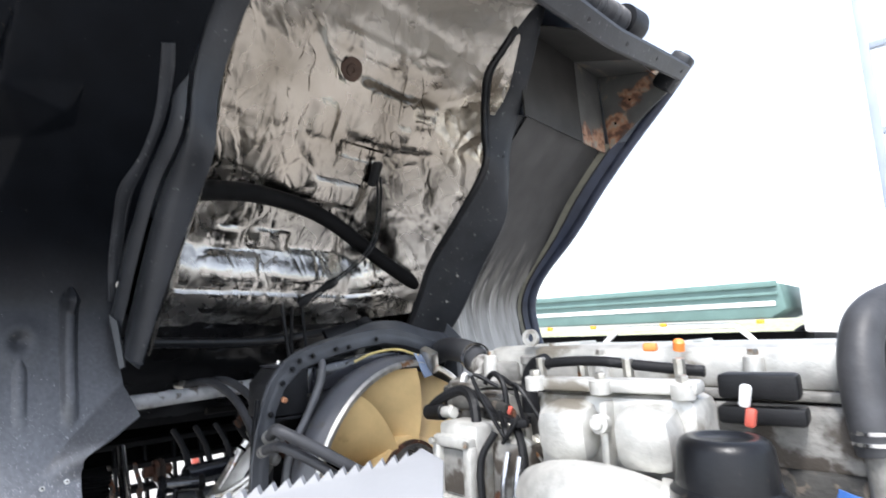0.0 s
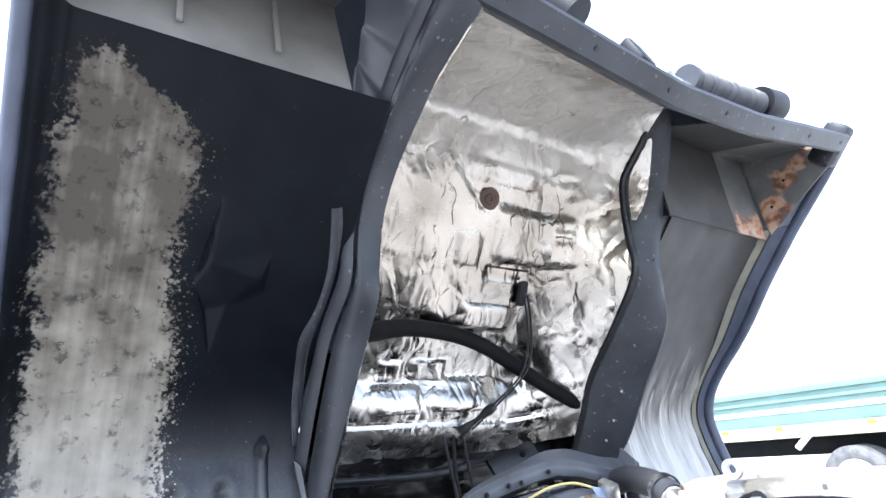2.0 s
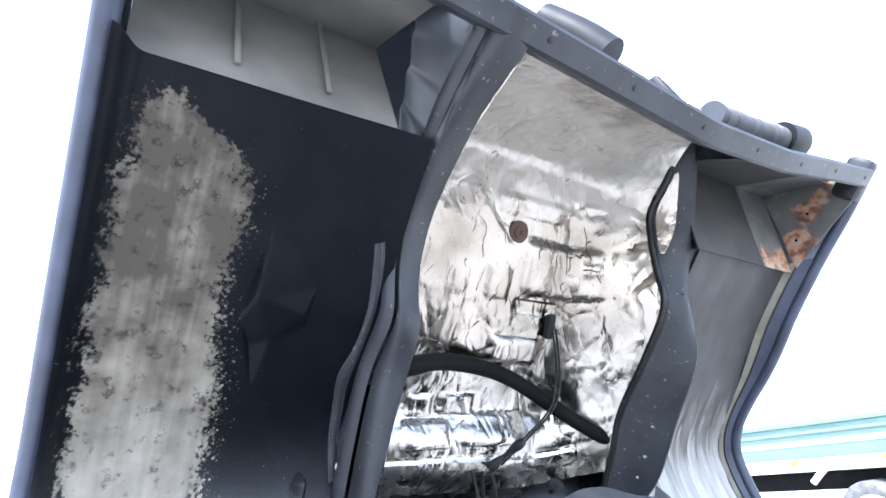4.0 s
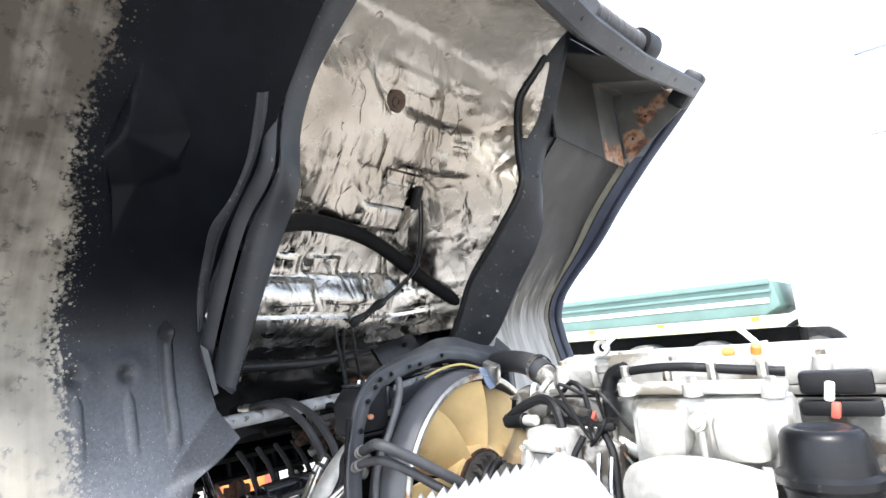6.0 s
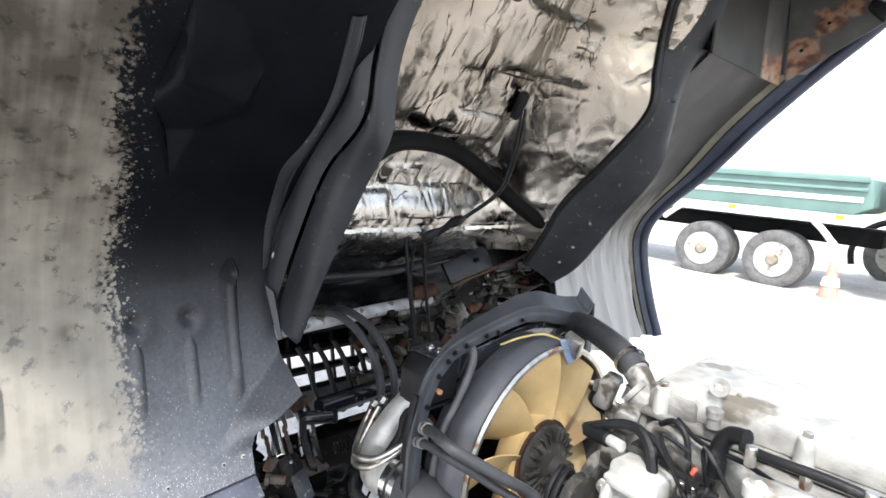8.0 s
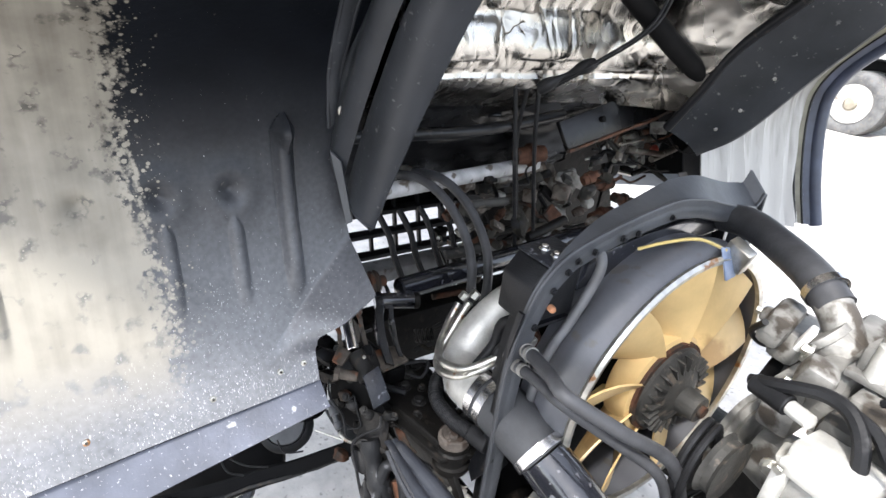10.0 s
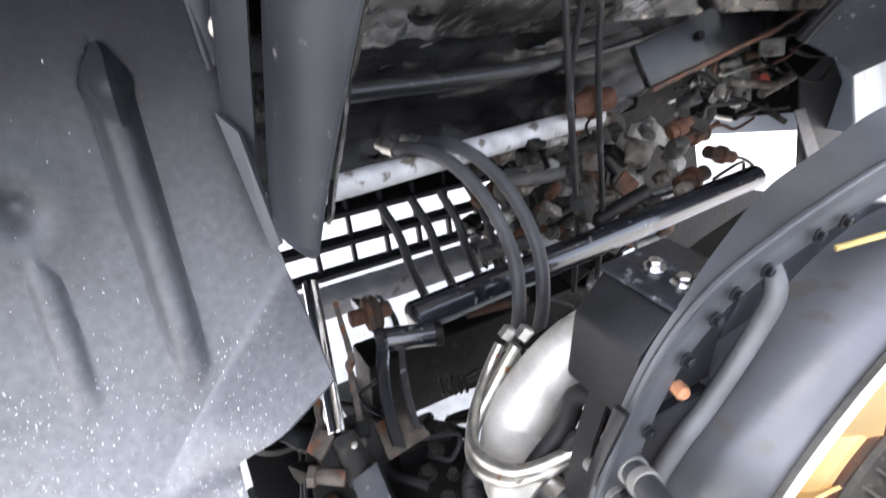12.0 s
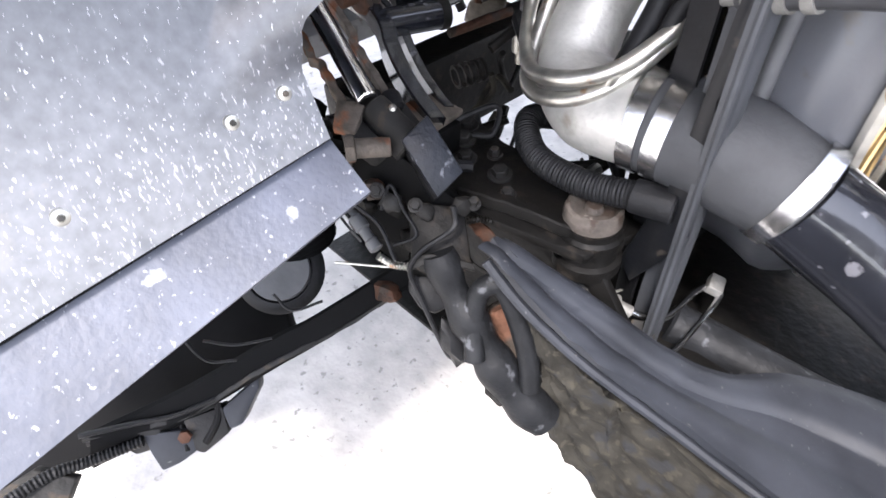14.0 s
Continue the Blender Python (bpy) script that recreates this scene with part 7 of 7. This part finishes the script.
for p, d, r in (((-0.49, 0.23, 1.235), (0.2, 1, 0.1), 0.030), ((-0.50, 0.60, 1.10), (0.1, 1, -0.1), 0.024), ((-0.50, 0.74, 1.02), (0.2, 1, -0.3), 0.022), ((-0.50, 0.64, 0.975), (0.1, 1, 0.2), 0.026)):
    part("rusty_joint", lathe(p, d, [(-0.05, 0.4 * r), (-0.05, 0.8 * r), (-0.01, 0.9 * r), (-0.006, 1.15 * r), (0.008, 1.15 * r), (0.012, 0.85 * r), (0.045, 0.8 * r), (0.05, 0.3 * r)], 18), RUST, steer)
part("pipe", sweep([(-0.50, 0.76, 1.01), (-0.49, 0.84, 0.99), (-0.48, 0.90, 0.94), (-0.48, 0.87, 0.88)], 0.005, 8, 6), RUBBER, steer)
part("splash_sheet", plate([(-0.50, 1.03, 1.18), (-0.50, 1.14, 1.25), (-0.50, 1.47, 0.97), (-0.50, 1.33, 0.82), (-0.50, 1.16, 0.90)], (-0.006, 0, 0)), BLACK_PLASTIC, steer, "black splash sheet")
part("strap", plate([(-0.485, 1.01, 1.10), (-0.485, 1.06, 1.10), (-0.485, 1.29, 0.88), (-0.485, 1.23, 0.86)], (0.004, 0, 0)), PIPE_GREY, steer)
# dark plates added behind the linkage to close off bright gaps
part("gap_blocker", plate([(-0.78, 0.26, 0.74), (-0.76, 0.50, 0.74), (-0.74, 0.52, 1.16), (-0.76, 0.24, 1.14)], (-0.01, 0, 0)), BROWN_DIRT, steer)
part("gap_blocker", plate([(-0.71, 0.55, 0.62), (-0.71, 0.86, 0.66), (-0.71, 0.90, 1.06), (-0.71, 0.96, 1.24), (-0.71, 0.55, 1.24)], (-0.01, 0, 0)), GREASY, steer)
part("gap_blocker", plate([(-0.71, 0.87, 0.58), (-0.71, 1.60, 0.40), (-0.71, 1.60, 0.62), (-0.71, 1.22, 0.74), (-0.71, 1.00, 0.80), (-0.71, 0.93, 0.96), (-0.71, 0.87, 1.02)], (-0.01, 0, 0)), GREASY, steer)
part("linkage_gap_blocker", plate([(-0.74, 0.30, 0.72), (-0.72, 0.60, 0.70), (-0.70, 0.62, 1.12), (-0.72, 0.27, 1.05)], (-0.01, 0, 0)), GREASY, steer)
random.seed(8)
loose = thing("frame_wiring", (-0.2, -0.35, 0.7), "tangle of greasy hoses and wires beside the frame rail", "wiring")
for k in range(22):
    a = Vector((-0.30 + random.uniform(-0.08, 0.30), -0.38 + random.uniform(-0.03, 0.30), 0.75 + random.uniform(-0.08, 0.16)))
    pts = [a]
    for j in range(4):
        a = a + Vector((random.uniform(-0.07, 0.07), random.uniform(-0.07, 0.09), random.uniform(-0.06, 0.05)))
        pts.append(a)
    part("wire", sweep(pts, random.choice((0.004, 0.006, 0.008)), 8, 5), random.choice((RUBBER, GREASY, RUBBER, BROWN_DIRT)), loose)

# ---- serrated sheet beside the engine ----
bm = bmesh.new()
def comb(points, teeth, depth, thick):
    a, b = vec(points[0]), vec(points[1])
    edge = []
    up = Vector((0, 0, 1))
    for k in range(teeth):
        edge.append(a.lerp(b, k / teeth) - up * depth)
        edge.append(a.lerp(b, (k + 0.75) / teeth))
    edge.append(b)
    return edge
edge = comb(((0.58, -0.80, 1.155), (0.745, -0.45, 1.190)), 24, 0.010, 0)
rest = [(0.80, -0.47, 1.185), (0.915, -0.60, 1.155), (0.90, -0.80, 1.06), (0.68, -0.90, 1.05)]
part("sheet", plate(edge + rest, (0.006, -0.008, 0)), SHEET_GREY, thing("serrated_guard", (0.6, -0.6, 0.86), "grey sheet guard with a saw-toothed upper edge", "guard"))

# ---- yard ----
barrier = thing("barrier_board", (-3.6, 1.4, 0.0), "red and orange striped barrier board on feet", "barrier")
for k in range(3):
    part("board", box((-3.6, 1.46, 0.24 + 0.20 * k), (0.03, 0.60, 0.15), bevel=0.004), (ORANGE, YELLOW, RED)[k], barrier)
for y in (1.22, 1.70):
    part("foot", box((-3.6, y, 0.36), (0.06, 0.05, 0.68), bevel=0.006), RED, barrier)

dump = thing("dump_truck", (-2.0, 10.0, 0.0), "pale green tipper truck parked across the yard", "truck")
DY = 9.4
part("tipper_body", plate([(-6.2, DY, 1.38), (-0.85, DY, 1.38), (-0.60, DY, 1.52), (-0.66, DY, 1.95), (-6.2, DY, 2.0)], (0, 2.3, 0), bevel=0.03), GREEN_PAINT, dump)
part("body_rail", box((-3.45, DY - 0.03, 1.94), (5.5, 0.06, 0.10), bevel=0.01), GREEN_PAINT, dump)
part("body_rail", box((-3.45, DY - 0.03, 1.78), (5.5, 0.05, 0.05), bevel=0.01), GREEN_PAINT, dump)
part("white_stripe", box((-3.45, DY - 0.012, 1.62), (5.4, 0.02, 0.08), bevel=0.003), WHITE_PAINT, dump)
part("chassis", box((-3.5, DY + 1.1, 1.0), (6.0, 0.9, 0.28), bevel=0.02), DARK, dump)
part("mudguard", sweep([(-3.85, DY + 0.1, 1.0), (-3.55, DY + 0.1, 1.24), (-3.3, DY + 0.1, 1.28), (-1.6, DY + 0.1, 1.28), (-1.35, DY + 0.1, 1.22), (-1.0, DY + 0.1, 0.85)], 0.05, 8, 3), WHITE_PAINT, dump)
def truck_wheel(x, y, r, owner):
    w = part("wheel", lathe((x, y, r), (0, 1, 0), [(0.04, r * 0.58), (0.0, r * 0.72), (0.0, r * 0.85), (0.03, r * 0.97), (0.08, r), (0.22, r), (0.27, r * 0.97), (0.30, r * 0.85), (0.30, r * 0.58)], 40), TYRE, owner)
    rim = part("rim", lathe((x, y + 0.02, r), (0, 1, 0), [(-0.01, r * 0.56), (-0.01, r * 0.60), (0.2, r * 0.60), (0.16, r * 0.52), (0.13, r * 0.34), (0.04, r * 0.28), (0.0, r * 0.24)], 40), RIM_PAINT, w)
    part("hub", lathe((x, y + 0.02, r), (0, 1, 0), [(0.05, r * 0.27), (-0.02, r * 0.20), (-0.05, r * 0.15), (-0.055, 0.01)], 28), HUB_PAINT, w)
    for k in range(8):
        a = 2 * math.pi * k / 8
        part("rim_hole", lathe((x + r * 0.43 * math.cos(a), y + 0.155, r + r * 0.43 * math.sin(a)), (0, -1, 0), [(0, 0.036), (0.006, 0.034), (0.006, 0.01)], 12), DARK, w)
for x in (-3.05, -1.85):
    truck_wheel(x, DY + 0.02, 0.50, dump)
    truck_wheel(x, DY + 0.36, 0.50, dump)
for x in (-5.0, -4.0, -2.6, -1.0):
    part("marker_lamp", box((x, DY - 0.03, 1.33), (0.12, 0.04, 0.07), bevel=0.01), AMBER, dump)
part("cab_body", plate([(-0.40, DY, 2.75), (-0.40, DY, 1.14), (0.18, DY, 1.12), (0.25, DY, 0.75), (2.2, DY, 0.75), (2.3, DY, 1.6), (1.9, DY, 2.75)], (0, 2.3, 0), bevel=0.05), WHITE_PAINT, dump)
truck_wheel(-0.58, DY + 3.2, 0.55, dump)
part("front_mudguard", sweep([(-0.58 + 0.72 * math.cos(a), DY + 3.1, 0.55 + 0.70 * math.sin(a)) for a in (math.radians(200 - 22 * k) for k in range(10))], 0.06, 8, 3), BLACK_PLASTIC, dump)
part("side_step", box((1.25, DY + 0.10, 0.64), (1.9, 0.5, 0.20), bevel=0.02), BLACK_PLASTIC, dump)
part("step_rail", box((1.25, DY - 0.16, 0.60), (1.8, 0.03, 0.05), bevel=0.008), WHITE_PAINT, dump)
part("fuel_tank", box((1.6, DY + 0.2, 0.75), (1.2, 0.5, 0.45), bevel=0.05), WHITE_PAINT, dump)

cone = thing("traffic_cone", (-0.95, 9.3, 0.0), "faded red and white traffic cone", "cone")
part("body", lathe((-0.95, 9.3, 0.03), (0, 0, 1), [(0, 0.15), (0.3, 0.10), (0.31, 0.095), (0.6, 0.05), (0.62, 0.03)], 24), CONE_RED, cone)
part("base", box((-0.95, 9.3, 0.018), (0.38, 0.38, 0.036), bevel=0.008), CONE_RED, cone)
part("band", lathe((-0.95, 9.3, 0.25), (0, 0, 1), [(0, 0.132), (0.13, 0.108)], 24), WHITE_PAINT, cone)

mast = thing("lattice_mast", (1.3, 4.0, 0.0), "pale grey ladder mast standing in the yard", "mast")
for x, w in ((1.08, 0.06), (1.46, 0.12)):
    part("post", box((x, 4.0, 2.4), (w, 0.06, 4.8), bevel=0.006), SHELL, mast)
for k in range(7):
    part("rung", box((1.255, 4.0, 0.71 + 0.65 * k), (0.30, 0.045, 0.05), bevel=0.006), SHELL, mast)
hill = skin(lambda u, v: (-60 + 120 * u, 60 + 20 * v, 1.7 * math.sin(v * 1.57) * (0.6 + 0.4 * noise.noise((u * 9, 0, 0)))), 60, 8, -0.3)
solid("grass_bank", hill, GRASS, "dry grassy bank behind the yard", "bank", "stuff")
